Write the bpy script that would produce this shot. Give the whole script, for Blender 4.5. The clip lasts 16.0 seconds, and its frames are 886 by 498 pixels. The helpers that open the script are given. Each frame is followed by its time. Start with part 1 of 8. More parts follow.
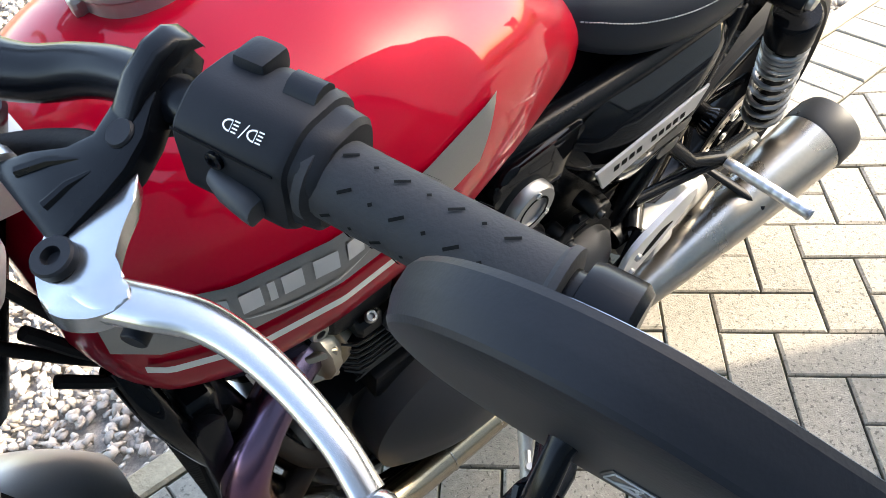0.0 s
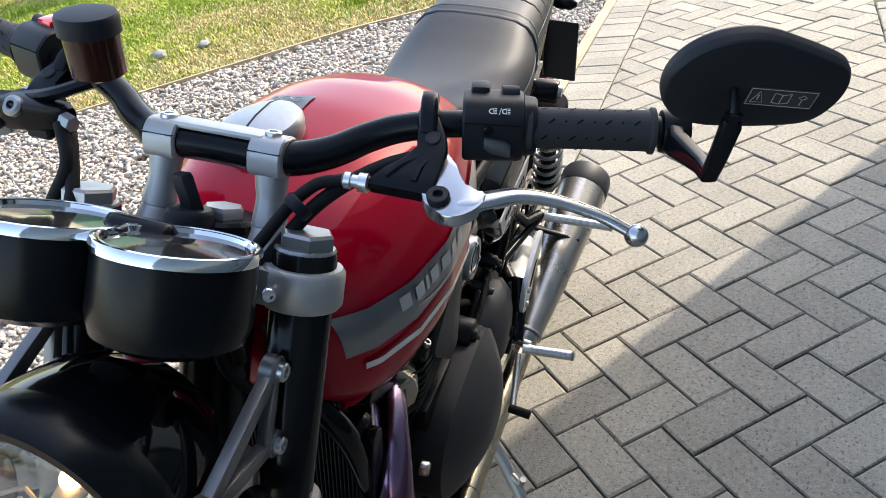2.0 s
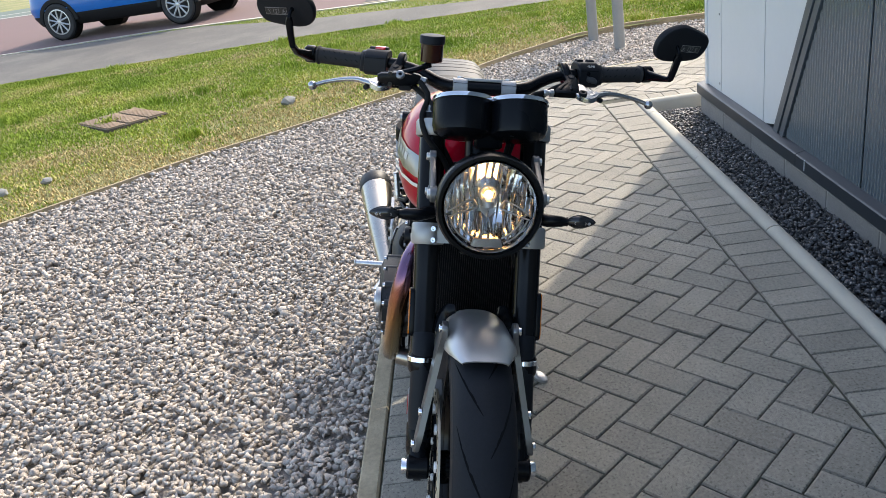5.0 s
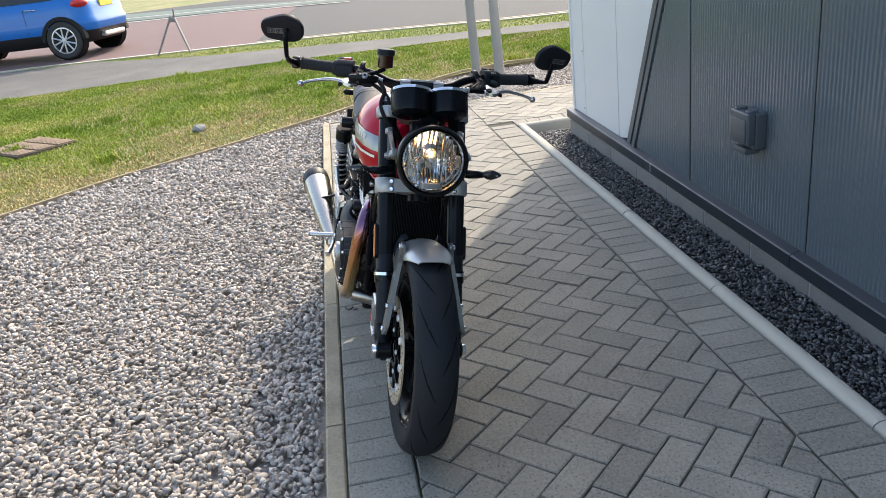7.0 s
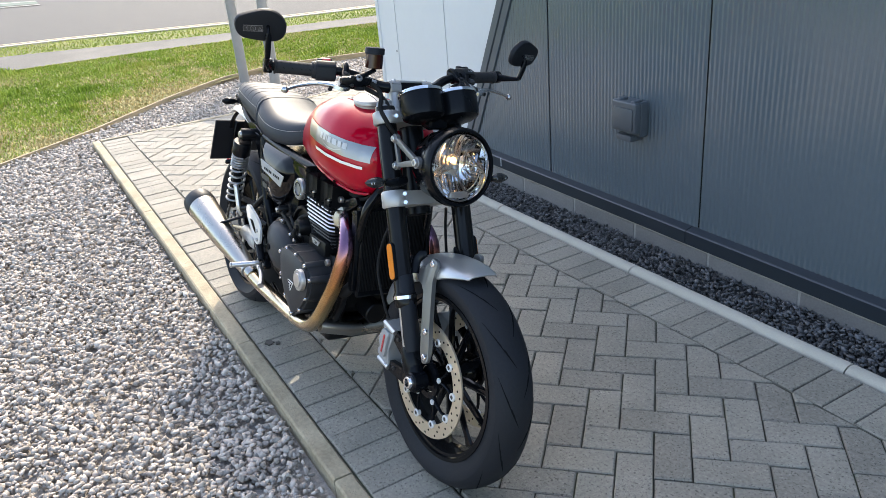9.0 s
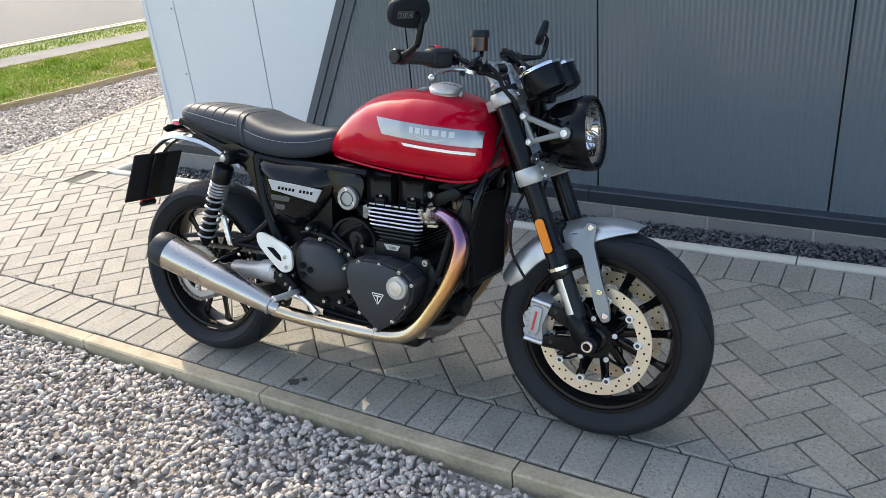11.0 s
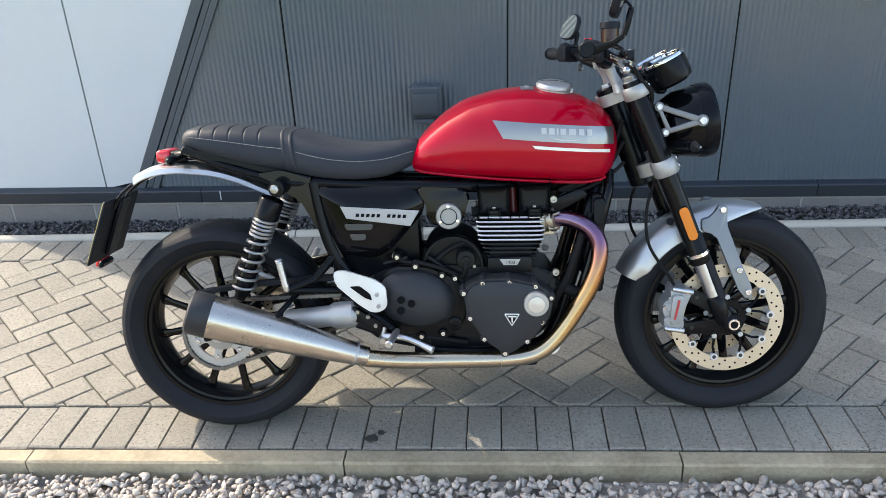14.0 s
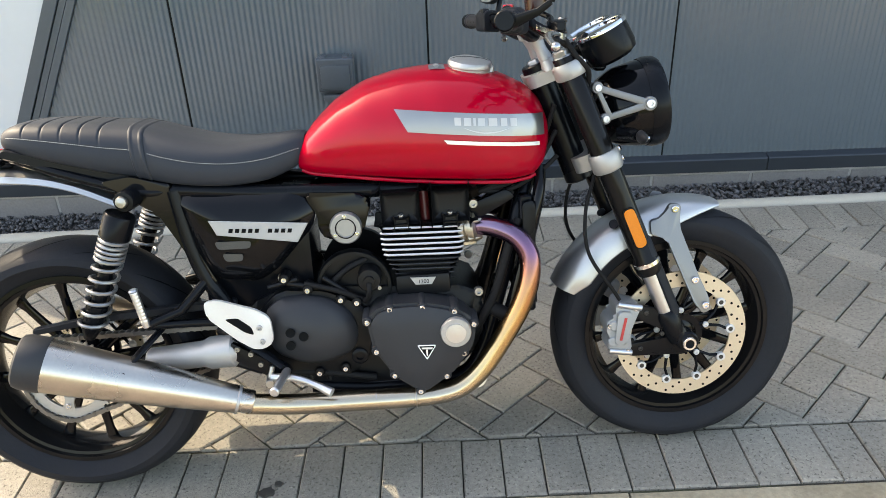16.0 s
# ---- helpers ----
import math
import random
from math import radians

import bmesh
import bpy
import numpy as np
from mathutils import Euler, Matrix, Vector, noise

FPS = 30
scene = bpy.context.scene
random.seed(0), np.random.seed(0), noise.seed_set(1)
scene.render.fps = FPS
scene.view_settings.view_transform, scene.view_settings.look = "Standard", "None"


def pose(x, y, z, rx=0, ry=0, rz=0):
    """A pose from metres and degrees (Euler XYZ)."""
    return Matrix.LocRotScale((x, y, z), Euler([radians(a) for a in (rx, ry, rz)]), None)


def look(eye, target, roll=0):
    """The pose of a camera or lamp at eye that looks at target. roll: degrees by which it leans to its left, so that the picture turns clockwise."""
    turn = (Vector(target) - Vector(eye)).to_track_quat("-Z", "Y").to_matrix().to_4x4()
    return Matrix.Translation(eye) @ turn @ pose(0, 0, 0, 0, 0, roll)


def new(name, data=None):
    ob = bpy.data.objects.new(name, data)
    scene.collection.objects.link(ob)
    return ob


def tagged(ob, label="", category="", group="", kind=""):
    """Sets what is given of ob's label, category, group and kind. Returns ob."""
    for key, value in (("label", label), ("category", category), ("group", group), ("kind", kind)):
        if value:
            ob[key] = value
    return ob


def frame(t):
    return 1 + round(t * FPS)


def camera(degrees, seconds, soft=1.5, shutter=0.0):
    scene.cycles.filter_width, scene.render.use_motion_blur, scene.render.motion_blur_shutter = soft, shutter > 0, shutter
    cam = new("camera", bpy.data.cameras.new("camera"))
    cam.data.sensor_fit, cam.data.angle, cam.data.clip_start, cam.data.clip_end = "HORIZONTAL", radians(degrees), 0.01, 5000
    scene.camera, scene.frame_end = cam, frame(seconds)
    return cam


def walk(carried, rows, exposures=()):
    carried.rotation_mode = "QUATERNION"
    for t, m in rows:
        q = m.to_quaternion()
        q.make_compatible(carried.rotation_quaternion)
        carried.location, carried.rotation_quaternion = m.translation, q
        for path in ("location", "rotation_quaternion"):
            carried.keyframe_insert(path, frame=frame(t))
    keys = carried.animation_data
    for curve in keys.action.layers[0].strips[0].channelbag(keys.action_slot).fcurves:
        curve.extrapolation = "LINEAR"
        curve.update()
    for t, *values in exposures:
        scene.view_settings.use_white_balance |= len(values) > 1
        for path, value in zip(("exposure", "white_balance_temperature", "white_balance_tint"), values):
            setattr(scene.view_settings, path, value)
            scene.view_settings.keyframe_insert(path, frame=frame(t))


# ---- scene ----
# ---- camera ----
cam = camera(59.6, 16.0, soft=0.5)
PATH = [
    (0, (1.114, 0.575, 1.147), (0.241, -0.592, -0.223), -5.7),
    (0.2, (1.136, 0.573, 1.159), (0.062, -0.488, -0.153), -6.7),
    (0.5, (1.162, 0.588, 1.155), (-0.099, -0.367, -0.07), -9.4),
    (1, (1.254, 0.611, 1.152), (-0.149, -0.276, 0.036), -11.6),
    (1.5, (1.391, 0.63, 1.197), (-0.082, -0.22, 0.146), -12.0),
    (2, (1.58, 0.543, 1.222), (0.044, -0.23, 0.202), -12.0),
    (2.5, (1.759, 0.502, 1.248), (0.157, -0.182, 0.266), -11.6),
    (3, (1.944, 0.478, 1.269), (0.279, -0.099, 0.323), -11.4),
    (3.5, (2.125, 0.378, 1.29), (0.401, -0.077, 0.383), -11.2),
    (3.7, (2.188, 0.326, 1.29), (0.444, -0.078, 0.399), -10.9),
    (5.8, (3.073, 0.007, 1.358), (1.217, 0.009, 0.614), -8.7),
    (6, (3.161, 0.001, 1.354), (1.302, 0.029, 0.616), -8.5),
    (6.5, (3.325, -0.034, 1.369), (1.465, 0.061, 0.641), -8.0),
    (7, (3.427, -0.13, 1.383), (1.575, 0.057, 0.652), -7.3),
    (7.5, (3.464, -0.228, 1.386), (1.634, 0.091, 0.643), -6.6),
    (8, (3.334, -0.343, 1.365), (1.55, 0.145, 0.605), -5.9),
    (8.5, (3.136, -0.551, 1.383), (1.422, 0.124, 0.604), -5.5),
    (9, (2.986, -0.862, 1.427), (1.371, 0.007, 0.629), -5.4),
    (9.2, (2.921, -0.973, 1.424), (1.351, -0.029, 0.622), -5.4),
    (11.3, (1.907, -1.934, 1.455), (1.032, -0.342, 0.62), -6.2),
    (11.5, (1.78, -2.001, 1.457), (0.982, -0.369, 0.621), -6.1),
    (12, (1.459, -2.045, 1.444), (0.841, -0.337, 0.606), -5.9),
    (12.5, (1.174, -2.04, 1.463), (0.723, -0.286, 0.615), -5.4),
    (13, (0.936, -2.066, 1.477), (0.622, -0.286, 0.621), -4.6),
    (13.5, (0.823, -2.005, 1.466), (0.604, -0.213, 0.604), -3.8),
    (14, (0.803, -2.024, 1.474), (0.65, -0.231, 0.6), -3.1),
    (14.5, (0.787, -2.075, 1.48), (0.677, -0.282, 0.601), -2.7),
    (15, (0.772, -2.053, 1.476), (0.695, -0.268, 0.578), -2.6),
    (15.5, (0.827, -1.871, 1.448), (0.787, -0.099, 0.522), -2.6),
    (16, (0.881, -1.623, 1.412), (0.869, 0.127, 0.443), -2.9),
]
walk(cam, [(t, look(eye, target, roll)) for t, eye, target, roll in PATH],
     exposures=[(0.0, 2.90, 7700, 10), (0.5, 2.04, 7100, 10), (1.0, 1.98, 7200, 10), (2.0, 1.99, 7250, 10), (3.0, 1.58, 7150, 10), (3.5, 1.48, 7100, 10), (7.0, 1.54, 7200, 10), (9.0, 1.86, 7100, 10), (11.5, 1.76, 7300, 10), (13.5, 1.82, 7400, 10), (14.5, 1.92, 7450, 10), (15.5, 2.00, 7900, 10), (16.0, 2.18, 8500, 10)])

# ---- world and sun ----
SUN_AZ = radians(-30.0)      # the way the light travels, from +x
SUN_EL = radians(40.0)
world = bpy.data.worlds.new("world")
scene.world = world
world.use_nodes = True
wn = world.node_tree
sky = wn.nodes.new("ShaderNodeTexSky")
sky.sky_type = 'NISHITA'
sky.sun_disc = False
sky.sun_elevation = SUN_EL
sky.sun_rotation = math.pi / 2 - (SUN_AZ + math.pi)
sky.altitude = 50
sky.dust_density = 2.0
wn.links.new(sky.outputs[0], wn.nodes["Background"].inputs[0])
wn.nodes["Background"].inputs[1].default_value = 0.18
sun_data = bpy.data.lights.new("sun", 'SUN')
sun_data.energy = 1.72
sun_data.angle = radians(0.53)
sun_data.color = (1.0, 0.95, 0.86)
sun = new("sun", sun_data)
TRAVEL = Vector((math.cos(SUN_AZ) * math.cos(SUN_EL), math.sin(SUN_AZ) * math.cos(SUN_EL), -math.sin(SUN_EL)))
sun.matrix_world = look((-8, 6, 9), Vector((-8, 6, 9)) + TRAVEL)


# ---- materials ----
def material(name, base, rough=0.5, metal=0.0, vary=0.12, scale=8.0, grain=60.0, grain_amount=0.06, bump=0.0, bump_scale=200.0,
             coat=0.0, second=None, second_scale=2.0, second_amount=0.5, random=0.0, rough_vary=0.12, anis=0.0, island=0.0, spec=0.5):
    m = bpy.data.materials.new(name)
    m.use_nodes = True
    nt = m.node_tree
    b = nt.nodes["Principled BSDF"]
    N, L = nt.nodes.new, nt.links.new
    co = N("ShaderNodeTexCoord")
    big = N("ShaderNodeTexNoise")
    big.inputs["Scale"].default_value = scale
    big.inputs["Detail"].default_value = 5
    L(co.outputs["Object"], big.inputs["Vector"])
    fine = N("ShaderNodeTexNoise")
    fine.inputs["Scale"].default_value = grain
    fine.inputs["Detail"].default_value = 3
    L(co.outputs["Object"], fine.inputs["Vector"])
    val = N("ShaderNodeMath"); val.operation = 'MULTIPLY_ADD'
    L(big.outputs["Fac"], val.inputs[0]); val.inputs[1].default_value = 2 * vary; val.inputs[2].default_value = 1 - vary
    val2 = N("ShaderNodeMath"); val2.operation = 'MULTIPLY_ADD'
    L(fine.outputs["Fac"], val2.inputs[0]); val2.inputs[1].default_value = 2 * grain_amount
    L(val.outputs[0], val2.inputs[2])
    val.inputs[2].default_value = 1 - vary - grain_amount
    last = val2
    for socket, amount in (("Random", random), ("Island", island)):
        if amount:
            if socket == "Random":
                info = N("ShaderNodeObjectInfo"); out = info.outputs["Random"]
            else:
                info = N("ShaderNodeNewGeometry"); out = info.outputs["Random Per Island"]
            v = N("ShaderNodeMath"); v.operation = 'MULTIPLY_ADD'
            L(out, v.inputs[0]); v.inputs[1].default_value = 2 * amount; v.inputs[2].default_value = -amount - 0.0
            w = N("ShaderNodeMath"); w.operation = 'ADD'
            L(v.outputs[0], w.inputs[0]); L(last.outputs[0], w.inputs[1])
            last = w
    col = N("ShaderNodeMix"); col.data_type = 'RGBA'
    col.inputs["A"].default_value = (*base, 1)
    if second is not None:
        patch = N("ShaderNodeTexNoise")
        patch.inputs["Scale"].default_value = second_scale
        patch.inputs["Detail"].default_value = 6
        patch.inputs["Roughness"].default_value = 0.65
        L(co.outputs["Object"], patch.inputs["Vector"])
        ramp = N("ShaderNodeMapRange")
        ramp.inputs[1].default_value = 0.42; ramp.inputs[2].default_value = 0.62
        ramp.inputs[4].default_value = second_amount
        L(patch.outputs["Fac"], ramp.inputs[0])
        L(ramp.outputs[0], col.inputs["Factor"])
        col.inputs["B"].default_value = (*second, 1)
    else:
        col.inputs["Factor"].default_value = 0
    mul = N("ShaderNodeVectorMath"); mul.operation = 'SCALE'
    L(col.outputs["Result"], mul.inputs[0]); L(last.outputs[0], mul.inputs["Scale"])
    L(mul.outputs[0], b.inputs["Base Color"])
    rr = N("ShaderNodeMath"); rr.operation = 'MULTIPLY_ADD'; rr.use_clamp = True
    L(big.outputs["Fac"], rr.inputs[0]); rr.inputs[1].default_value = rough_vary; rr.inputs[2].default_value = rough - rough_vary / 2
    L(rr.outputs[0], b.inputs["Roughness"])
    b.inputs["Metallic"].default_value = metal
    b.inputs["Specular IOR Level"].default_value = spec
    b.inputs["Coat Weight"].default_value = coat
    b.inputs["Coat Roughness"].default_value = 0.03
    b.inputs["Anisotropic"].default_value = anis
    if bump:
        tex = N("ShaderNodeTexNoise")
        tex.inputs["Scale"].default_value = bump_scale
        tex.inputs["Detail"].default_value = 4
        L(co.outputs["Object"], tex.inputs["Vector"])
        bp = N("ShaderNodeBump")
        bp.inputs["Strength"].default_value = bump
        bp.inputs["Distance"].default_value = 0.004
        L(tex.outputs["Fac"], bp.inputs["Height"])
        L(bp.outputs["Normal"], b.inputs["Normal"])
    return m


def thin_glass(name, color, ior=1.45):
    """A thin clear pane: it lets light straight through and mirrors a little."""
    m = bpy.data.materials.new(name)
    m.use_nodes = True
    nt = m.node_tree
    nt.nodes.remove(nt.nodes["Principled BSDF"])
    clear, gloss, mix, fr = (nt.nodes.new("ShaderNode" + k) for k in ("BsdfTransparent", "BsdfGlossy", "MixShader", "Fresnel"))
    clear.inputs[0].default_value = (*color, 1)
    gloss.inputs["Roughness"].default_value = 0.01
    fr.inputs[0].default_value = ior
    nt.links.new(fr.outputs[0], mix.inputs[0])
    nt.links.new(clear.outputs[0], mix.inputs[1])
    nt.links.new(gloss.outputs[0], mix.inputs[2])
    nt.links.new(mix.outputs[0], nt.nodes["Material Output"].inputs[0])
    return m


def glow(name, color, strength):
    m = bpy.data.materials.new(name)
    m.use_nodes = True
    b = m.node_tree.nodes["Principled BSDF"]
    b.inputs["Base Color"].default_value = (*color, 1)
    b.inputs["Emission Color"].default_value = (*color, 1)
    b.inputs["Emission Strength"].default_value = strength
    return m


PAVER = material("paver_concrete", (0.212, 0.196, 0.163), 0.85, vary=0.24, scale=5, grain=90, grain_amount=0.4, bump=0.5, bump_scale=350,
                 second=(0.255, 0.23, 0.192), second_scale=3.0, second_amount=0.55, random=0.12)
PAVER_REST = material("paver_concrete_joined", (0.212, 0.196, 0.163), 0.85, vary=0.24, scale=5, grain=90, grain_amount=0.4, bump=0.5, bump_scale=350,
                      second=(0.255, 0.23, 0.192), second_scale=3.0, second_amount=0.55, island=0.12)
def speckle(m, scale=150.0, pits=0.55, chips=0.35):
    """Dark pits and pale chips of aggregate in a cast concrete face."""
    nt = m.node_tree
    b = nt.nodes["Principled BSDF"]
    N, L = nt.nodes.new, nt.links.new
    old = b.inputs["Base Color"].links[0].from_socket
    co = N("ShaderNodeTexCoord")
    last = None
    for size, lo, hi, amount, seed in ((scale, 0.40, 0.33, -pits, 0.0), (scale * 1.3, 0.62, 0.70, chips, 7.0)):
        mp = N("ShaderNodeMapping"); mp.inputs["Location"].default_value = (seed, seed, seed)
        L(co.outputs["Object"], mp.inputs["Vector"])
        tx = N("ShaderNodeTexNoise"); tx.inputs["Scale"].default_value = size; tx.inputs["Detail"].default_value = 2.0
        L(mp.outputs[0], tx.inputs["Vector"])
        r = N("ShaderNodeMapRange"); r.inputs[1].default_value = lo; r.inputs[2].default_value = hi
        r.inputs[3].default_value = 0.0; r.inputs[4].default_value = amount
        L(tx.outputs["Fac"], r.inputs[0])
        if last is None:
            last = N("ShaderNodeMath"); last.operation = 'ADD'; last.inputs[1].default_value = 1.0
            L(r.outputs[0], last.inputs[0])
        else:
            nx = N("ShaderNodeMath"); nx.operation = 'ADD'
            L(r.outputs[0], nx.inputs[0]); L(last.outputs[0], nx.inputs[1])
            last = nx
    mul = N("ShaderNodeVectorMath"); mul.operation = 'SCALE'
    L(old, mul.inputs[0]); L(last.outputs[0], mul.inputs["Scale"])
    L(mul.outputs[0], b.inputs["Base Color"])


speckle(PAVER)
speckle(PAVER_REST)
SAND = material("joint_sand", (0.04, 0.036, 0.029), 0.95, vary=0.3, scale=12, grain=300, grain_amount=0.3, bump=0.6, bump_scale=300,
                second=(0.06, 0.075, 0.03), second_scale=4.0, second_amount=0.5)
EDGING = material("concrete_edging", (0.33, 0.28, 0.195), 0.9, vary=0.3, scale=9, grain=70, grain_amount=0.3, bump=0.7, bump_scale=160,
                  second=(0.21, 0.17, 0.11), second_scale=5.0, second_amount=0.6, random=0.06)
KERB = material("pale_kerb", (0.39, 0.365, 0.31), 0.85, vary=0.12, scale=7, grain=200, grain_amount=0.1, bump=0.25, bump_scale=260, random=0.05)
GRAVEL = material("pale_gravel", (0.385, 0.35, 0.312), 0.9, vary=0.15, scale=30, grain=400, grain_amount=0.15, bump=0.3, bump_scale=500,
                  second=(0.36, 0.28, 0.225), second_scale=60, second_amount=0.5, island=0.36)
GRAVEL_BED = material("gravel_bed", (0.27, 0.245, 0.22), 0.95, vary=0.3, scale=60, grain=250, grain_amount=0.5, bump=1.0, bump_scale=90)
DARK_GRAVEL = material("slate_gravel", (0.064, 0.064, 0.066), 0.45, vary=0.2, scale=40, grain=300, grain_amount=0.2, island=0.9)
DARK_BED = material("slate_bed", (0.035, 0.035, 0.035), 0.9, vary=0.3, scale=60, grain=250, grain_amount=0.4, bump=0.8, bump_scale=120)
TIMBER = material("weathered_timber", (0.30, 0.235, 0.15), 0.85, vary=0.25, scale=9, grain=90, grain_amount=0.2, bump=0.4, bump_scale=120)
SOIL = material("lawn_soil", (0.15, 0.165, 0.05), 0.95, vary=0.3, scale=3, grain=60, grain_amount=0.3, bump=0.8, bump_scale=60,
                second=(0.32, 0.25, 0.12), second_scale=0.7, second_amount=0.5)
ASPHALT = material("asphalt", (0.048, 0.0475, 0.0475), 0.9, vary=0.15, scale=1.2, grain=90, grain_amount=0.15, bump=0.3, bump_scale=200)
FOOTPATH = material("footpath_asphalt", (0.08, 0.075, 0.068), 0.9, vary=0.2, scale=1.5, grain=70, grain_amount=0.3, second=(0.165, 0.15, 0.13), second_scale=0.9, second_amount=0.4, bump=0.3, bump_scale=200)
RED_ROAD = material("red_road_surface", (0.125, 0.074, 0.07), 0.9, vary=0.15, scale=1.0, grain=90, grain_amount=0.15)
GREEN_ROAD = material("green_lane_surface", (0.09, 0.125, 0.105), 0.9, vary=0.15, scale=1.0, grain=90, grain_amount=0.15)
ROAD_PAINT = material("worn_road_paint", (0.27, 0.26, 0.24), 0.8, vary=0.25, scale=6, grain=60, grain_amount=0.2)
YELLOW_PAINT = material("worn_yellow_paint", (0.36, 0.29, 0.17), 0.8, vary=0.25, scale=6, grain=60, grain_amount=0.2)
WHITE_PANEL = material("white_cladding", (0.53, 0.55, 0.565), 0.35, vary=0.04, scale=2, grain=30, grain_amount=0.02)
GREY_PANEL = material("anthracite_cladding", (0.088, 0.111, 0.128), 0.13, spec=0.8, rough_vary=0.0, vary=0.06, scale=1.5, grain=40, grain_amount=0.04, bump=0.05, bump_scale=400)
GREY_TRIM = material("anthracite_trim", (0.018, 0.024, 0.032), 0.4, vary=0.1, scale=5, grain=60, grain_amount=0.06)
SEAM_TRIM = material("anthracite_folded_strip", (0.062, 0.077, 0.092), 0.32, vary=0.08, scale=5, grain=60, grain_amount=0.06)
JOINT_BLACK = material("panel_joint", (0.006, 0.0065, 0.007), 0.8, vary=0.1, spec=0.05)
BLOCK = material("concrete_block", (0.20, 0.185, 0.172), 0.9, vary=0.15, scale=9, grain=120, grain_amount=0.2, bump=0.6, bump_scale=180, random=0.08)
ROOF = material("roof_sheet", (0.10, 0.11, 0.12), 0.6)
CAST_IRON = material("rusty_drain_cover", (0.25, 0.18, 0.125), 0.9, spec=0.2, vary=0.35, scale=8, grain=80, grain_amount=0.2)
GREEN_STEEL = material("green_painted_steel", (0.045, 0.16, 0.12), 0.45, vary=0.1, scale=3)
POST_GREY = material("galvanised_post", (0.22, 0.225, 0.23), 0.5, metal=0.3, vary=0.1, scale=8)
RUBBLE = material("grey_stone", (0.20, 0.20, 0.195), 0.9, vary=0.2, scale=14, grain=100, bump=0.5, bump_scale=80)


def grass_material():
    m = bpy.data.materials.new("grass_blades")
    m.use_nodes = True
    nt = m.node_tree
    b = nt.nodes["Principled BSDF"]
    N, L = nt.nodes.new, nt.links.new
    co = N("ShaderNodeTexCoord")
    n1 = N("ShaderNodeTexNoise"); n1.inputs["Scale"].default_value = 0.9; n1.inputs["Detail"].default_value = 6
    L(co.outputs["Object"], n1.inputs["Vector"])
    geo = N("ShaderNodeNewGeometry")
    add = N("ShaderNodeMath"); add.operation = 'MULTIPLY_ADD'
    L(geo.outputs["Random Per Island"], add.inputs[0]); add.inputs[1].default_value = 0.35
    L(n1.outputs["Fac"], add.inputs[2])
    ramp = N("ShaderNodeValToRGB")
    e = ramp.color_ramp.elements
    e[0].position, e[0].color = 0.45, (0.135, 0.205, 0.022, 1)
    e[1].position, e[1].color = 1.0, (0.48, 0.40, 0.15, 1)
    mid = e.new(0.68); mid.color = (0.255, 0.345, 0.045, 1)
    mid2 = e.new(0.84); mid2.color = (0.38, 0.385, 0.09, 1)
    L(add.outputs[0], ramp.inputs[0])
    L(ramp.outputs[0], b.inputs["Base Color"])
    b.inputs["Roughness"].default_value = 0.8
    b.inputs["Specular IOR Level"].default_value = 0.12
    return m


GRASS = grass_material()
DRY_GRASS = material("dry_grass", (0.49, 0.385, 0.19), 0.9, spec=0.1, vary=0.3, scale=6, grain=40, grain_amount=0.2, island=0.3)


# ---- mesh helpers ----
def finish(name, verts, faces, mat, parent=None, label="", smooth=True, angle=38.0):
    me = bpy.data.meshes.new(name)
    me.from_pydata([tuple(v) for v in verts], [], faces)
    me.update()
    if mat is not None:
        me.materials.append(mat)
    if smooth:
        me.polygons.foreach_set("use_smooth", [True] * len(me.polygons))
        me.set_sharp_from_angle(angle=radians(angle))
    ob = new(name, me)
    if parent is not None:
        ob.parent = parent
    if label:
        tagged(ob, label)
    return ob


def part(name, bm, mat, parent=None, label="", smooth=True, angle=38.0):
    bmesh.ops.recalc_face_normals(bm, faces=bm.faces)
    me = bpy.data.meshes.new(name)
    bm.to_mesh(me)
    bm.free()
    me.materials.append(mat)
    if smooth:
        me.polygons.foreach_set("use_smooth", [True] * len(me.polygons))
        me.set_sharp_from_angle(angle=radians(angle))
    ob = new(name, me)
    if parent is not None:
        ob.parent = parent
    if label:
        tagged(ob, label)
    return ob


def curve(points, steps=8):
    """A smooth line through the points (Catmull-Rom)."""
    p = [Vector(q) for q in points]
    p = [2 * p[0] - p[1]] + p + [2 * p[-1] - p[-2]]
    out = []
    for i in range(1, len(p) - 2):
        a, b, c, d = p[i - 1:i + 3]
        for k in range(steps):
            t = k / steps
            out.append(0.5 * ((2 * b) + (c - a) * t + (2 * a - 5 * b + 4 * c - d) * t * t + (3 * b - a - 3 * c + d) * t ** 3))
    out.append(p[-2])
    return out


def ring_loft(bm, rings, caps=True, closed=False):
    rows = [[bm.verts.new(v) for v in r] for r in rings]
    n = len(rows[0])
    pairs = list(zip(rows, rows[1:])) + ([(rows[-1], rows[0])] if closed else [])
    for a, b in pairs:
        for k in range(n):
            bm.faces.new((a[k], a[(k + 1) % n], b[(k + 1) % n], b[k]))
    if caps and not closed:
        bm.faces.new(rows[0][::-1])
        bm.faces.new(rows[-1])
    return rows


def frames_along(pts):
    tang = [(pts[min(i + 1, len(pts) - 1)] - pts[max(i - 1, 0)]).normalized() for i in range(len(pts))]
    ref = Vector((0, 0, 1)) if abs(tang[0].z) < 0.9 else Vector((1, 0, 0))
    u = tang[0].cross(ref).normalized()
    out = []
    for t in tang:
        u = (u - t * u.dot(t)).normalized()
        out.append((t, u, t.cross(u)))
    return out


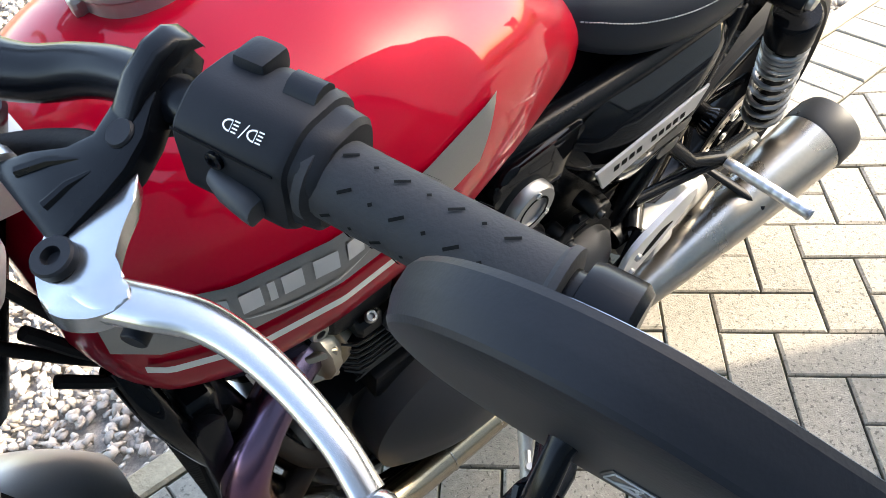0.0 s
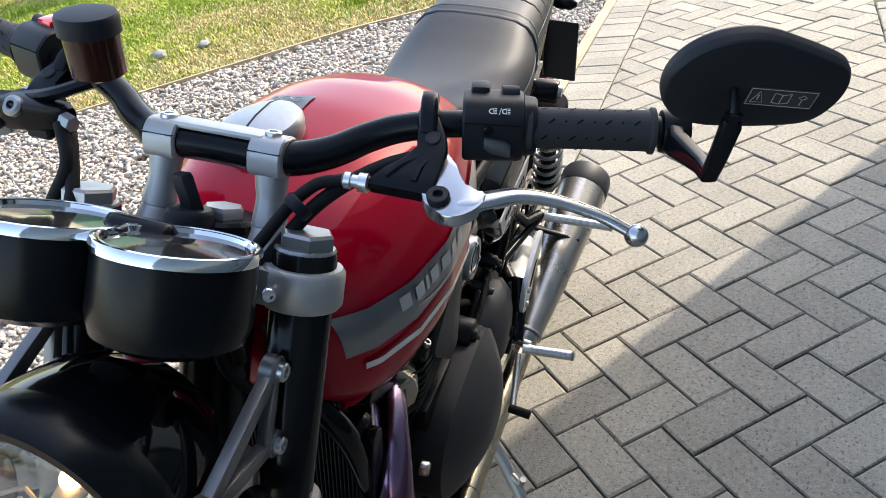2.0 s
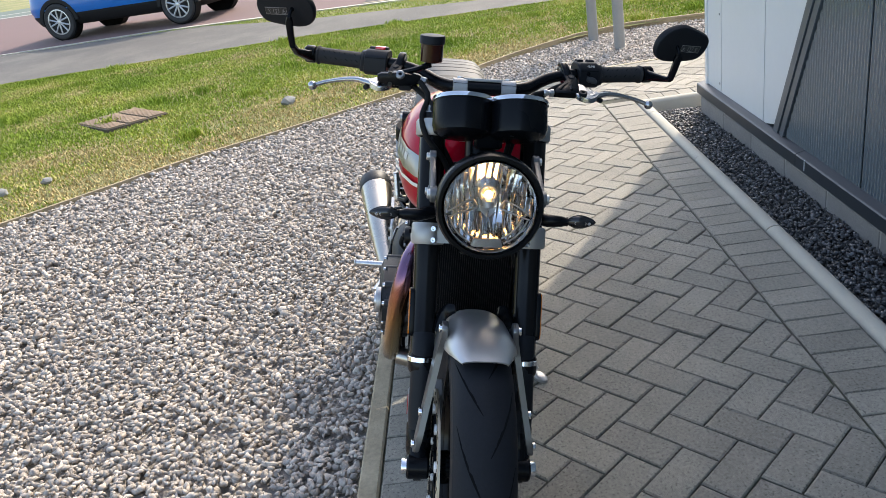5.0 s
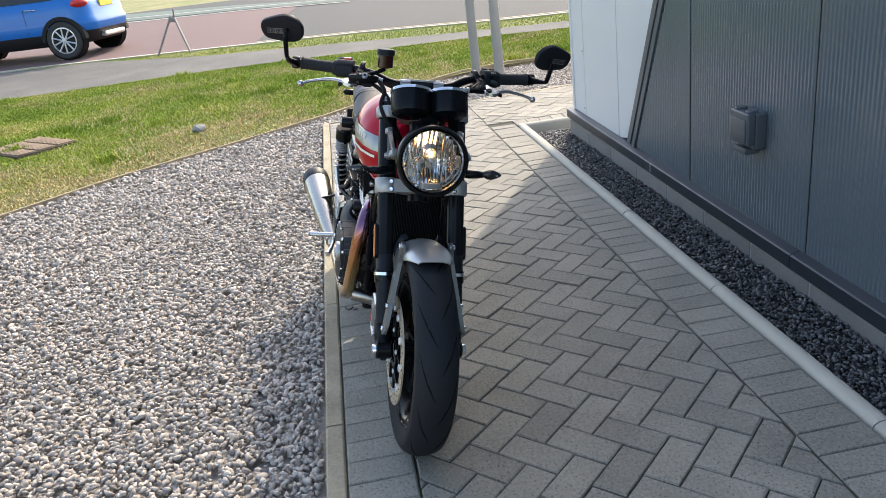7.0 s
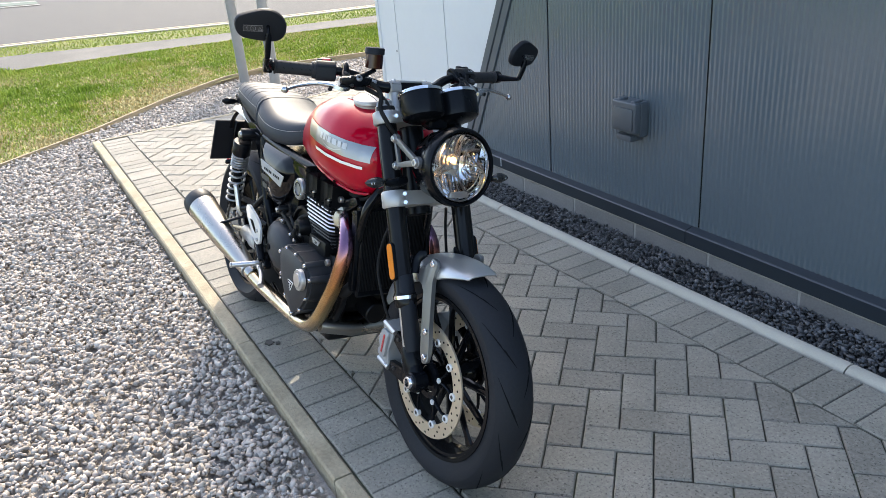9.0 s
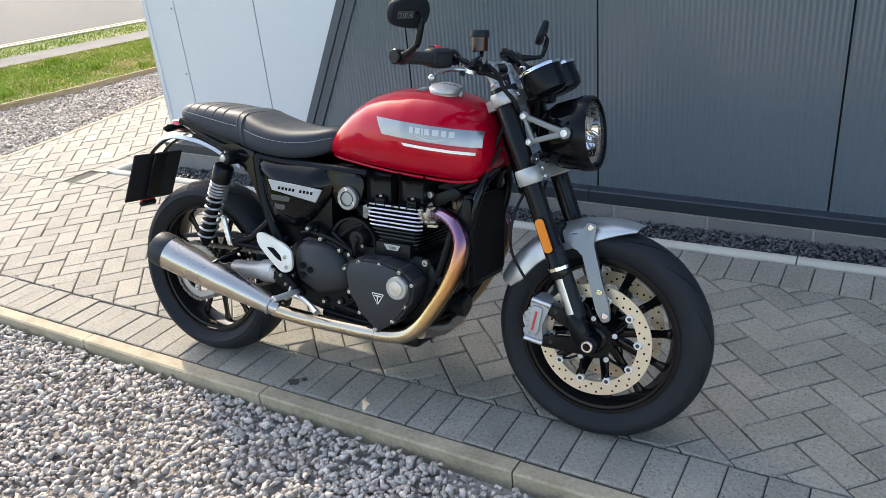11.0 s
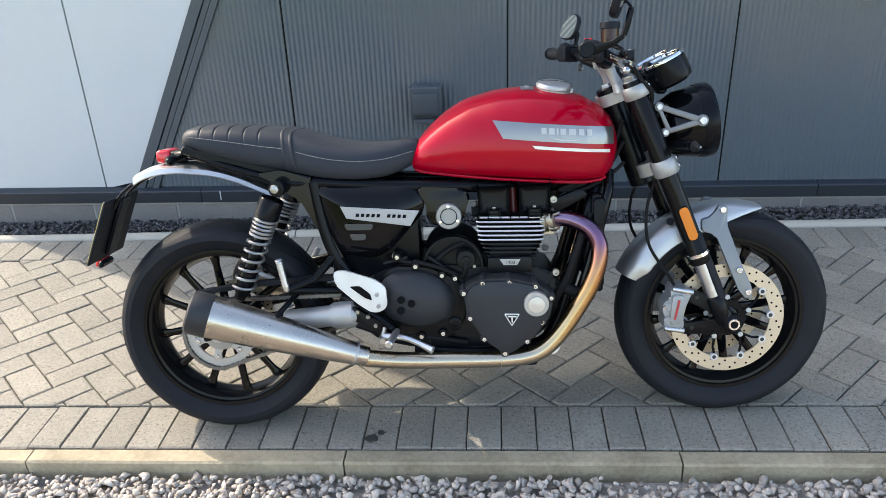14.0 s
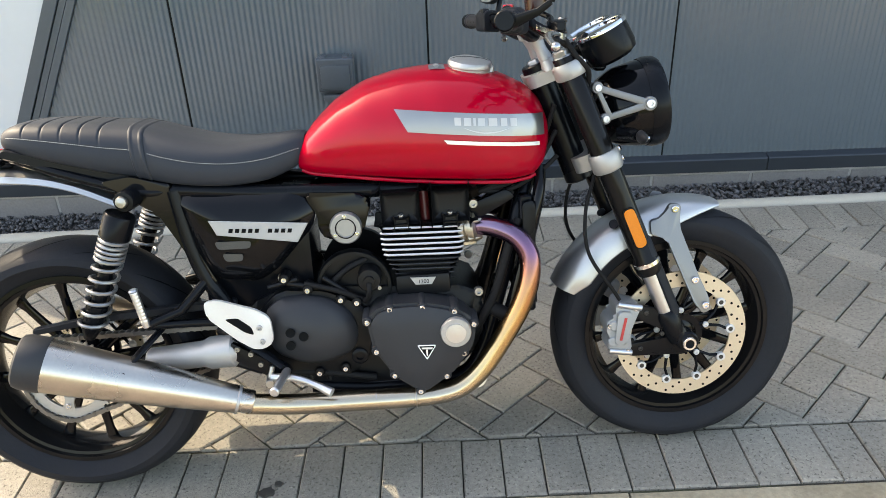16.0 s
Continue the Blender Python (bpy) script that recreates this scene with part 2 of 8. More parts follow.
def tube(bm, pts, r, n=12, caps=True, flat=1.0):
    """A round bar along pts; r is one radius or one a point; flat squeezes it across."""
    pts = [Vector(p) for p in pts]
    rad = [r] * len(pts) if isinstance(r, (int, float)) else list(r)
    if len(rad) != len(pts):
        rad = [np.interp(i / (len(pts) - 1), np.linspace(0, 1, len(rad)), rad) for i in range(len(pts))]
    rad = [float(q) for q in rad]
    rings = []
    for p, q, (t, u, v) in zip(pts, rad, frames_along(pts)):
        rings.append([p + q * (math.cos(a) * u + flat * math.sin(a) * v) for a in (2 * math.pi * k / n for k in range(n))])
    ring_loft(bm, rings, caps)
    return bm


def lathe(bm, profile, origin, axis, n=32, caps=True):
    """Turns (radius, distance along the axis) rows about the axis."""
    o, t = Vector(origin), Vector(axis).normalized()
    ref = Vector((0, 0, 1)) if abs(t.z) < 0.9 else Vector((1, 0, 0))
    u = t.cross(ref).normalized()
    v = t.cross(u)
    profile = [(float(r), float(h)) for r, h in profile]
    rings = [[o + t * h + r * (math.cos(a) * u + math.sin(a) * v) for a in (2 * math.pi * k / n for k in range(n))] for r, h in profile]
    ring_loft(bm, rings, caps)
    return bm


def rod(bm, a, b, r, n=12):
    a, b = Vector(a), Vector(b)
    return lathe(bm, [(r * 0.9, 0), (r, r * 0.1), (r, (b - a).length - r * 0.1), (r * 0.9, (b - a).length)], a, b - a, n)


def box(bm, lo, hi, bevel=0.0, m=None, segments=1):
    old = set(bm.verts)
    res = bmesh.ops.create_cube(bm, size=1.0)
    lo, hi = Vector(lo), Vector(hi)
    for v in res["verts"]:
        v.co = Vector([(lo[k] + hi[k]) / 2 + v.co[k] * (hi[k] - lo[k]) for k in range(3)])
    if bevel:
        edges = list({e for v in res["verts"] for e in v.link_edges})
        bmesh.ops.bevel(bm, geom=edges, offset=bevel, segments=segments, affect='EDGES', profile=0.6)
    if m is not None:
        for v in bm.verts:
            if v not in old:
                v.co = m @ v.co
    return bm


def plate(bm, poly, y0, y1, bevel=0.0, segments=2, to=None):
    """A flat polygon in x and z, thick from y0 to y1. to: a function that lays each corner elsewhere."""
    a = [Vector((x, y0, z)) for x, z in poly]
    b = [Vector((x, y1, z)) for x, z in poly]
    if to:
        a, b = [to(p) for p in a], [to(p) for p in b]
    va, vb = [bm.verts.new(p) for p in a], [bm.verts.new(p) for p in b]
    n = len(va)
    faces = [bm.faces.new(va[::-1]), bm.faces.new(vb)]
    for k in range(n):
        faces.append(bm.faces.new((va[k], va[(k + 1) % n], vb[(k + 1) % n], vb[k])))
    if bevel:
        edges = {e for f in faces[:2] for e in f.edges}
        bmesh.ops.bevel(bm, geom=list(edges), offset=bevel, segments=segments, affect='EDGES', profile=0.6)
    return bm


def dome(bm, poly, y0, y1, rise=0.02, edge=0.01, steps=5):
    """A plate in x and z from y0 to y1 whose outer face swells by rise towards its middle."""
    c = Vector((sum(p[0] for p in poly) / len(poly), sum(p[1] for p in poly) / len(poly)))
    s = 1 if y1 > y0 else -1
    rings = [[(x, y0, z) for x, z in poly], [(x, y1 - s * (rise + edge), z) for x, z in poly]]
    for k in range(1, steps + 1):
        a = k / steps * math.pi / 2
        q = 1 - 0.06 * (1 - math.cos(a)) if k < 2 else 1 - 0.06 - 0.80 * (k - 1) / (steps - 1)
        lift = edge * min(1, k / 2) + rise * math.sin(a)
        rings.append([(c.x + (x - c.x) * q, y1 - s * (rise + edge) + s * lift, c.y + (z - c.y) * q) for x, z in poly])
    ring_loft(bm, rings)
    return bm


def rounded(poly, r, steps=4):
    """The polygon with its corners rounded off."""
    out = []
    n = len(poly)
    for i in range(n):
        p, a, b = Vector(poly[i]), Vector(poly[i - 1]), Vector(poly[(i + 1) % n])
        da, db = (a - p), (b - p)
        k = min(r, da.length * 0.45, db.length * 0.45)
        s, e = p + da.normalized() * k, p + db.normalized() * k
        for j in range(steps + 1):
            t = j / steps
            out.append(tuple((1 - t) ** 2 * s + 2 * t * (1 - t) * p + t * t * e))
    return out


def disc(bm, c, axis, r, h, n=24, bevel=0.15):
    k = min(r, h) * bevel
    return lathe(bm, [(r - k, 0), (r, k), (r, h - k), (r - k, h)], c, axis, n)


def bolt_head(bm, c, axis, r=0.007, h=0.006):
    c, axis = Vector(c), Vector(axis).normalized()
    lathe(bm, [(r, 0), (r, h * 0.8), (r * 0.85, h), (r * 0.5, h), (r * 0.45, h * 0.4)], c, axis, 12)
    return bm


# ---- ground and paving beds ----
def flat_poly(name, pts, mat, z=0.0, label="", category="", height=None):
    """One sheet over a polygon given by its corners in x and y, laid at z or at height(x, y)."""
    verts = [(x, y, height(x, y) if height else z) for x, y in pts]
    ob = finish(name, verts, [tuple(range(len(pts)))], mat, smooth=False)
    return tagged(ob, label, category, kind="structure")


def rise(x, y=0.0):
    """The lawn and the road climb gently away from the drive."""
    return max(-0.03, 0.024 * (-x - 5.0))


LAWN_EDGE = [(4.0, -9.2), (-1.4, -3.35), (-2.1, -2.68), (-2.8, -2.0), (-3.45, -1.15), (-4.12, -0.28), (-4.9, 0.55), (-5.38, 1.22),
             (-5.55, 1.8), (-5.46, 2.4), (-5.3, 3.05), (-4.9, 6.0), (-4.6, 10.0)]
PATH_NEAR = [(-8.2, -30), (-8.25, -4.9), (-8.3, -1.7), (-7.95, 1.55), (-7.4, 4.0), (-5.6, 12.0)]
PATH_FAR = [(-12.55, -30), (-11.73, -6.0), (-11.33, -4.3), (-10.2, -2.6), (-9.8, -1.4), (-8.65, 1.75), (-8.05, 4.2), (-6.3, 12.0)]
ROAD_EDGE = [(-12.6, -30), (-11.75, -5.6), (-11.15, -3.0), (-10.35, 0.2), (-9.35, 2.7), (-8.9, 4.7), (-7.2, 12.0)]
ROAD_FAR = [(-26.5, -40), (-24.8, -7.0), (-24.6, -3.9), (-22.5, 4.0), (-17.0, 16.0)]


def strip(name, near, far, mat, lift, label, category, rows=10):
    """A band of ground between two lines of corners."""
    n = 36
    def along(line):
        p = [Vector(q) for q in line]
        d = [0]
        for a, b in zip(p, p[1:]):
            d.append(d[-1] + (b - a).length)
        ts = np.linspace(0, d[-1], n)
        return [(np.interp(t, d, [q[0] for q in p]), np.interp(t, d, [q[1] for q in p])) for t in ts]
    A, B = along(near), along(far)
    verts, faces = [], []
    for i in range(n):
        for k in range(rows + 1):
            t = k / rows
            x, y = A[i][0] * (1 - t) + B[i][0] * t, A[i][1] * (1 - t) + B[i][1] * t
            verts.append((x, y, rise(x, y) + lift))
    for i in range(n - 1):
        for k in range(rows):
            a = i * (rows + 1) + k
            faces.append((a, a + 1, a + rows + 2, a + rows + 1))
    ob = finish(name, verts, faces, mat)
    return tagged(ob, label, category, kind="structure")


def far_ground():
    """One sheet that reaches the horizon, below all else."""
    verts, faces = [], []
    xs = [-900, -300, -120, -60, -40, -30, -25, -20, -15, -12, -10, -8, -6, -5, -4, 0, 4, 40, 300, 900]
    ys = [-900, -300, -100, -40, -20, -10, 0, 10, 20, 40, 100, 300, 900]
    for x in xs:
        for y in ys:
            verts.append((x, y, (rise(x) if x > -30 else 0.6) - 0.16))
    m = len(ys)
    for i in range(len(xs) - 1):
        for k in range(m - 1):
            faces.append((i * m + k, (i + 1) * m + k, (i + 1) * m + k + 1, i * m + k + 1))
    ob = finish("ground", verts, faces, SOIL)
    return tagged(ob, "wide grassy ground reaching the horizon", "ground", kind="structure")


far_ground()
strip("lawn", LAWN_EDGE, PATH_NEAR, SOIL, -0.012, "lawn of green and sun-dried grass", "lawn", 14)
strip("pavement", PATH_NEAR, PATH_FAR, FOOTPATH, 0.0, "narrow grey asphalt footpath across the grass", "footpath", 6)
strip("verge", PATH_FAR, ROAD_EDGE, SOIL, -0.01, "strip of grass between footpath and road", "verge", 6)
strip("road", ROAD_EDGE, ROAD_FAR, ASPHALT, -0.02, "wide grey asphalt road beyond the verge", "road", 10)
flat_poly("road_patch", [(-11.55, -4.3), (-10.95, -1.55), (-18.6, -0.9), (-20.2, -6.1), (-24, -22), (-12.7, -22)], RED_ROAD,
          label="faded red surfaced stretch of road", category="road", height=lambda x, y: rise(x) - 0.012)
flat_poly("road_lane", [(-20.9, -6.3), (-19.5, -2.6), (-17.6, 0.4), (-18.6, 0.4), (-21.5, -2.8), (-24.2, -7.0), (-27, -22), (-23.8, -22)], GREEN_ROAD,
          label="green surfaced cycle lane along the far side", category="road", height=lambda x, y: rise(x) - 0.008)
flat_poly("road_line", [(-20.5, -6.2), (-19.2, -2.55), (-17.4, 0.4), (-17.2, 0.4), (-18.95, -2.55), (-20.2, -6.2), (-24, -22), (-24.4, -22)], ROAD_PAINT,
          label="worn white line painted on the road", category="road marking", height=lambda x, y: rise(x) - 0.004)
flat_poly("road_line", [(-22.2, -6.6), (-20.4, -2.6), (-18.4, 0.4), (-18.25, 0.4), (-20.2, -2.6), (-22.0, -6.6), (-25, -22), (-25.3, -22)], ROAD_PAINT,
          label="worn white line painted on the road", category="road marking", height=lambda x, y: rise(x) - 0.003)


def kerb_line(name, line, shift, w, mat, lift, label):
    verts, faces = [], []
    for x, y in line:
        verts += [(x - shift, y, rise(x) + lift), (x - shift - w, y, rise(x) + lift)]
    for i in range(len(line) - 1):
        faces.append((2 * i, 2 * i + 1, 2 * i + 3, 2 * i + 2))
    return tagged(finish(name, verts, faces, mat), label, "road marking", kind="structure")


def road_kerb():
    """A low pale kerb between the verge and the road."""
    verts, faces = [], []
    for x, y in ROAD_EDGE:
        verts += [(x + 0.01, y, rise(x) - 0.05), (x + 0.01, y, rise(x) + 0.012), (x - 0.115, y, rise(x) + 0.012), (x - 0.13, y, rise(x) + 0.002), (x - 0.13, y, rise(x) - 0.06)]
    for i in range(len(ROAD_EDGE) - 1):
        for k in range(4):
            faces.append((5 * i + k, 5 * i + k + 1, 5 * i + k + 6, 5 * i + k + 5))
    return tagged(finish("road_kerb", verts, faces, KERB), "low pale concrete kerb along the road", "kerb", kind="structure")


road_kerb()
kerb_line("road_line", ROAD_EDGE, 0.20, 0.09, YELLOW_PAINT, -0.004, "worn yellow line along the road's edge")
kerb_line("road_line", ROAD_EDGE, 0.40, 0.09, YELLOW_PAINT, -0.004, "worn yellow line along the road's edge")

BACK = [(-3.62, -0.36), (-3.62, 0.6), (-3.7, 1.6), (-4.0, 3.4), (-4.5, 7.0)]
flat_poly("gravel_bed", LAWN_EDGE + [(-4.5, 7.0), (-4.0, 3.4), (-3.7, 1.6), (-3.62, 0.6), (-3.62, -0.33), (6.5, -0.33), (6.5, -9.0)], GRAVEL_BED, -0.066, "bed under the pale gravel", "gravel bed")
PAVE_OUT = [(6.0, -0.30), (-3.58, -0.30)] + [(x + 0.06, y) for x, y in BACK[1:]] + [(-2.46, 7.0), (-2.46, 1.16), (6.0, 1.16)]
flat_poly("paving_bed", PAVE_OUT, SAND, -0.009, "sandy joints of the block paving", "paving bed")
flat_poly("slate_bed", [(-2.36, 1.22), (6.0, 1.22), (6.0, 1.62), (-2.36, 1.62)], DARK_BED, -0.076, "bed under the dark gravel strip", "gravel bed")


def edging_run(name, pts, width, top, deep, length, mat, label, round_top=False):
    """Kerb stones laid end to end along a line: one thing, each stone a part."""
    root = new(name)
    tagged(root, label, "kerb", kind="structure")
    rnd = random.Random(3)
    for (x0, y0), (x1, y1) in zip(pts, pts[1:]):
        d = Vector((x1 - x0, y1 - y0))
        n = max(1, round(d.length / length))
        t, side = d.normalized(), Vector((-d.y, d.x)).normalized()
        for k in range(n):
            a = Vector((x0, y0)) + d * (k / n) + t * 0.0025
            b = Vector((x0, y0)) + d * ((k + 1) / n) - t * 0.0025
            w = width
            if round_top:
                prof = [(0, -deep)] + [(w / 2 - w / 2 * math.cos(q), top - w * 0.35 + w * 0.35 * math.sin(q)) for q in np.linspace(0, math.pi, 7)] + [(w, -deep)]
            else:
                c = 0.006
                prof = [(0, -deep), (0, top - c), (c, top), (w - c, top), (w, top - c), (w, -deep)]
            dz = rnd.uniform(-0.002, 0.002)
            verts = [(p.x + side.x * s, p.y + side.y * s, z + dz) for p in (a, b) for s, z in prof]
            m = len(prof)
            faces = [(i, i + 1, m + i + 1, m + i) for i in range(m - 1)] + [tuple(range(m))[::-1], tuple(range(m, 2 * m))]
            finish("kerb_stone", verts, faces, mat, root)
    return root


edging_run("kerb_gravel_side", [(0.348 - 4 * 0.935 - 0.22, -0.36), (0.348 - 4 * 0.935, -0.36)], 0.058, 0.0, 0.2, 0.9, EDGING, "pale concrete edging beside the gravel")
edging_run("kerb_gravel_side", [(0.348 - 4 * 0.935, -0.36), (0.348 + 6 * 0.935, -0.36)], 0.058, 0.0, 0.2, 0.935, EDGING, "pale concrete edging between gravel and paving")
edging_run("kerb_back", [(-3.62, 7.0 - 6.7), (-3.62, -0.30)], 0.05, 0.004, 0.2, 0.9, EDGING, "pale concrete edging at the end of the paving")
edging_run("kerb_back", [(-4.5, 7.0), (-4.0, 3.4), (-3.7, 1.6), (-3.62, 0.3)], 0.05, 0.004, 0.2, 0.9, EDGING, "pale concrete edging at the end of the paving")
edging_run("kerb_wall_side", [(0.87 - 3 * 0.985 - 0.33, 1.165), (0.87 - 3 * 0.985, 1.165)], 0.066, 0.012, 0.2, 0.9, KERB, "round-topped kerb beside the dark gravel", True)
edging_run("kerb_wall_side", [(0.87 - 3 * 0.985, 1.165), (0.87 + 5 * 0.955, 1.165)], 0.066, 0.012, 0.2, 0.96, KERB, "round-topped kerb along the dark gravel strip", True)
edging_run("kerb_return", [(-2.37, 1.165), (-2.37, 7.0)], 0.066, 0.012, 0.2, 0.9, KERB, "round-topped kerb beside the end wall", True)


def timber_edge():
    root = tagged(new("lawn_edging"), "weathered timber board along the lawn's edge", "edging", kind="structure")
    for a, b in zip(LAWN_EDGE, LAWN_EDGE[1:]):
        d = Vector((b[0] - a[0], b[1] - a[1]))
        s = Vector((-d.y, d.x)).normalized() * 0.022
        verts = []
        for p in (a, b):
            z = rise(p[0]) + 0.012
            verts += [(p[0], p[1], z - 0.14), (p[0], p[1], z), (p[0] + s.x, p[1] + s.y, z), (p[0] + s.x, p[1] + s.y, z - 0.14)]
        finish("board", verts, [(0, 1, 5, 4), (1, 2, 6, 5), (2, 3, 7, 6), (0, 3, 2, 1), (4, 5, 6, 7)], TIMBER, root, smooth=False)


timber_edge()

# ---- building ----
MORTAR = material("pale_mortar", (0.33, 0.31, 0.28), 0.95, vary=0.15, scale=9, grain=120, grain_amount=0.2)
TILT = pose(0, 0, -0.004, 0, 0.75, 0)    # the drive falls a little, so the building stands a little off it
WALL_Y, WALL_H = 1.545, 3.68
SL = lambda z: -1.056 + 0.508 * (z - 0.1)   # the slanted seam between white and grey
bm = bmesh.new()
box(bm, (-2.12, WALL_Y + 0.035, -0.4), (9.0, WALL_Y + 0.25, WALL_H - 0.02))
wall = part("wall_front", bm, GREY_TRIM, smooth=False)
wall.matrix_world = TILT
tagged(wall, "clad building wall of grey ribbed and white panels", "wall", kind="structure")
bm = bmesh.new()
box(bm, (-2.12, WALL_Y + 0.25, -0.4), (-1.9, 9.0, WALL_H - 0.02))
wall_end = part("wall_end", bm, WHITE_PANEL, smooth=False)
wall_end.matrix_world = TILT
tagged(wall_end, "white clad end wall of the building", "wall", kind="structure")
bm = bmesh.new()
box(bm, (-2.14, WALL_Y - 0.01, WALL_H), (9.05, 9.0, WALL_H + 0.1))
roof = part("roof", bm, ROOF, smooth=False)
roof.matrix_world = TILT
tagged(roof, "flat dark roof edge of the building", "roof", kind="structure")
bm = bmesh.new()
box(bm, (8.8, WALL_Y + 0.25, -0.4), (9.0, 9.0, WALL_H - 0.02)); box(bm, (-1.9, 8.8, -0.4), (8.8, 9.0, WALL_H - 0.02))
wall_back = part("wall_back", bm, GREY_TRIM, smooth=False)
tagged(wall_back, "plain grey rear walls of the building", "wall", kind="structure")


def sheet(name, x0, x1, z0, z1, ribs, mat, label, clip=None):
    """A cladding panel with folded edges; ribs a panel, cut along the slanted seam on one side."""
    n = max(2, int(round((x1 - x0) / 0.00385)) if ribs else 12)
    xs = np.linspace(x0 + 0.004, x1 - 0.004, n + 1)
    verts, faces = [], []
    depth = 0.0034 if ribs else 0.0
    for i, x in enumerate(xs):
        y = WALL_Y - depth * (0.5 - 0.5 * math.cos(2 * math.pi * i / 6))
        if clip == "right":      # what lies under and to the right of the seam
            lo, hi = z0, min(z1, (x - SL(0.1) - 0.130) / 0.508 + 0.1)
        elif clip == "left":
            lo, hi = max(z0, (x - SL(0.1)) / 0.508 + 0.1), z1
        else:
            lo, hi = z0, z1
        hi = max(hi, lo)
        verts += [(x, y, lo), (x, y, hi), (x, y + 0.03, lo), (x, y + 0.03, hi)]
    for i in range(n):
        a = 4 * i
        faces += [(a, a + 4, a + 5, a + 1), (a + 1, a + 5, a + 7, a + 3), (a + 2, a, a + 1, a + 3) if i == 0 else (a, a + 2, a + 6, a + 4)]
    e = 4 * n
    faces.append((e, e + 2, e + 3, e + 1))
    faces.append((0, 2, 6, 4))
    ob = finish(name, verts, faces, mat, wall, label, smooth=False)
    return ob


Z0 = 0.10
sheet("panel", -2.14, -1.86, Z0, WALL_H, False, WHITE_PANEL, "white corner panel")
sheet("panel", -1.86, -1.205, Z0, WALL_H, False, WHITE_PANEL, "white panel")
sheet("panel", -1.205, 0.75, Z0, WALL_H, False, WHITE_PANEL, "white panel cut along a slant", "left")
sheet("panel", -0.92, -0.19, Z0, WALL_H, True, GREY_PANEL, "grey panel cut along a slant", "right")
sheet("panel", -0.19, 0.832, Z0, WALL_H, True, GREY_PANEL, "grey ribbed panel", "right")
for x0, x1 in ((0.832, 1.842), (1.842, 2.86), (2.86, 3.88), (3.88, 4.89), (4.89, 9.0)):
    sheet("panel", x0, x1, Z0, WALL_H, True, GREY_PANEL, "grey ribbed panel")


for x in (-0.19, 0.832, 1.842, 2.86, 3.88, 4.89):
    bm = bmesh.new()
    top = min(WALL_H, (x - SL(0.1) - 0.130) / 0.508 + 0.1)
    box(bm, (x - 0.0055, WALL_Y + 0.001, Z0), (x + 0.0055, WALL_Y + 0.02, top))
    part("joint_strip", bm, JOINT_BLACK, wall, "black sealed joint between panels", smooth=False)


def slant_trim():
    """Folded metal strips along the slanted seam."""
    for off, wide, lift in ((0.0, 0.056, 0.012), (0.060, 0.030, 0.006), (0.094, 0.034, 0.014)):
        bm = bmesh.new()
        z1 = WALL_H - 0.01
        poly = [(SL(Z0) + off, Z0), (SL(Z0) + off + wide, Z0), (SL(z1) + off + wide, z1), (SL(z1) + off, z1)]
        plate(bm, poly, WALL_Y + 0.02, WALL_Y - lift, 0.002, 1)
        part("seam_strip", bm, SEAM_TRIM, wall, "grey folded metal strip")


slant_trim()
bm = bmesh.new()
plate(bm, [(-2.143, Z0), (-2.105, Z0), (-2.105, WALL_H), (-2.143, WALL_H)], WALL_Y + 0.2, WALL_Y - 0.008, 0.003, 1)
part("corner_flashing", bm, WHITE_PANEL, wall, "white folded corner flashing")
prof = [(WALL_Y + 0.03, 0.112), (WALL_Y - 0.004, 0.106), (WALL_Y - 0.040, 0.096), (WALL_Y - 0.045, 0.091), (WALL_Y - 0.045, 0.036), (WALL_Y - 0.041, 0.034), (WALL_Y + 0.03, 0.034)]
x = -2.20
while x < 8.5:
    w = 1.5
    verts = [(q, y, z) for q in (x + 0.002, x + w - 0.002) for y, z in prof]
    m = len(prof)
    finish("base_flashing", verts, [(i, i + 1, m + i + 1, m + i) for i in range(m - 1)] + [tuple(range(m))[::-1], tuple(range(m, 2 * m))], GREY_TRIM, wall, "dark folded flashing along the wall's foot", smooth=False)
    x += w
x, k = -2.16, 0
while x < 7.0:
    bm = bmesh.new()
    box(bm, (x + 0.005, WALL_Y - 0.034, -0.30), (x + 0.435, WALL_Y + 0.12, 0.022), 0.004)
    part("block", bm, BLOCK, wall, smooth=False)
    x += 0.44
bm = bmesh.new()
box(bm, (-2.14, WALL_Y - 0.030, -0.3), (6.9, WALL_Y + 0.1, 0.034))
part("mortar", bm, MORTAR, wall, smooth=False)


def wall_socket():
    root = new("wall_socket_box")
    root.matrix_world = TILT @ pose(0.4535, WALL_Y, 0.526)
    tagged(root, "grey plastic weatherproof socket box on the wall", "socket box")
    G = material("grey_plastic_box", (0.055, 0.066, 0.078), 0.4, vary=0.08)
    bm = bmesh.new(); box(bm, (-0.070, -0.055, -0.075), (0.070, -0.002, 0.080), 0.010, segments=3); part("body", bm, G, root)
    bm = bmesh.new(); box(bm, (-0.075, -0.090, -0.052), (0.075, -0.054, 0.083), 0.008, segments=3); part("lid", bm, G, root)
    bm = bmesh.new(); box(bm, (-0.060, -0.096, -0.040), (0.060, -0.086, 0.056), 0.006, segments=2); part("lid_panel", bm, G, root)
    bm = bmesh.new(); box(bm, (-0.058, -0.078, -0.100), (0.036, -0.012, -0.07), 0.008, segments=2); part("cable_entry", bm, G, root)
    for s in (-1, 1):
        bm = bmesh.new(); box(bm, (s * 0.045 - 0.012, -0.08, 0.078), (s * 0.045 + 0.012, -0.03, 0.090), 0.004); part("hinge", bm, G, root)


wall_socket()
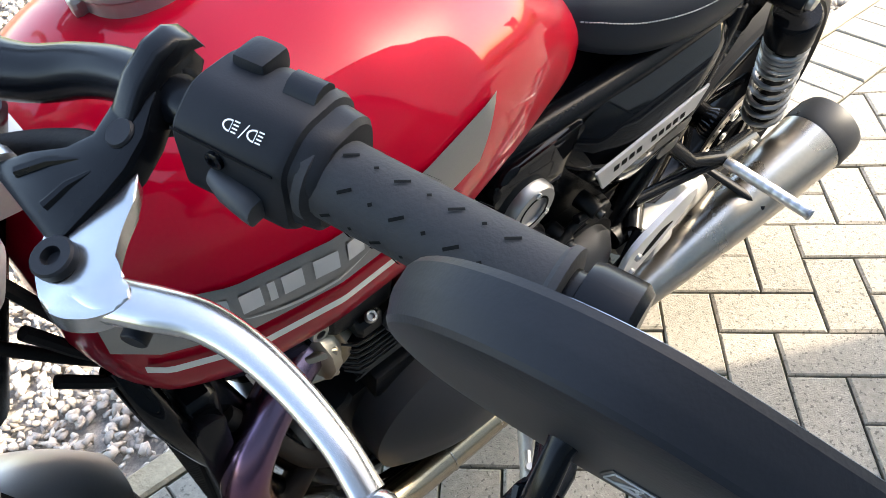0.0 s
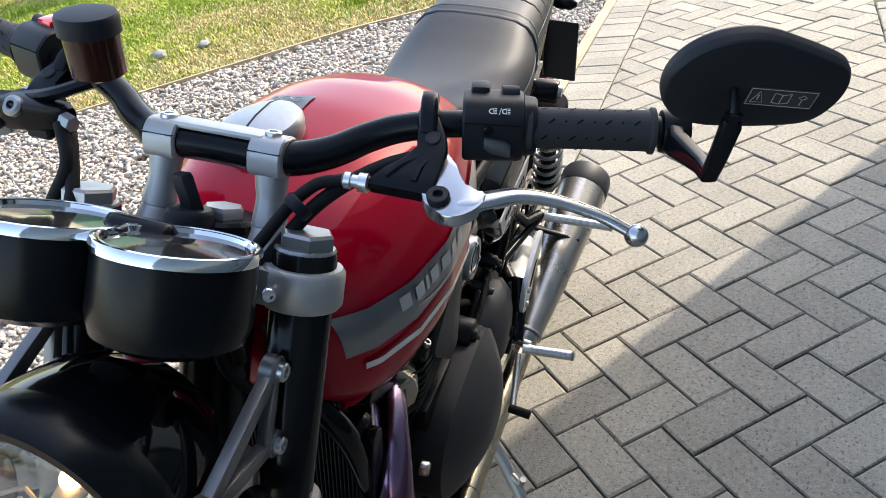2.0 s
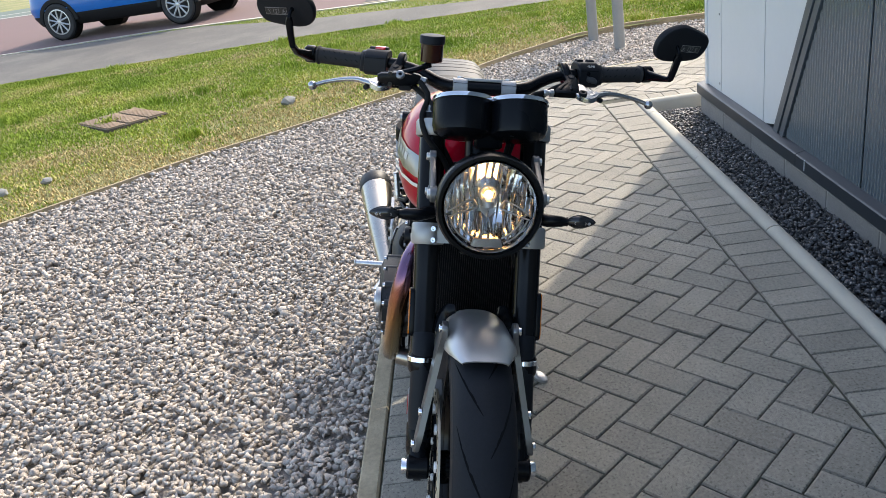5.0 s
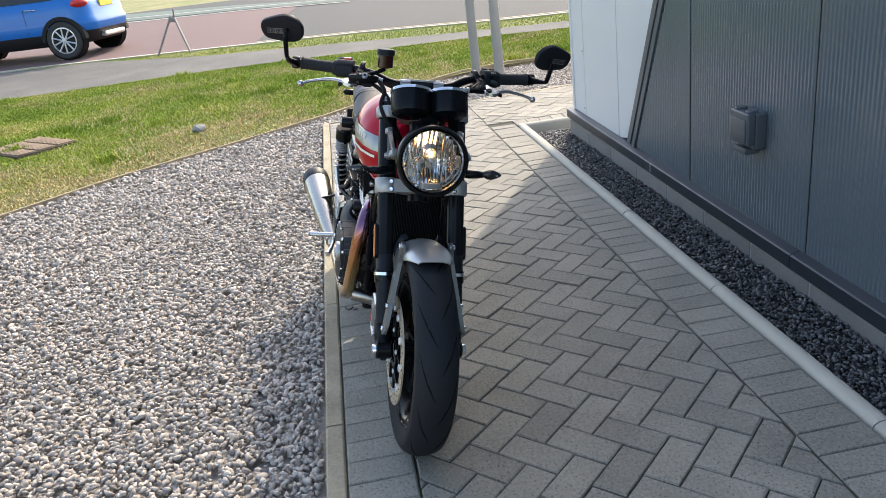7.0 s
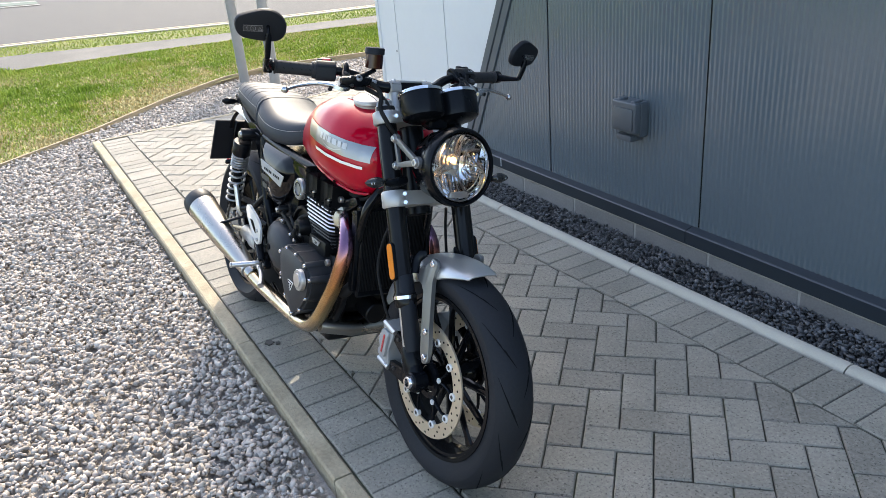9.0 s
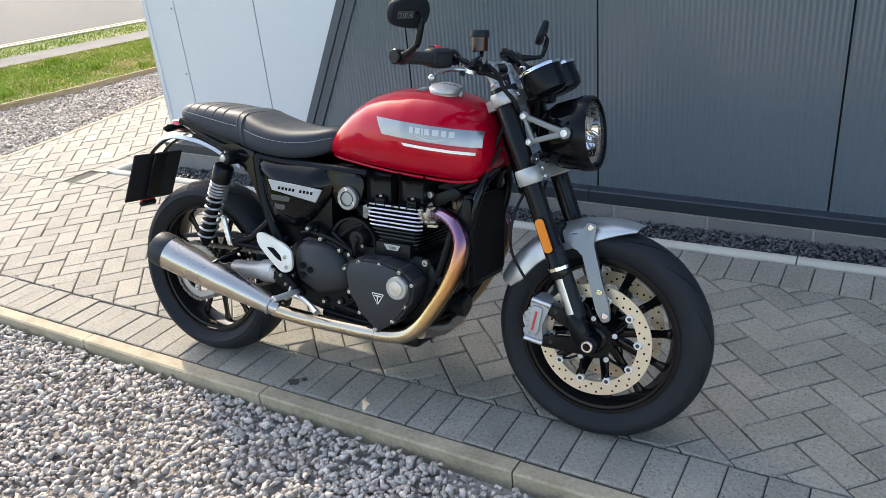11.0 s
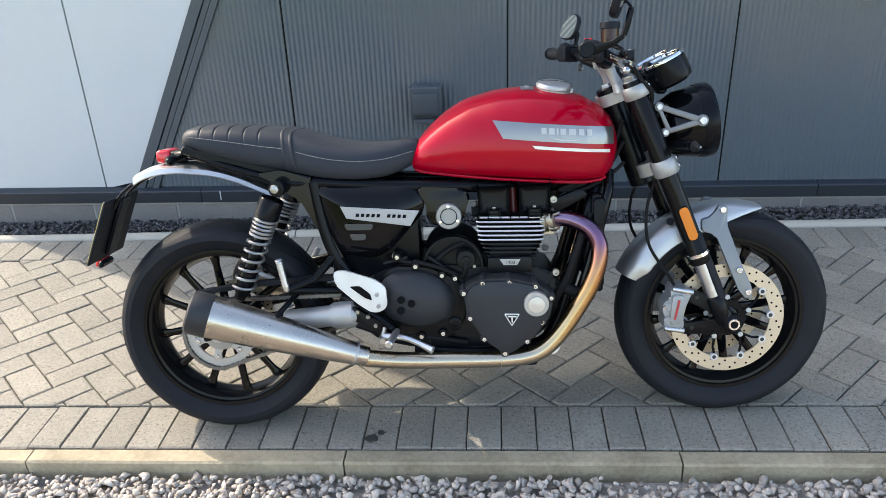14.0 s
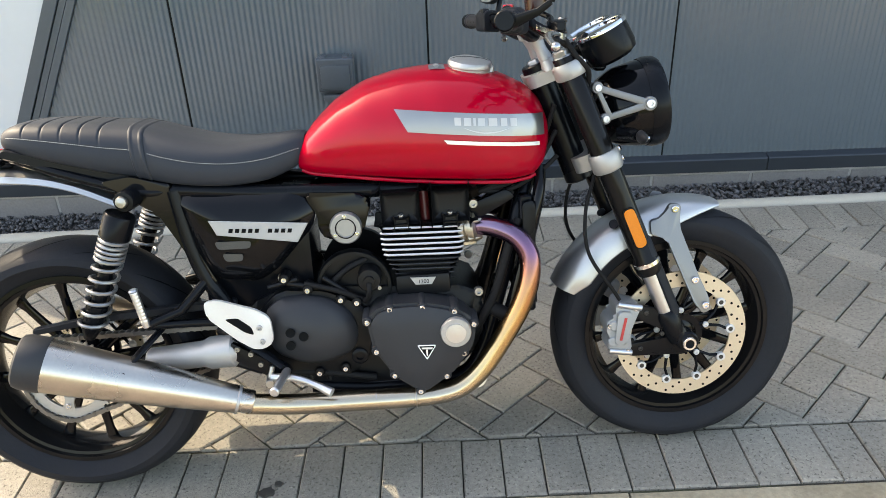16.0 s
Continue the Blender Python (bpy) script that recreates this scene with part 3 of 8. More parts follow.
# rivets beside a white panel's joint, a white paint mark on the flashing
for z in (0.155, 0.555, 0.955, 1.4):
    bm = bmesh.new(); disc(bm, (-1.885, WALL_Y - 0.001, z), (0, -1, 0), 0.007, 0.003, 10)
    part("rivet", bm, POST_GREY, wall)
bm = bmesh.new(); box(bm, (-0.6035, WALL_Y - 0.0475, 0.048), (-0.5985, WALL_Y - 0.0450, 0.096))
part("paint_mark", bm, WHITE_PANEL, wall, "short white paint mark on the flashing", smooth=False)


def wall_tap():
    root = new("wall_tap")
    root.matrix_world = TILT @ pose(2.335, WALL_Y, 0.99)
    tagged(root, "small weathered metal tap fixed to the wall", "tap")
    M = material("dull_brass", (0.22, 0.20, 0.18), 0.45, metal=0.8)
    bm = bmesh.new(); disc(bm, (0, -0.001, 0), (0, -1, 0), 0.028, 0.012); part("flange", bm, M, root)
    bm = bmesh.new(); tube(bm, curve([(0, -0.01, 0), (0, -0.05, 0.0), (0, -0.075, -0.012), (0, -0.08, -0.05)], 5), 0.011); part("spout", bm, M, root)
    bm = bmesh.new(); rod(bm, (0, -0.045, 0), (0, -0.045, 0.045), 0.007); rod(bm, (-0.03, -0.045, 0.045), (0.03, -0.045, 0.045), 0.006); part("handle", bm, M, root)


wall_tap()


# ---- things on the lawn and by the road ----
def sign_posts():
    root = tagged(new("sign_stand"), "two grey metal posts carrying a sign board", "sign")
    for x, y in ((-5.19, 1.365), (-4.58, 1.50)):
        bm = bmesh.new(); rod(bm, (x, y, -0.1), (x, y, 1.46), 0.050, 20); part("post", bm, POST_GREY, root)
    bm = bmesh.new()
    d = Vector((0.61, 0.13, 0)).normalized()
    box(bm, (-0.55, -0.015, 0.94), (0.55, 0.015, 1.42), 0.006, Matrix.Translation((-4.885, 1.385, 0)) @ Matrix.Rotation(math.atan2(d.y, d.x), 4, 'Z'))
    part("board", bm, POST_GREY, root, "plain grey sign board")


sign_posts()


def utility_cabinet():
    root = new("utility_cabinet")
    root.matrix_world = pose(-5.6, -6.22, 0.0, 0, 0, 14)
    tagged(root, "green painted steel street cabinet on a concrete plinth", "cabinet")
    bm = bmesh.new(); box(bm, (-0.42, -0.6, -0.1), (0.42, 0.6, 0.09), 0.01); part("plinth", bm, EDGING, root)
    bm = bmesh.new(); box(bm, (-0.33, -0.5, 0.09), (0.33, 0.5, 1.15), 0.012, segments=2); part("body", bm, GREEN_STEEL, root)
    bm = bmesh.new(); box(bm, (-0.36, -0.53, 1.15), (0.36, 0.53, 1.2), 0.012, segments=2); part("lid", bm, GREEN_STEEL, root)
    for y in (-0.245, 0.245):
        bm = bmesh.new(); box(bm, (0.33, y - 0.235, 0.13), (0.345, y + 0.235, 1.12), 0.006); part("door", bm, GREEN_STEEL, root)


utility_cabinet()


def drain_cover():
    root = new("drain_cover")
    root.matrix_world = pose(-4.68, -3.3, rise(-4.68) - 0.004, 0, -1.2, 43)
    tagged(root, "rusty ribbed drain cover set into the lawn", "drain cover")
    bm = bmesh.new(); box(bm, (-0.41, -0.3, -0.04), (0.41, 0.3, 0.004), 0.004); part("frame", bm, material("dark_cover_grooves", (0.075, 0.058, 0.042), 0.95, grain=120, grain_amount=0.3), root)
    for i in range(11):
        x = -0.365 + i * 0.073
        for y in (-0.2, 0.0, 0.2):
            bm = bmesh.new(); box(bm, (x - 0.023, y - 0.086, 0.004), (x + 0.023, y + 0.086, 0.016), 0.003); part("rib", bm, CAST_IRON, root)


drain_cover()


def stone(name, x, y, r, seed, label):
    rnd = random.Random(seed)
    bm = bmesh.new()
    bmesh.ops.create_icosphere(bm, subdivisions=2, radius=r)
    for v in bm.verts:
        v.co *= 0.85 + 0.3 * noise.noise(v.co * (1.6 / r) + Vector((seed, 0, 0)))
        v.co.z *= 0.6
    ob = part(name, bm, RUBBLE, angle=30)
    ob.matrix_world = pose(x, y, rise(x) + r * 0.25, 0, 0, 40 * seed)
    return tagged(ob, label, "stone")


stone("stone", -4.25, -1.56, 0.08, 1, "weathered grey stone lying on the lawn")
stone("stone", -2.72, -3.1, 0.05, 2, "small pale stone in the dry grass")
stone("stone", -2.55, -3.36, 0.06, 3, "small pale stone in the dry grass")


def road_stand():
    root = new("road_sign_stand")
    root.matrix_world = pose(-11.1, -2.85, rise(-11.1), 0, 0, 75)
    tagged(root, "empty folding metal frame of a road sign on the verge", "sign frame")
    M = material("worn_steel_frame", (0.22, 0.20, 0.19), 0.6, metal=0.5)
    for s in (-1, 1):
        bm = bmesh.new(); box(bm, (-0.014, -0.018, 0), (0.014, 0.018, 0.72), 0.004, pose(s * 0.3, -0.22, 0, -20, s * -24, 0)); part("leg", bm, M, root)
    bm = bmesh.new(); box(bm, (-0.014, -0.018, 0), (0.014, 0.018, 0.62), 0.004, pose(0.05, 0.32, 0, 28, 0, 0)); part("leg", bm, M, root)
    bm = bmesh.new(); box(bm, (-0.05, -0.03, 0.52), (0.05, 0.05, 0.60), 0.01); part("bracket", bm, M, root)
    bm = bmesh.new(); box(bm, (-0.012, -0.012, 0.58), (0.012, 0.012, 0.74), 0.004, pose(0.0, 0.02, 0, 0, 4, 0)); part("upright", bm, M, root)


road_stand()


def parked_car():
    """A blue hatchback at the road's side, seen from behind its flank."""
    root = new("car")
    root.matrix_world = pose(-13.54, -6.27, rise(-13.5) - 0.02, 0, 0, -102)
    tagged(root, "bright blue small car with alloy wheels on the road", "car")
    BLUE = material("blue_car_paint", (0.003, 0.125, 0.42), 0.35, coat=0.5, vary=0.03, spec=0.15)
    CHROME_TRIM = material("bright_car_trim", (0.6, 0.6, 0.61), 0.2, metal=0.9)
    WELL = material("wheel_well", (0.006, 0.006, 0.0065), 0.8, spec=0.1)
    BLK = material("black_car_plastic", (0.012, 0.012, 0.013), 0.6, spec=0.2)
    GLS = material("dark_car_glass", (0.015, 0.018, 0.02), 0.08)
    RED = material("red_tail_lamp", (0.45, 0.02, 0.02), 0.2)
    ALLOY = material("machined_alloy", (0.55, 0.55, 0.56), 0.35, metal=0.8)
    TYR = material("car_tyre", (0.025, 0.025, 0.026), 0.8)
    # x runs to the front; each level of the body is a rounded outline seen from above
    def level(z, xr, xf, w, grow=0.0):
        ring = []
        for cx, cy, a0, rad in ((xf - 0.5, w - 0.5, 0, 0.5), (xr + 0.36, w - 0.36, 90, 0.36), (xr + 0.36, 0.36 - w, 180, 0.36), (xf - 0.5, 0.5 - w, 270, 0.5)):
            for k in range(8):
                a = radians(a0 + 90 * k / 7)
                ring.append((cx + (rad + grow) * math.cos(a), cy + (rad + grow) * math.sin(a), z))
        return ring
    bm = bmesh.new()
    ring_loft(bm, [level(*q) for q in ((0.30, -1.84, 1.95, 0.82), (0.46, -1.93, 2.02, 0.89), (0.58, -1.97, 2.06, 0.905), (0.66, -1.965, 2.05, 0.902), (0.70, -1.93, 2.04, 0.90), (0.86, -1.92, 2.0, 0.90),
                                       (0.97, -1.89, 1.9, 0.885), (1.04, -1.84, 1.3, 0.86), (1.10, -1.79, 1.1, 0.83), (1.30, -1.70, 0.8, 0.765), (1.50, -1.55, 0.45, 0.69), (1.59, -1.38, 0.2, 0.60), (1.62, -1.1, -0.1, 0.52))])
    body = part("body", bm, BLUE, root, angle=50)
    bm = bmesh.new()
    ring_loft(bm, [level(z, xr, xf, w, g) for z, xr, xf, w, g in ((0.25, -1.78, 1.9, 0.80, 0.0), (0.29, -1.84, 1.95, 0.83, 0.012), (0.44, -1.92, 2.01, 0.885, 0.014), (0.47, -1.93, 2.02, 0.89, 0.012), (0.48, -1.93, 2.02, 0.89, -0.01))])
    part("lower_cladding", bm, BLK, root, angle=50)
    bm = bmesh.new(); box(bm, (-1.985, -0.40, 0.31), (-1.86, 0.40, 0.40), 0.03, segments=3); part("skid_plate", bm, ALLOY, root)
    for s in (-1, 1):
        bm = bmesh.new()
        poly = [(-1.35, 1.07), (-1.22, 1.42), (-0.3, 1.50), (0.2, 1.38), (0.7, 1.07)]
        plate(bm, rounded(poly, 0.06), s * 0.80, s * 0.905, 0.004, 1, to=lambda p: Vector((p.x, p.y - math.copysign(max(0, p.z - 0.93) * 0.36, p.y), p.z)))
        part("side_window", bm, GLS, body)
        bm = bmesh.new(); tube(bm, [(-0.98, s * 0.885, 0.935), (-0.96, s * 0.915, 0.94), (-0.80, s * 0.918, 0.945), (-0.78, s * 0.885, 0.94)], 0.012, 8); part("door_handle", bm, CHROME_TRIM, body)
        bm = bmesh.new(); box(bm, (-0.745, s * 0.897, 0.50), (-0.737, s * 0.9015, 0.95), 0.0); part("door_seam", bm, BLK, body)
        bm = bmesh.new(); bmesh.ops.create_uvsphere(bm, u_segments=20, v_segments=12, radius=1.0, matrix=pose(-1.765, s * 0.735, 0.96, 0, 12, s * -38) @ Matrix.Diagonal((0.15, 0.165, 0.085, 1))); part("tail_lamp", bm, RED, root)
        for x in (-1.40, 1.22):
            w = part("wheel", lathe(bmesh.new(), [(0.225, 0.02), (0.235, s * 0.10), (0.26, s * 0.112), (0.315, s * 0.11), (0.338, s * 0.085), (0.345, 0), (0.338, s * -0.085), (0.30, s * -0.11), (0.225, s * -0.10)], (x, s * 0.825, 0.345), (0, 1, 0), 40, caps=False), TYR, root)
            part("wheel_hub", disc(bmesh.new(), (x, s * 0.905, 0.345), (0, s, 0), 0.232, 0.012, 32), BLK, w)
            bm = bmesh.new()
            lathe(bm, [(0.240, s * 0.09), (0.240, s * 0.106), (0.222, s * 0.108), (0.216, s * 0.09)], (x, s * 0.825, 0.345), (0, 1, 0), 36, caps=False)
            for j in range(5):
                for dj in (-0.10, 0.10):
                    a = 2 * math.pi * j / 5 + dj * 1.5
                    a2 = 2 * math.pi * j / 5 + dj * 3.0
                    tube(bm, [(x + 0.04 * math.cos(a), s * 0.922, 0.345 + 0.04 * math.sin(a)), (x + 0.225 * math.cos(a2), s * 0.925, 0.345 + 0.225 * math.sin(a2))], 0.016, 6)
            lathe(bm, [(0.0, 0.0), (0.045, 0.0), (0.05, s * 0.006), (0.03, s * 0.016), (0.0, s * 0.016)], (x, s * 0.92, 0.345), (0, 1, 0), 20, caps=False)
            part("rim", bm, ALLOY, w)
            bm = bmesh.new()
            arch = [(x + 0.43 * math.cos(a), 0.345 + 0.43 * math.sin(a)) for a in np.linspace(0, math.pi, 20)] + [(x + 0.362 * math.cos(a), 0.345 + 0.362 * math.sin(a)) for a in np.linspace(math.pi, 0, 20)]
            plate(bm, arch, s * 0.80, s * 0.914, 0.004, 1); part("wheel_arch", bm, BLK, body)
            bm = bmesh.new()
            plate(bm, [(x + 0.363 * math.cos(a), 0.345 + 0.363 * math.sin(a)) for a in np.linspace(0, 2 * math.pi, 28, endpoint=False)], s * 0.70, s * 0.9045, 0.0, 1); part("wheel_well", bm, WELL, body)
    bm = bmesh.new(); box(bm, (-1.935, -0.26, 0.86), (-1.88, 0.26, 0.98), 0.006); part("number_plate", bm, material("yellow_plate", (0.7, 0.5, 0.05), 0.5), root)


parked_car()


# ---- motorcycle ----
# Built upright with the rear wheel's foot at the origin, x to the front and y to its left; it leans on its side stand.
RED_PAINT = material("deep_red_tank_paint", (0.36, 0.0005, 0.015), 0.34, metal=0.15, coat=0.5, vary=0.03, scale=3, grain=900, grain_amount=0.06, rough_vary=0.0, spec=0.02)
GREY_BAND = material("silver_grey_band", (0.25, 0.249, 0.246), 0.30, metal=0.85, coat=0.4, vary=0.05, grain=800, grain_amount=0.08)
PALE_LINE = material("pale_coach_line", (0.72, 0.68, 0.62), 0.35, coat=0.8, vary=0.03)
LOGO_WHITE = material("white_lettering", (0.80, 0.80, 0.78), 0.35, vary=0.02)
LOGO_PALE = material("pale_grey_lettering", (0.42, 0.42, 0.415), 0.4, coat=0.5, vary=0.03)
GLOSS_BLACK = material("gloss_black_paint", (0.003, 0.0034, 0.0044), 0.06, coat=0.0, vary=0.1, rough_vary=0.03, spec=0.2)
SATIN_BLACK = material("satin_black_paint", (0.0036, 0.0044, 0.006), 0.25, vary=0.12, grain=250, grain_amount=0.08, rough_vary=0.15, spec=0.14)
FORK_BLACK = material("anodised_black", (0.007, 0.007, 0.0075), 0.15, vary=0.1, grain=250, grain_amount=0.06, rough_vary=0.05, spec=0.15)
ENGINE_BLACK = material("matt_black_engine_paint", (0.0042, 0.0047, 0.0056), 0.38, vary=0.12, grain=250, grain_amount=0.1, bump=0.08, bump_scale=500, rough_vary=0.2, spec=0.2)
GRIP = material("grip_rubber", (0.024, 0.025, 0.028), 0.7, vary=0.12, grain=200, grain_amount=0.1, bump=0.1, bump_scale=500, spec=0.2)
PLASTIC = material("black_plastic", (0.0105, 0.0122, 0.0158), 0.5, vary=0.1, grain=300, grain_amount=0.1, bump=0.04, bump_scale=900, spec=0.17)
COVER = material("matt_dark_cover_paint", (0.02, 0.0218, 0.0255), 0.5, vary=0.1, grain=250, grain_amount=0.08, bump=0.06, bump_scale=600, spec=0.32)
RUBBER = material("black_rubber", (0.009, 0.009, 0.0095), 0.68, vary=0.12, grain=200, grain_amount=0.1, bump=0.12, bump_scale=500, spec=0.15)
TYRE = material("tyre_rubber", (0.015, 0.0165, 0.0205), 0.6, spec=0.13, vary=0.25, scale=6, grain=150, grain_amount=0.15, bump=0.12, bump_scale=300,
                second=(0.017, 0.0175, 0.019), second_scale=5.0, second_amount=0.5)
LEATHER = material("black_seat_vinyl", (0.0225, 0.0265, 0.034), 0.50, vary=0.1, scale=6, grain=260, grain_amount=0.06, bump=0.05, bump_scale=800, rough_vary=0.1, spec=0.22)
STITCH = material("pale_stitching", (0.30, 0.295, 0.285), 0.8)
BOLT = material("zinc_bolt", (0.36, 0.355, 0.34), 0.3, metal=0.9, vary=0.15)
DARK_BOLT = material("blackened_bolt", (0.05, 0.05, 0.05), 0.35, metal=0.7)
BRACKET = material("cast_alloy_bracket", (0.27, 0.274, 0.28), 0.36, metal=0.75, vary=0.08)
BOLT2 = material("polished_bolt", (0.62, 0.61, 0.60), 0.22, metal=0.95, vary=0.1)
CLAMP = material("cast_bronze_clamp", (0.42, 0.375, 0.30), 0.38, metal=0.9, vary=0.2, scale=30)
SILVER = material("silver_paint", (0.37, 0.37, 0.368), 0.46, metal=0.6, vary=0.05, grain=500, grain_amount=0.05, rough_vary=0.1)
HEEL = material("satin_silver_plate", (0.62, 0.62, 0.62), 0.35, metal=0.4, vary=0.05, grain=300, grain_amount=0.04)
POLISHED = material("polished_alloy", (0.43, 0.435, 0.445), 0.24, metal=0.95, vary=0.05, grain=200, grain_amount=0.04, rough_vary=0.1)
ALU = material("brushed_aluminium", (0.55, 0.55, 0.56), 0.32, metal=0.95, vary=0.08, grain=200, grain_amount=0.06, rough_vary=0.15)
DULL_ALU = material("dull_alloy", (0.40, 0.40, 0.40), 0.45, metal=0.85, vary=0.12, grain=150, grain_amount=0.1)
CHROME = material("chrome", (0.75, 0.75, 0.76), 0.08, metal=1.0, vary=0.03, rough_vary=0.05)
STEEL = material("brushed_stainless_steel", (0.46, 0.425, 0.38), 0.28, metal=1.0, vary=0.12, scale=10, grain=160, grain_amount=0.08, rough_vary=0.15, anis=0.4)
DISC_STEEL = material("bronze_tinted_disc", (0.58, 0.49, 0.375), 0.42, metal=0.75, vary=0.08, scale=12, grain=200, grain_amount=0.08)
AMBER = material("amber_reflector", (0.62, 0.17, 0.006), 0.25, vary=0.05, grain=600, grain_amount=0.2)
RED_LENS = material("red_lens", (0.62, 0.012, 0.02), 0.15, coat=0.6)
RED_MARK = material("red_marking", (0.42, 0.03, 0.03), 0.5)
SMOKED = material("smoked_lens", (0.018, 0.018, 0.019), 0.08, coat=0.25, spec=0.4)
CHAIN = material("oily_chain_steel", (0.16, 0.15, 0.14), 0.45, metal=0.9)
TOGGLE = material("grey_switch_plastic", (0.045, 0.048, 0.054), 0.5, spec=0.3)
MIRROR = material("mirror_glass", (0.88, 0.89, 0.90), 0.01, metal=1.0, vary=0.0, grain_amount=0.0, rough_vary=0.0)
DARK_AMBER = material("brown_reservoir", (0.030, 0.007, 0.004), 0.15, coat=0.2, spec=0.25, vary=0.3, scale=20)
RADIATOR = material("radiator_core", (0.006, 0.006, 0.0065), 0.7, spec=0.2)
MESH_GREY = material("grey_mesh", (0.055, 0.055, 0.053), 0.5, metal=0.4, vary=0.3, scale=300, grain=500, grain_amount=0.3)
GLASS = thin_glass("clear_lens", (0.96, 0.96, 0.96))
BULB = glow("lit_bulb", (1.0, 0.52, 0.17), 9.0)
TANK_DECAL = material("charcoal_sticker", (0.11, 0.115, 0.12), 0.45)
DECAL_BLACK = material("black_sticker", (0.02, 0.02, 0.021), 0.4)
DECAL_LINE = material("grey_sticker_print", (0.30, 0.30, 0.30), 0.5)


def header_material():
    """Stainless pipe, blued near the head and straw-coloured lower down."""
    m = material("heat_tinted_steel", (0.46, 0.44, 0.41), 0.24, metal=1.0, vary=0.1, scale=12, grain=120, grain_amount=0.06)
    nt = m.node_tree
    b = nt.nodes["Principled BSDF"]
    co = nt.nodes.new("ShaderNodeTexCoord")
    sep = nt.nodes.new("ShaderNodeSeparateXYZ")
    nt.links.new(co.outputs["Object"], sep.inputs[0])
    wob = nt.nodes.new("ShaderNodeTexNoise"); wob.inputs["Scale"].default_value = 14
    nt.links.new(co.outputs["Object"], wob.inputs["Vector"])
    add = nt.nodes.new("ShaderNodeMath"); add.operation = 'MULTIPLY_ADD'
    nt.links.new(wob.outputs["Fac"], add.inputs[0]); add.inputs[1].default_value = 0.05
    nt.links.new(sep.outputs["Z"], add.inputs[2])
    mp = nt.nodes.new("ShaderNodeMapRange")
    mp.inputs[1].default_value = 0.22; mp.inputs[2].default_value = 0.66
    nt.links.new(add.outputs[0], mp.inputs[0])
    ramp = nt.nodes.new("ShaderNodeValToRGB")
    e = ramp.color_ramp.elements
    e[0].position, e[0].color = 0.05, (0.48, 0.43, 0.36, 1)
    e[1].position, e[1].color = 1.0, (0.20, 0.15, 0.22, 1)
    for pos, c in ((0.25, (0.50, 0.37, 0.20)), (0.55, (0.46, 0.26, 0.11)), (0.74, (0.32, 0.14, 0.10)), (0.85, (0.20, 0.10, 0.16))):
        q = e.new(pos); q.color = (*c, 1)
    nt.links.new(mp.outputs[0], ramp.inputs[0])
    nt.links.new(ramp.outputs[0], b.inputs["Base Color"])
    return m


HEADER = header_material()

bike = new("motorcycle")
bike.matrix_world = pose(0, -0.165, 0.001) @ pose(0, 0, 0, 0, 0, 2.6) @ pose(0, 0, 0, -12.5, 0, 0)
tagged(bike, "red and black roadster motorcycle leaning on its side stand", "motorcycle")
FX, FZ, RX, RZ = 1.431, 0.300, -0.002, 0.310      # the axles


def add(name, build, mat, parent=None, label="", **k):
    bm = bmesh.new()
    build(bm)
    return part(name, bm, mat, parent or bike, label, **k)


def mirror_y(p, s):
    return Vector((p[0], -s * p[1], p[2]))   # s = 1 keeps the right side (y < 0), s = -1 gives the left


# wheels
def tyre_profile(R, w, rim):
    h = w / 2
    pts = [(rim, -h * 0.62), (rim + 0.012, -h * 0.72), (rim + (R - rim) * 0.45, -h * 0.98), (R - 0.030, -h * 0.93)]
    for a in np.linspace(-0.92, 0.92, 11):
        pts.append((R - 0.030 + 0.030 * (math.cos(a * 1.45) - math.cos(0.92 * 1.45)) / (1 - math.cos(0.92 * 1.45)), h * 0.93 * math.sin(a * 1.45) / math.sin(0.92 * 1.45) ))
    pts += [(R - 0.030, h * 0.93), (rim + (R - rim) * 0.45, h * 0.98), (rim + 0.012, h * 0.72), (rim, h * 0.62)]
    return pts


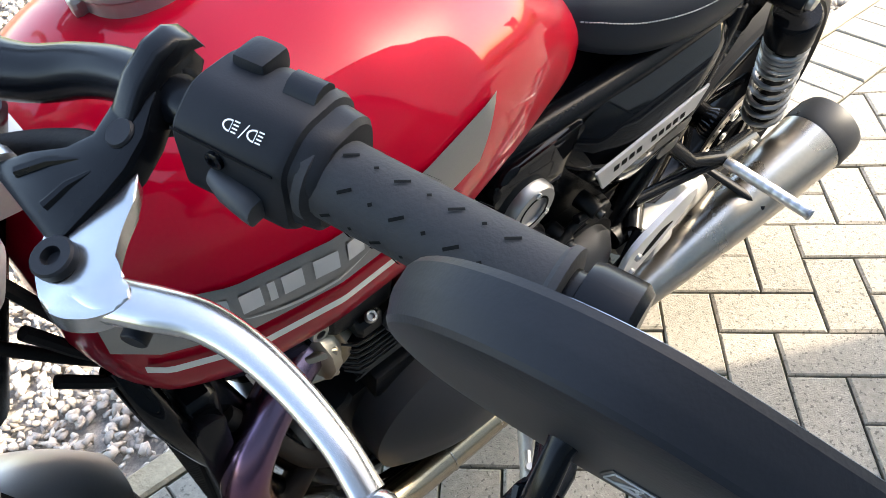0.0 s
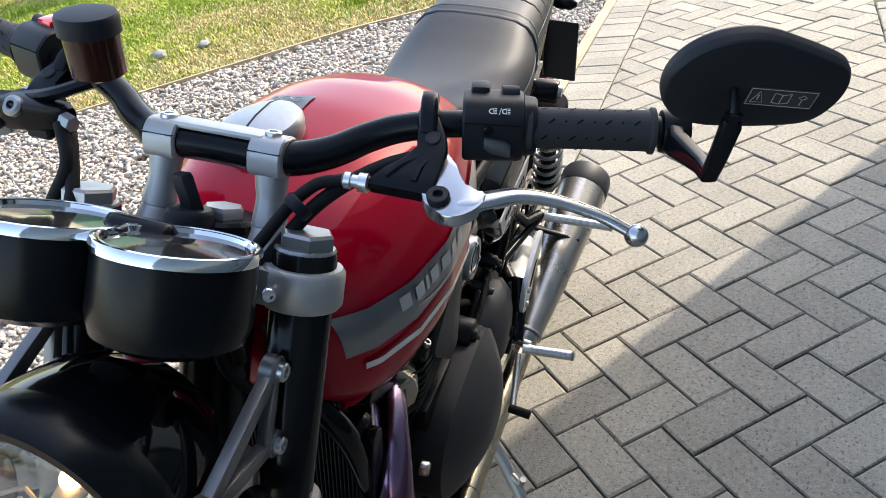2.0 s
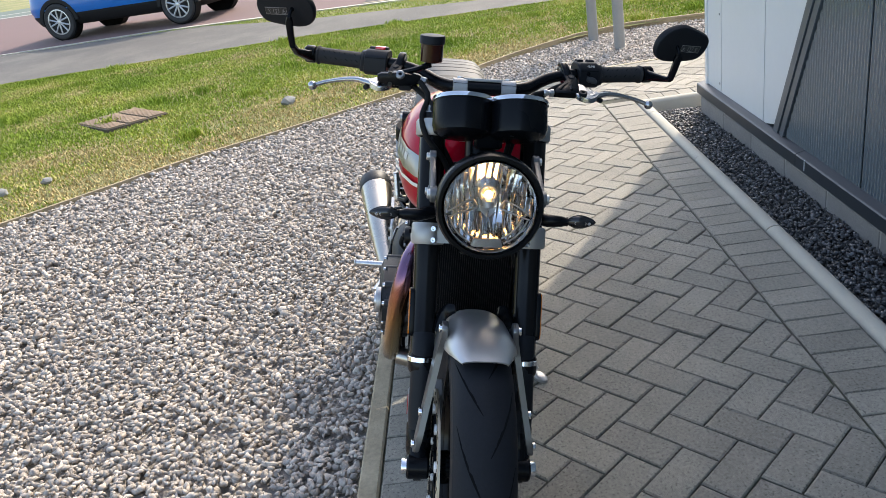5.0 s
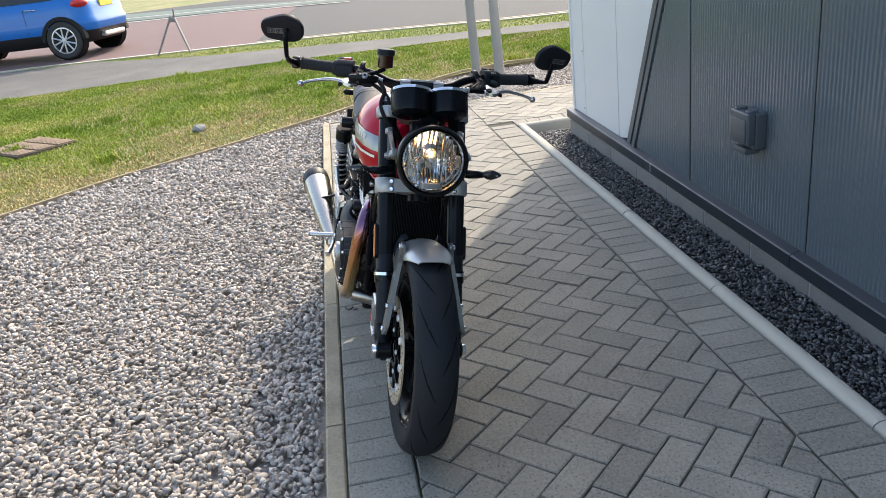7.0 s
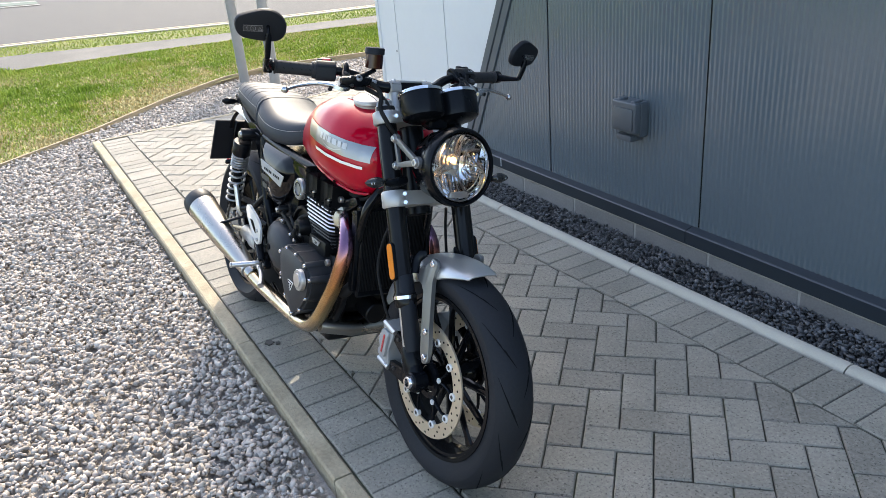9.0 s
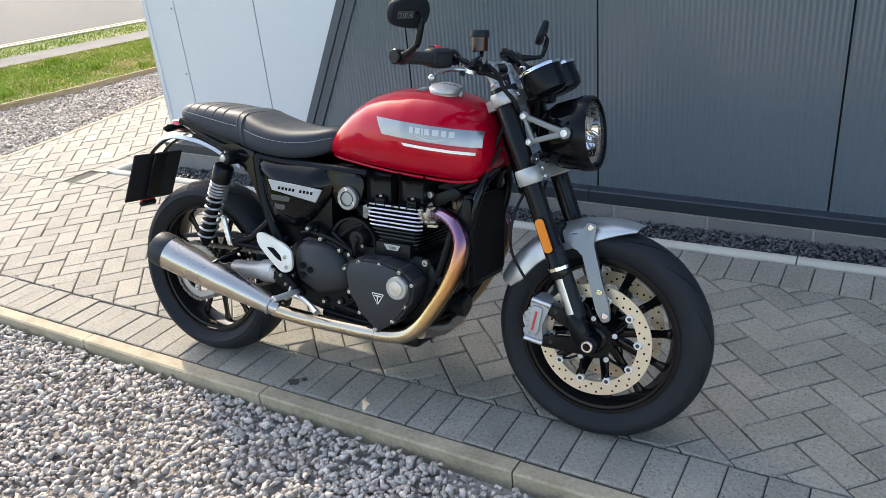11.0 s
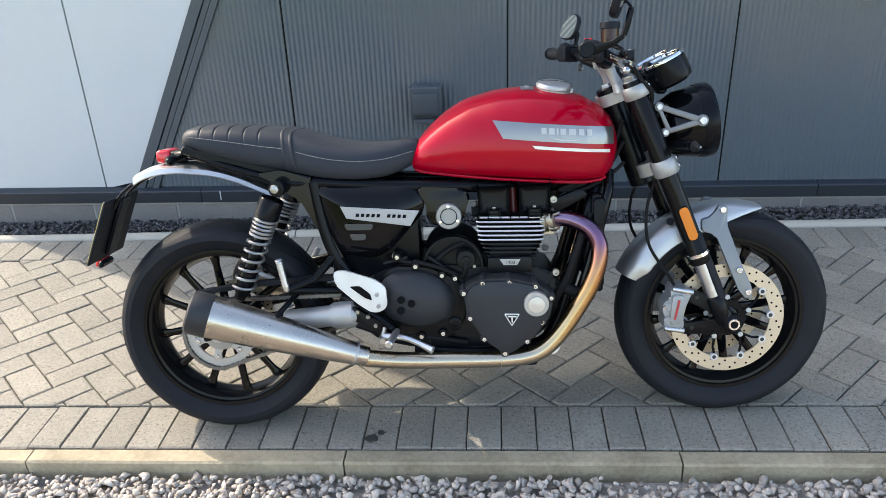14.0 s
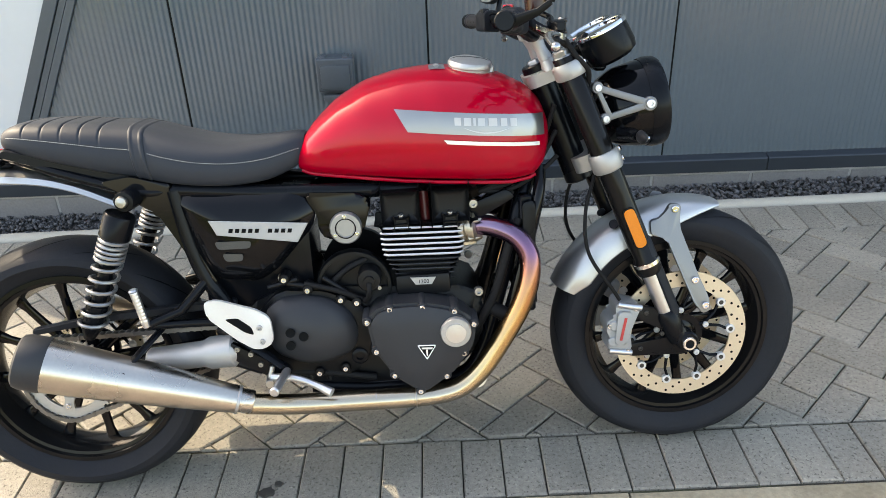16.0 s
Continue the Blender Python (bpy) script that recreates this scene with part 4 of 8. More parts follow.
def wheel(name, cx, cz, R, w, spokes, label):
    root = new(name)
    root.parent = bike
    root.location = (cx, 0, cz)
    tagged(root, label)
    rim = R - 0.082
    ax = (0, 1, 0)
    tyre = part("tyre", lathe(bmesh.new(), tyre_profile(R, w, rim), (0, 0, 0), ax, 96, caps=False), TYRE, root, angle=50)
    # sipes cut across the tread
    prof = tyre_profile(R, w, rim)[4:15]
    def surf(a, s):
        k = (s + 1) / 2 * (len(prof) - 1)
        i = min(int(k), len(prof) - 2); t = k - i
        r, y = prof[i][0] * (1 - t) + prof[i + 1][0] * t, prof[i][1] * (1 - t) + prof[i + 1][1] * t
        return Vector((math.cos(a) * (r + 0.0004), y, math.sin(a) * (r + 0.0004)))
    n = 13
    for j in range(n):
        for side in (-1, 1):
            a0 = 2 * math.pi * (j + (0.5 if side > 0 else 0)) / n
            line = [surf(a0 + 0.34 * t + 0.10 * t * t, side * (0.08 + 0.72 * t)) for t in np.linspace(0, 1, 9)]
            bm = bmesh.new()
            for i in range(8):
                p, q = line[i], line[i + 1]
                d = (q - p).cross(p).normalized() * 0.0026 * math.sin(math.pi * (i + 0.6) / 8.6)
                e = (q - p).cross(q).normalized() * 0.0026 * math.sin(math.pi * (i + 1.4) / 8.8 if i < 7 else 0.1)
                bm.faces.new([bm.verts.new(v) for v in (p - d, p + d, q + e, q - e)])
            part("tread_groove", bm, JOINT_BLACK, root)
    rp = [(rim - 0.004, -w * 0.36), (rim + 0.006, -w * 0.36), (rim + 0.006, -w * 0.325), (rim - 0.014, -w * 0.30), (rim - 0.020, -w * 0.22), (rim - 0.03, 0), (rim - 0.020, w * 0.22),
          (rim - 0.014, w * 0.30), (rim + 0.006, w * 0.325), (rim + 0.006, w * 0.36), (rim - 0.004, w * 0.36), (rim - 0.012, w * 0.2), (rim - 0.012, -w * 0.2)]
    bm = bmesh.new()
    n = 72
    rings = [[(r * math.cos(a), y, r * math.sin(a)) for r, y in rp] for a in (2 * math.pi * k / n for k in range(n))]
    ring_loft(bm, rings, closed=True)
    part("rim", bm, FORK_BLACK, root, "gloss black alloy rim")
    add("hub", lambda b: lathe(b, [(0.018, -0.075), (0.034, -0.07), (0.034, -0.045), (0.026, -0.03), (0.026, 0.03), (0.034, 0.045), (0.034, 0.07), (0.018, 0.075)], (0, 0, 0), ax, 28), GLOSS_BLACK, root)
    for j in range(spokes):
        a = 2 * math.pi * (j + 0.25) / spokes
        def sp(b):
            at = lambda r, y: Vector((r * math.cos(a), y, r * math.sin(a)))
            tube(b, [at(0.026, 0), at(0.07, 0), at(rim - 0.05, 0), at(rim - 0.024, 0)], [0.0105, 0.0072, 0.0058, 0.0085], 8, flat=1.9)
        add("spoke", sp, GLOSS_BLACK, root)
    return root


front_wheel = wheel("front_wheel", FX, FZ, 0.301, 0.122, 12, "black cast front wheel with a road tyre")
rear_wheel = wheel("rear_wheel", RX, RZ, 0.313, 0.166, 12, "black cast rear wheel with a wide road tyre")


def brake_disc(cx, cz, y, s, r0, r1, n, parent_label, mat=DISC_STEEL, holes=40):
    def ann(b):
        lathe(b, [(r0, 0), (r0, 0.0045), (r1, 0.0045), (r1, 0), (r0, 0)], (cx, y - 0.002, cz), (0, 1, 0), 72, caps=False)
    d = add("brake_disc", ann, mat, None, parent_label)
    def hl(b):
        for k in range(holes):
            for i, rr in enumerate((0.22, 0.5, 0.78)):
                if (k + i) % 2:
                    continue
                a = 2 * math.pi * (k + 0.3 * i) / holes
                r = r0 + (r1 - r0) * rr
                disc(b, (cx + r * math.cos(a), y - 0.0026, cz + r * math.sin(a)), (0, 1, 0), 0.0032, 0.0057, 8, 0.02)
    add("drilled_hole", hl, JOINT_BLACK, d)
    arms = n // 2
    out = 1 if y > 0 else -1
    for k in range(n):
        a = 2 * math.pi * k / n + 0.04
        p = Vector((cx + r0 * math.cos(a), y, cz + r0 * math.sin(a)))
        bb = add("bobbin", lambda b: lathe(b, [(0.0060, -0.004), (0.0108, -0.004), (0.0108, 0.0055), (0.0095, 0.0068), (0.0060, 0.0068), (0.0055, 0.0058)], p, (0, out, 0), 16), HEEL, d)
        add("bobbin_centre", lambda b: lathe(b, [(0.0056, 0), (0.0056, 0.0062), (0.0, 0.0062)], p, (0, out, 0), 12), DARK_BOLT, bb)
    for k in range(arms):
        mid = 2 * math.pi * (2 * k + 0.5) / n + 0.04
        at = lambda r, q, h=0.0: Vector((cx + r * math.cos(q), y + out * h, cz + r * math.sin(q)))
        add("carrier_bolt", lambda b: bolt_head(b, at(0.062, mid, 0.004), (0, out, 0), 0.0072, 0.005), HEEL, d)
        for sg in (-0.5, 0.5):
            tip = mid + sg * 2 * math.pi / n
            add("carrier_arm", lambda b: tube(b, [at(0.048, mid + sg * 0.25), at(0.064, mid + sg * 0.12), at(r0 * 0.80, mid + sg * 0.42), at(r0 - 0.008, tip)], [0.0065, 0.0058, 0.0046, 0.0050], 8, flat=0.7), SATIN_BLACK, d)
    add("carrier_ring", lambda b: lathe(b, [(0.036, -0.004), (0.052, -0.004), (0.052, 0.004), (0.036, 0.004), (0.036, -0.004)], (cx, y, cz), (0, 1, 0), 32, caps=False), SATIN_BLACK, d)
    return d


for s in (1, -1):
    brake_disc(FX, FZ, -s * 0.072, s, 0.120, 0.158, 10, "drilled bronze-tinted front brake disc")
brake_disc(RX, RZ, 0.085, -1, 0.082, 0.11, 6, "drilled rear brake disc", STEEL, 30)

# fork
RAKE = 0.392
FORK_D = Vector((RAKE, 0, -1)).normalized()


def fork_at(z, y):
    return Vector((1.157 + RAKE * (0.95 - z), y, z))


for s in (1, -1):
    y = -s * 0.104
    leg = add("fork_leg", lambda b: lathe(b, [(0.024, 0), (0.0265, 0.004), (0.0265, 0.33), (0.0262, 0.49), (0.030, 0.497), (0.030, 0.525), (0.027, 0.532)], fork_at(0.968, y), FORK_D, 32), FORK_BLACK, None,
              "satin black upside-down fork leg")
    add("slider", lambda b: lathe(b, [(0.0205, 0.0), (0.0205, 0.15)], fork_at(0.478, y), FORK_D, 28), ALU, leg, "polished steel fork slider")
    fwd = Vector((1, 0, RAKE)).normalized()
    def slider_guard(b):
        rings = []
        for z, r in ((0.560, 0.012), (0.548, 0.0215), (0.470, 0.0225), (0.400, 0.0235), (0.365, 0.022)):
            c = fork_at(z, y)
            rings.append([c + fwd * (0.010 + r * math.sin(q) * 0.9) + Vector((0, r * math.cos(q) * 1.05, 0)) for q in np.linspace(0.0, math.pi, 13)] + [c + fwd * 0.006 + Vector((0, -r * 0.8, 0)), c + fwd * 0.006 + Vector((0, r * 0.8, 0))])
        ring_loft(b, rings)
    add("slider_guard", slider_guard, PLASTIC, leg, "black plastic guard before the slider")
    def foot(b):
        lathe(b, [(0.022, 0), (0.0265, 0.008), (0.0265, 0.06), (0.02, 0.085)], fork_at(0.378, y), FORK_D, 24)
        tube(b, [fork_at(0.345, y), Vector((FX - 0.016, y, FZ + 0.012)), Vector((FX, y, FZ))], [0.024, 0.024, 0.022], 16)
        lathe(b, [(0.022, -0.024), (0.0255, -0.02), (0.0255, 0.018), (0.022, 0.022)], (FX, y, FZ), (0, 1, 0), 24)
    add("fork_foot", foot, SATIN_BLACK, leg)
    def caliper_arms(b):
        plate(b, rounded([(1.302, 0.398), (1.352, 0.386), (1.395, 0.358), (1.434, 0.330), (1.420, 0.306), (1.376, 0.330), (1.325, 0.356), (1.304, 0.368)], 0.008, 3), -s * 0.096, -s * 0.113, 0.003, 2)
        plate(b, rounded([(1.288, 0.274), (1.300, 0.270), (1.437, 0.266), (1.456, 0.290), (1.432, 0.318), (1.366, 0.308), (1.292, 0.300)], 0.008, 3), -s * 0.096, -s * 0.113, 0.003, 2)
    add("caliper_arm", caliper_arms, SATIN_BLACK, leg)
    for x, z in ((1.334, 0.376), (1.322, 0.288), (1.372, 0.322)):
        add("arm_bolt", lambda b: bolt_head(b, (x, -s * 0.113, z), (0, -s, 0), 0.0055, 0.004), DARK_BOLT, leg)
    add("axle_nut", lambda b: lathe(b, [(0.0165, 0), (0.0165, 0.010), (0.015, 0.012), (0.0105, 0.012), (0.0100, 0.001)], (FX, y - s * 0.022, FZ), (0, -s, 0), 24, caps=False), CHROME, leg)
    def on_leg(p):
        return fork_at(0.587, y - s * 0.0265) + Vector((0.93 * p.x - 0.365 * p.z, p.y, 0.365 * p.x + 0.93 * p.z))
    rf = add("reflector_holder", lambda b: plate(b, rounded([(-0.0145, -0.050), (0.0145, -0.050), (0.0145, 0.050), (-0.0145, 0.050)], 0.013, 5), 0.006 * s, -s * 0.0045, 0.001, 1, to=on_leg), SATIN_BLACK, leg)
    add("amber_reflector", lambda b: plate(b, rounded([(-0.0125, -0.047), (0.0125, -0.047), (0.0125, 0.047), (-0.0125, 0.047)], 0.012, 5), -s * 0.004, -s * 0.0065, 0.001, 1, to=on_leg), AMBER, leg, "long amber reflector")
    cap_ob = add("fork_cap", lambda b: (lathe(b, [(0.0245, -0.004), (0.0255, -0.006), (0.0255, -0.010), (0.024, -0.012)], fork_at(0.957, y), FORK_D, 28),
                               lathe(b, [(0.0225, -0.011), (0.0235, -0.012), (0.0235, -0.022), (0.021, -0.0245), (0.0, -0.0235)], fork_at(0.957, y), FORK_D, 6)), BRACKET, leg, "hexagonal alloy fork cap")
    add("dust_seal", lambda b: lathe(b, [(0.0268, 0.0), (0.0315, 0.003), (0.0315, 0.012), (0.0268, 0.014)], fork_at(0.505, y), FORK_D, 28), CHROME, leg)


def yoke(z, thick, name, r, back):
    """A triple clamp: two rings round the fork legs and a web to the steering stem."""
    def build(b):
        for s in (1, -1):
            lathe(b, [(0.0268, -thick / 2), (r - 0.003, -thick / 2), (r, -thick / 2 + 0.004), (r, thick / 2 - 0.004), (r - 0.003, thick / 2), (0.0268, thick / 2)], fork_at(z, -s * 0.104), FORK_D, 32)
        c = fork_at(z, 0)
        poly = rounded([(-0.03 - back, -0.05), (0.018, -0.085), (0.03, -0.1), (0.03, 0.1), (0.018, 0.085), (-0.03 - back, 0.05)], 0.02, 4)
        e1 = Vector((1, 0, RAKE)).normalized()
        va = [c + e1 * x + Vector((0, yy, 0)) - FORK_D * thick * 0.42 for x, yy in poly]
        vb = [c + e1 * x + Vector((0, yy, 0)) + FORK_D * thick * 0.42 for x, yy in poly]
        ring_loft(b, [va, vb])
    return add(name, build, SILVER, None, "silver painted fork clamp")


top_yoke = yoke(0.938, 0.034, "top_clamp", 0.0345, 0.055)
low_yoke = yoke(0.738, 0.044, "lower_clamp", 0.0345, 0.03)
for s in (1, -1):
    for z, yk in ((0.938, top_yoke), (0.748, low_yoke), (0.727, low_yoke)):
        c = fork_at(z, -s * 0.104) + Vector((0.033, s * 0.012, 0.012))
        add("pinch_bolt", lambda b: bolt_head(b, c, (0.8, -s * 0.5, 0.3), 0.0062, 0.008), CHROME, yk)
add("steering_head", lambda b: rod(b, fork_at(0.965, 0) - Vector((0.045, 0, 0.016)), fork_at(0.70, 0) - Vector((0.05, 0, 0.02)), 0.033, 24), SATIN_BLACK)
add("stem_nut", lambda b: lathe(b, [(0.020, 0), (0.020, 0.012), (0.017, 0.016)], fork_at(0.955, 0) - Vector((0.045, 0, 0.012)), -FORK_D, 6), BRACKET)
ignition = add("ignition_lock", lambda b: lathe(b, [(0.019, 0), (0.021, 0.004), (0.021, 0.024), (0.018, 0.028)], (1.146, -0.012, 0.945), -FORK_D, 24), PLASTIC)
key = add("key", lambda b: box(b, (-0.0125, -0.006, -0.012), (0.0125, 0.006, 0.026), 0.0045, pose(1.130, -0.015, 0.974, 0, -20, 60), 2), PLASTIC, ignition)

# handlebar
BAR = [(1.0955, 0.0, 1.0125), (1.0955, 0.055, 1.0120), (1.086, 0.078, 1.0122), (1.0745, 0.100, 1.0172), (1.0605, 0.122, 1.0262), (1.051, 0.150, 1.0360), (1.0450, 0.190, 1.0440), (1.031, 0.230, 1.0435), (1.021, 0.262, 1.0415), (1.007, 0.318, 1.0435), (0.993, 0.378, 1.046)]
handlebar = add("handlebar", lambda b: tube(b, curve([mirror_y(p, 1) for p in BAR[::-1]] + [mirror_y(p, -1) for p in BAR[1:]], 5), [0.011, 0.011, 0.0115, 0.0130, 0.0150, 0.0150, 0.0150, 0.0130, 0.0115, 0.011, 0.011], 16), SATIN_BLACK, None,
                "satin black tapered handlebar")
for s in (1, -1):
    def riser(b):
        foot, head = Vector((1.132, -s * 0.0565, 0.938)), Vector((1.0965, -s * 0.0505, 1.010))
        lathe(b, [(0.021, 0), (0.0185, 0.008), (0.0152, 0.020), (0.0150, 0.0215), (0.0142, 0.0225), (0.0150, 0.0235), (0.0148, 0.030), (0.0128, 0.044), (0.0126, 0.050), (0.0142, 0.062), (0.0146, 0.080)], foot, head - foot, 24)
        rings = []
        for yy, k in ((-0.0155, 0.90), (-0.0140, 1.0), (0.0140, 1.0), (0.0155, 0.90)):
            sec = rounded([(-0.0185, -0.016), (0.0185, -0.016), (0.0195, 0.006), (0.0110, 0.0175), (-0.0110, 0.0175), (-0.0195, 0.006)], 0.007, 4)
            rings.append([Vector((1.0955 + u * k * 0.96 - v * k * 0.25, -s * 0.0505 + yy, 1.0135 + v * k * 0.96 + u * k * 0.25)) for u, v in sec])
        ring_loft(b, rings)
    r = add("riser", riser, SILVER, None, "silver alloy handlebar riser")
    add("clamp_bolt", lambda b: lathe(b, [(0.0072, 0), (0.0072, 0.004), (0.0062, 0.005), (0.0040, 0.005), (0.0036, 0.002), (0.0, 0.002)], (1.0915, -s * 0.0505, 1.0290), (-0.25, 0, 0.96), 18), ALU, r)
    add("clamp_split", lambda b: tube(b, [(1.0955 + u * 0.96 - 0.006 * 0.25, -s * 0.0505 + v, 1.0195 + u * 0.25) for u, v in ((-0.0192, -0.0146), (0.0196, -0.0146), (0.0196, 0.0146), (-0.0192, 0.0146), (-0.0192, -0.0146))], 0.0007, 5), DARK_BOLT, r)
add("clamp_bridge", lambda b: box(b, (-0.0125, -0.045, 0.004), (0.0125, 0.045, 0.0105), 0.003, pose(1.0925, 0, 1.0205, 0, -15, 0), 2), SILVER)


def along_bar(q, s):
    """A place on the bar at |y| = q and the way along it, outwards."""
    ys = [p[1] for p in BAR]
    f = lambda v: Vector((np.interp(v, ys, [p[0] for p in BAR]), v, np.interp(v, ys, [p[2] for p in BAR])))
    p, d = f(q), (f(min(q + 0.01, 0.375)) - f(q - 0.01)).normalized()
    return mirror_y(p, s), mirror_y(d, s)


for s in (1, -1):
    p0, d = along_bar(0.250, s)
    d = (along_bar(0.360, s)[0] - p0).normalized()
    L = 0.108
    side = "right" if s > 0 else "left"
    up = Vector((0, 0, 1)); up = (up - d * up.dot(d)).normalized(); fw = d.cross(up) * (-s)
    fw = -fw if fw.x < 0 else fw
    grip = add("grip", lambda b: lathe(b, [(0.0165, 0), (0.0205, 0.002), (0.0205, 0.006), (0.0172, 0.008), (0.0168, L * 0.5), (0.0172, L - 0.006), (0.0195, L - 0.004), (0.0195, L - 0.001), (0.0165, L)], p0, d, 28), GRIP, None, "black rubber handgrip")
    for row in range(8):
        a = 2 * math.pi * row / 8
        nrm = up * math.cos(a) + fw * math.sin(a)
        for k in range(8):
            h = 0.016 + (k + 0.5 * (row % 2)) * 0.0115
            if h > L - 0.012:
                continue
            c0 = p0 + d * h + nrm * 0.0176
            t = d * 0.80 - (-up * math.sin(a) + fw * math.cos(a)) * 0.60
            wv = t.cross(nrm).normalized() * 0.0007
            q = t * (0.0031 if k % 2 == 0 else 0.0009)
            add("grip_slit", lambda b: b.faces.new([b.verts.new(c0 + e) for e in (-q - wv, q - wv, q + wv, -q + wv)]), JOINT_BLACK, grip, smooth=False)
    # bar end and mirror
    e0 = p0 + d * L
    add("bar_end", lambda b: lathe(b, [(0.012, -0.002), (0.0125, 0.004), (0.0175, 0.005), (0.0185, 0.009), (0.0185, 0.024), (0.016, 0.027)], e0, d, 26), SATIN_BLACK)
    mc = Vector((1.0595, -s * 0.4135, 1.124)) if s < 0 else Vector((1.053, -0.4135, 1.147))
    lift = mc.z - 1.124
    at = lambda x, y, z: Vector((x, -s * y, z + lift))
    def arm_bars(b):
        elbow = at(1.070, 0.400, 1.050)
        clamp_at = e0 + d * 0.014
        for pts, ws, hs in (([clamp_at + fw * 0.002, clamp_at + fw * 0.022, Vector((1.050, -s * 0.395, 1.047 + lift * 0.5)), elbow], (0.0080, 0.0075, 0.0062, 0.0058), (0.0150, 0.0105, 0.0066, 0.0058)),
                            ([elbow, at(1.077, 0.4025, 1.072), at(1.0835, 0.405, 1.099), at(1.0845, 0.405, 1.103)], (0.0062, 0.0068, 0.0072, 0.0060), (0.0060, 0.0064, 0.0066, 0.0055))):
            rings = []
            for p, wv, hv in zip(pts, ws, hs):
                t = (pts[-1] - pts[0]).normalized()
                side_v = Vector((0, -s, 0)); side_v = (side_v - t * side_v.dot(t)).normalized()
                top_v = t.cross(side_v)
                rings.append([p + side_v * u * wv + top_v * v * hv for u, v in rounded([(-1, -1), (1, -1), (1, 1), (-1, 1)], 0.55, 3)])
            ring_loft(b, rings)
    m = add("mirror_arm", arm_bars, SATIN_BLACK, None, "black bar-end mirror arm")
    add("stem_nut", lambda b: lathe(b, [(0.0058, 0), (0.0062, 0.001), (0.0062, 0.006), (0.005, 0.007)], at(1.0843, 0.405, 1.101), Vector((-0.02, 0, 1)), 6), SATIN_BLACK, m)
    add("mirror_stem", lambda b: tube(b, [at(1.084, 0.405, 1.103), at(1.0835, 0.4045, 1.110), at(1.0765, 0.402, 1.119), at(1.068, 0.400, 1.122)], [0.0046, 0.0034, 0.0032, 0.0050], 12), SATIN_BLACK, m)
    ex, ez = Vector((-0.25, -s * 0.965, 0.04)).normalized(), Vector((0.36, -s * 0.06, 1)).normalized()
    ez = (ez - ex * ez.dot(ex)).normalized()
    n = ex.cross(ez)
    n = n if n.x < 0 else -n
    c = mc
    # an egg-shaped head, blunt inwards and drawn out towards its tip
    outline = [(-0.0630, -0.004), (-0.0606, 0.0125), (-0.0495, 0.0275), (-0.0330, 0.0370), (-0.0150, 0.0405), (0.0020, 0.0388), (0.0230, 0.0318), (0.0430, 0.0240), (0.0550, 0.0178), (0.0615, 0.0095),
               (0.0630, -0.0010), (0.0603, -0.0140), (0.0525, -0.0270), (0.0400, -0.0340), (0.0150, -0.0370), (-0.0092, -0.0374), (-0.0312, -0.0362), (-0.0495, -0.0300), (-0.0594, -0.0185)]
    egg = [(p[0], p[1] * (1.07 if p[1] > 0 else 1.0)) for p in curve([(w, h, 0) for w, h in outline[-2:] + outline + outline[:2]], 4)[8:8 + 4 * len(outline)]]
    def head(b):
        rings = []
        for k, dn in ((0.35, -0.0128), (0.72, -0.0124), (0.90, -0.0114), (0.950, -0.0106), (0.968, -0.0094), (0.996, -0.0048), (1.0, -0.0035), (1.0, 0.0020), (0.985, 0.0038), (0.955, 0.0042)):
            rings.append([c + ex * w * k + ez * h * k + n * dn for w, h in egg])
        ring_loft(b, rings)
    add("mirror_head", head, PLASTIC, m, "black egg-shaped mirror housing", angle=17)
    add("mirror_glass", lambda b: ring_loft(b, [[c + ex * w * k + ez * h * k + n * dn for w, h in egg] for k, dn in ((0.93, 0.0036), (0.93, 0.0046))]), MIRROR, m)
    def on_head(u, v, dn=0.0):
        """A place on the warning sticker, u and v from 0 to 1."""
        p = Vector((-0.0045 + 0.0475 * u - 0.002 * (1 - v), -0.0115 + 0.0161 * v - 0.0047 * u))
        return c + ex * p.x + ez * p.y - n * (0.0131 + dn)
    add("sticker", lambda b: ring_loft(b, [[on_head(u, v, dn) for u, v in ((0, 0), (1, 0), (1, 1), (0, 1))] for dn in (-0.003, 0.0)]), DECAL_BLACK, m, "small black warning sticker with grey signs")
    def sticker_lines(b):
        def line(*pts, w=0.0003):
            tube(b, [on_head(u, v, 0.0002) for u, v in pts], w, 4)
        line((0.02, 0.06), (0.98, 0.06), (0.98, 0.94), (0.02, 0.94), (0.02, 0.06))
        line((0.07, 0.2), (0.25, 0.2), (0.16, 0.8), (0.07, 0.2)); line((0.16, 0.34), (0.16, 0.6), w=0.0005)
        line((0.38, 0.25), (0.50, 0.18), (0.62, 0.25), (0.62, 0.78), (0.50, 0.68), (0.38, 0.78), (0.38, 0.25)); line((0.50, 0.18), (0.50, 0.68))
        line((0.80, 0.2), (0.80, 0.5), (0.74, 0.62), (0.80, 0.75), (0.86, 0.62), (0.80, 0.5))
    add("sticker_print", sticker_lines, DECAL_LINE, m)
    # switch gear
    q0, dd = along_bar(0.205, s)
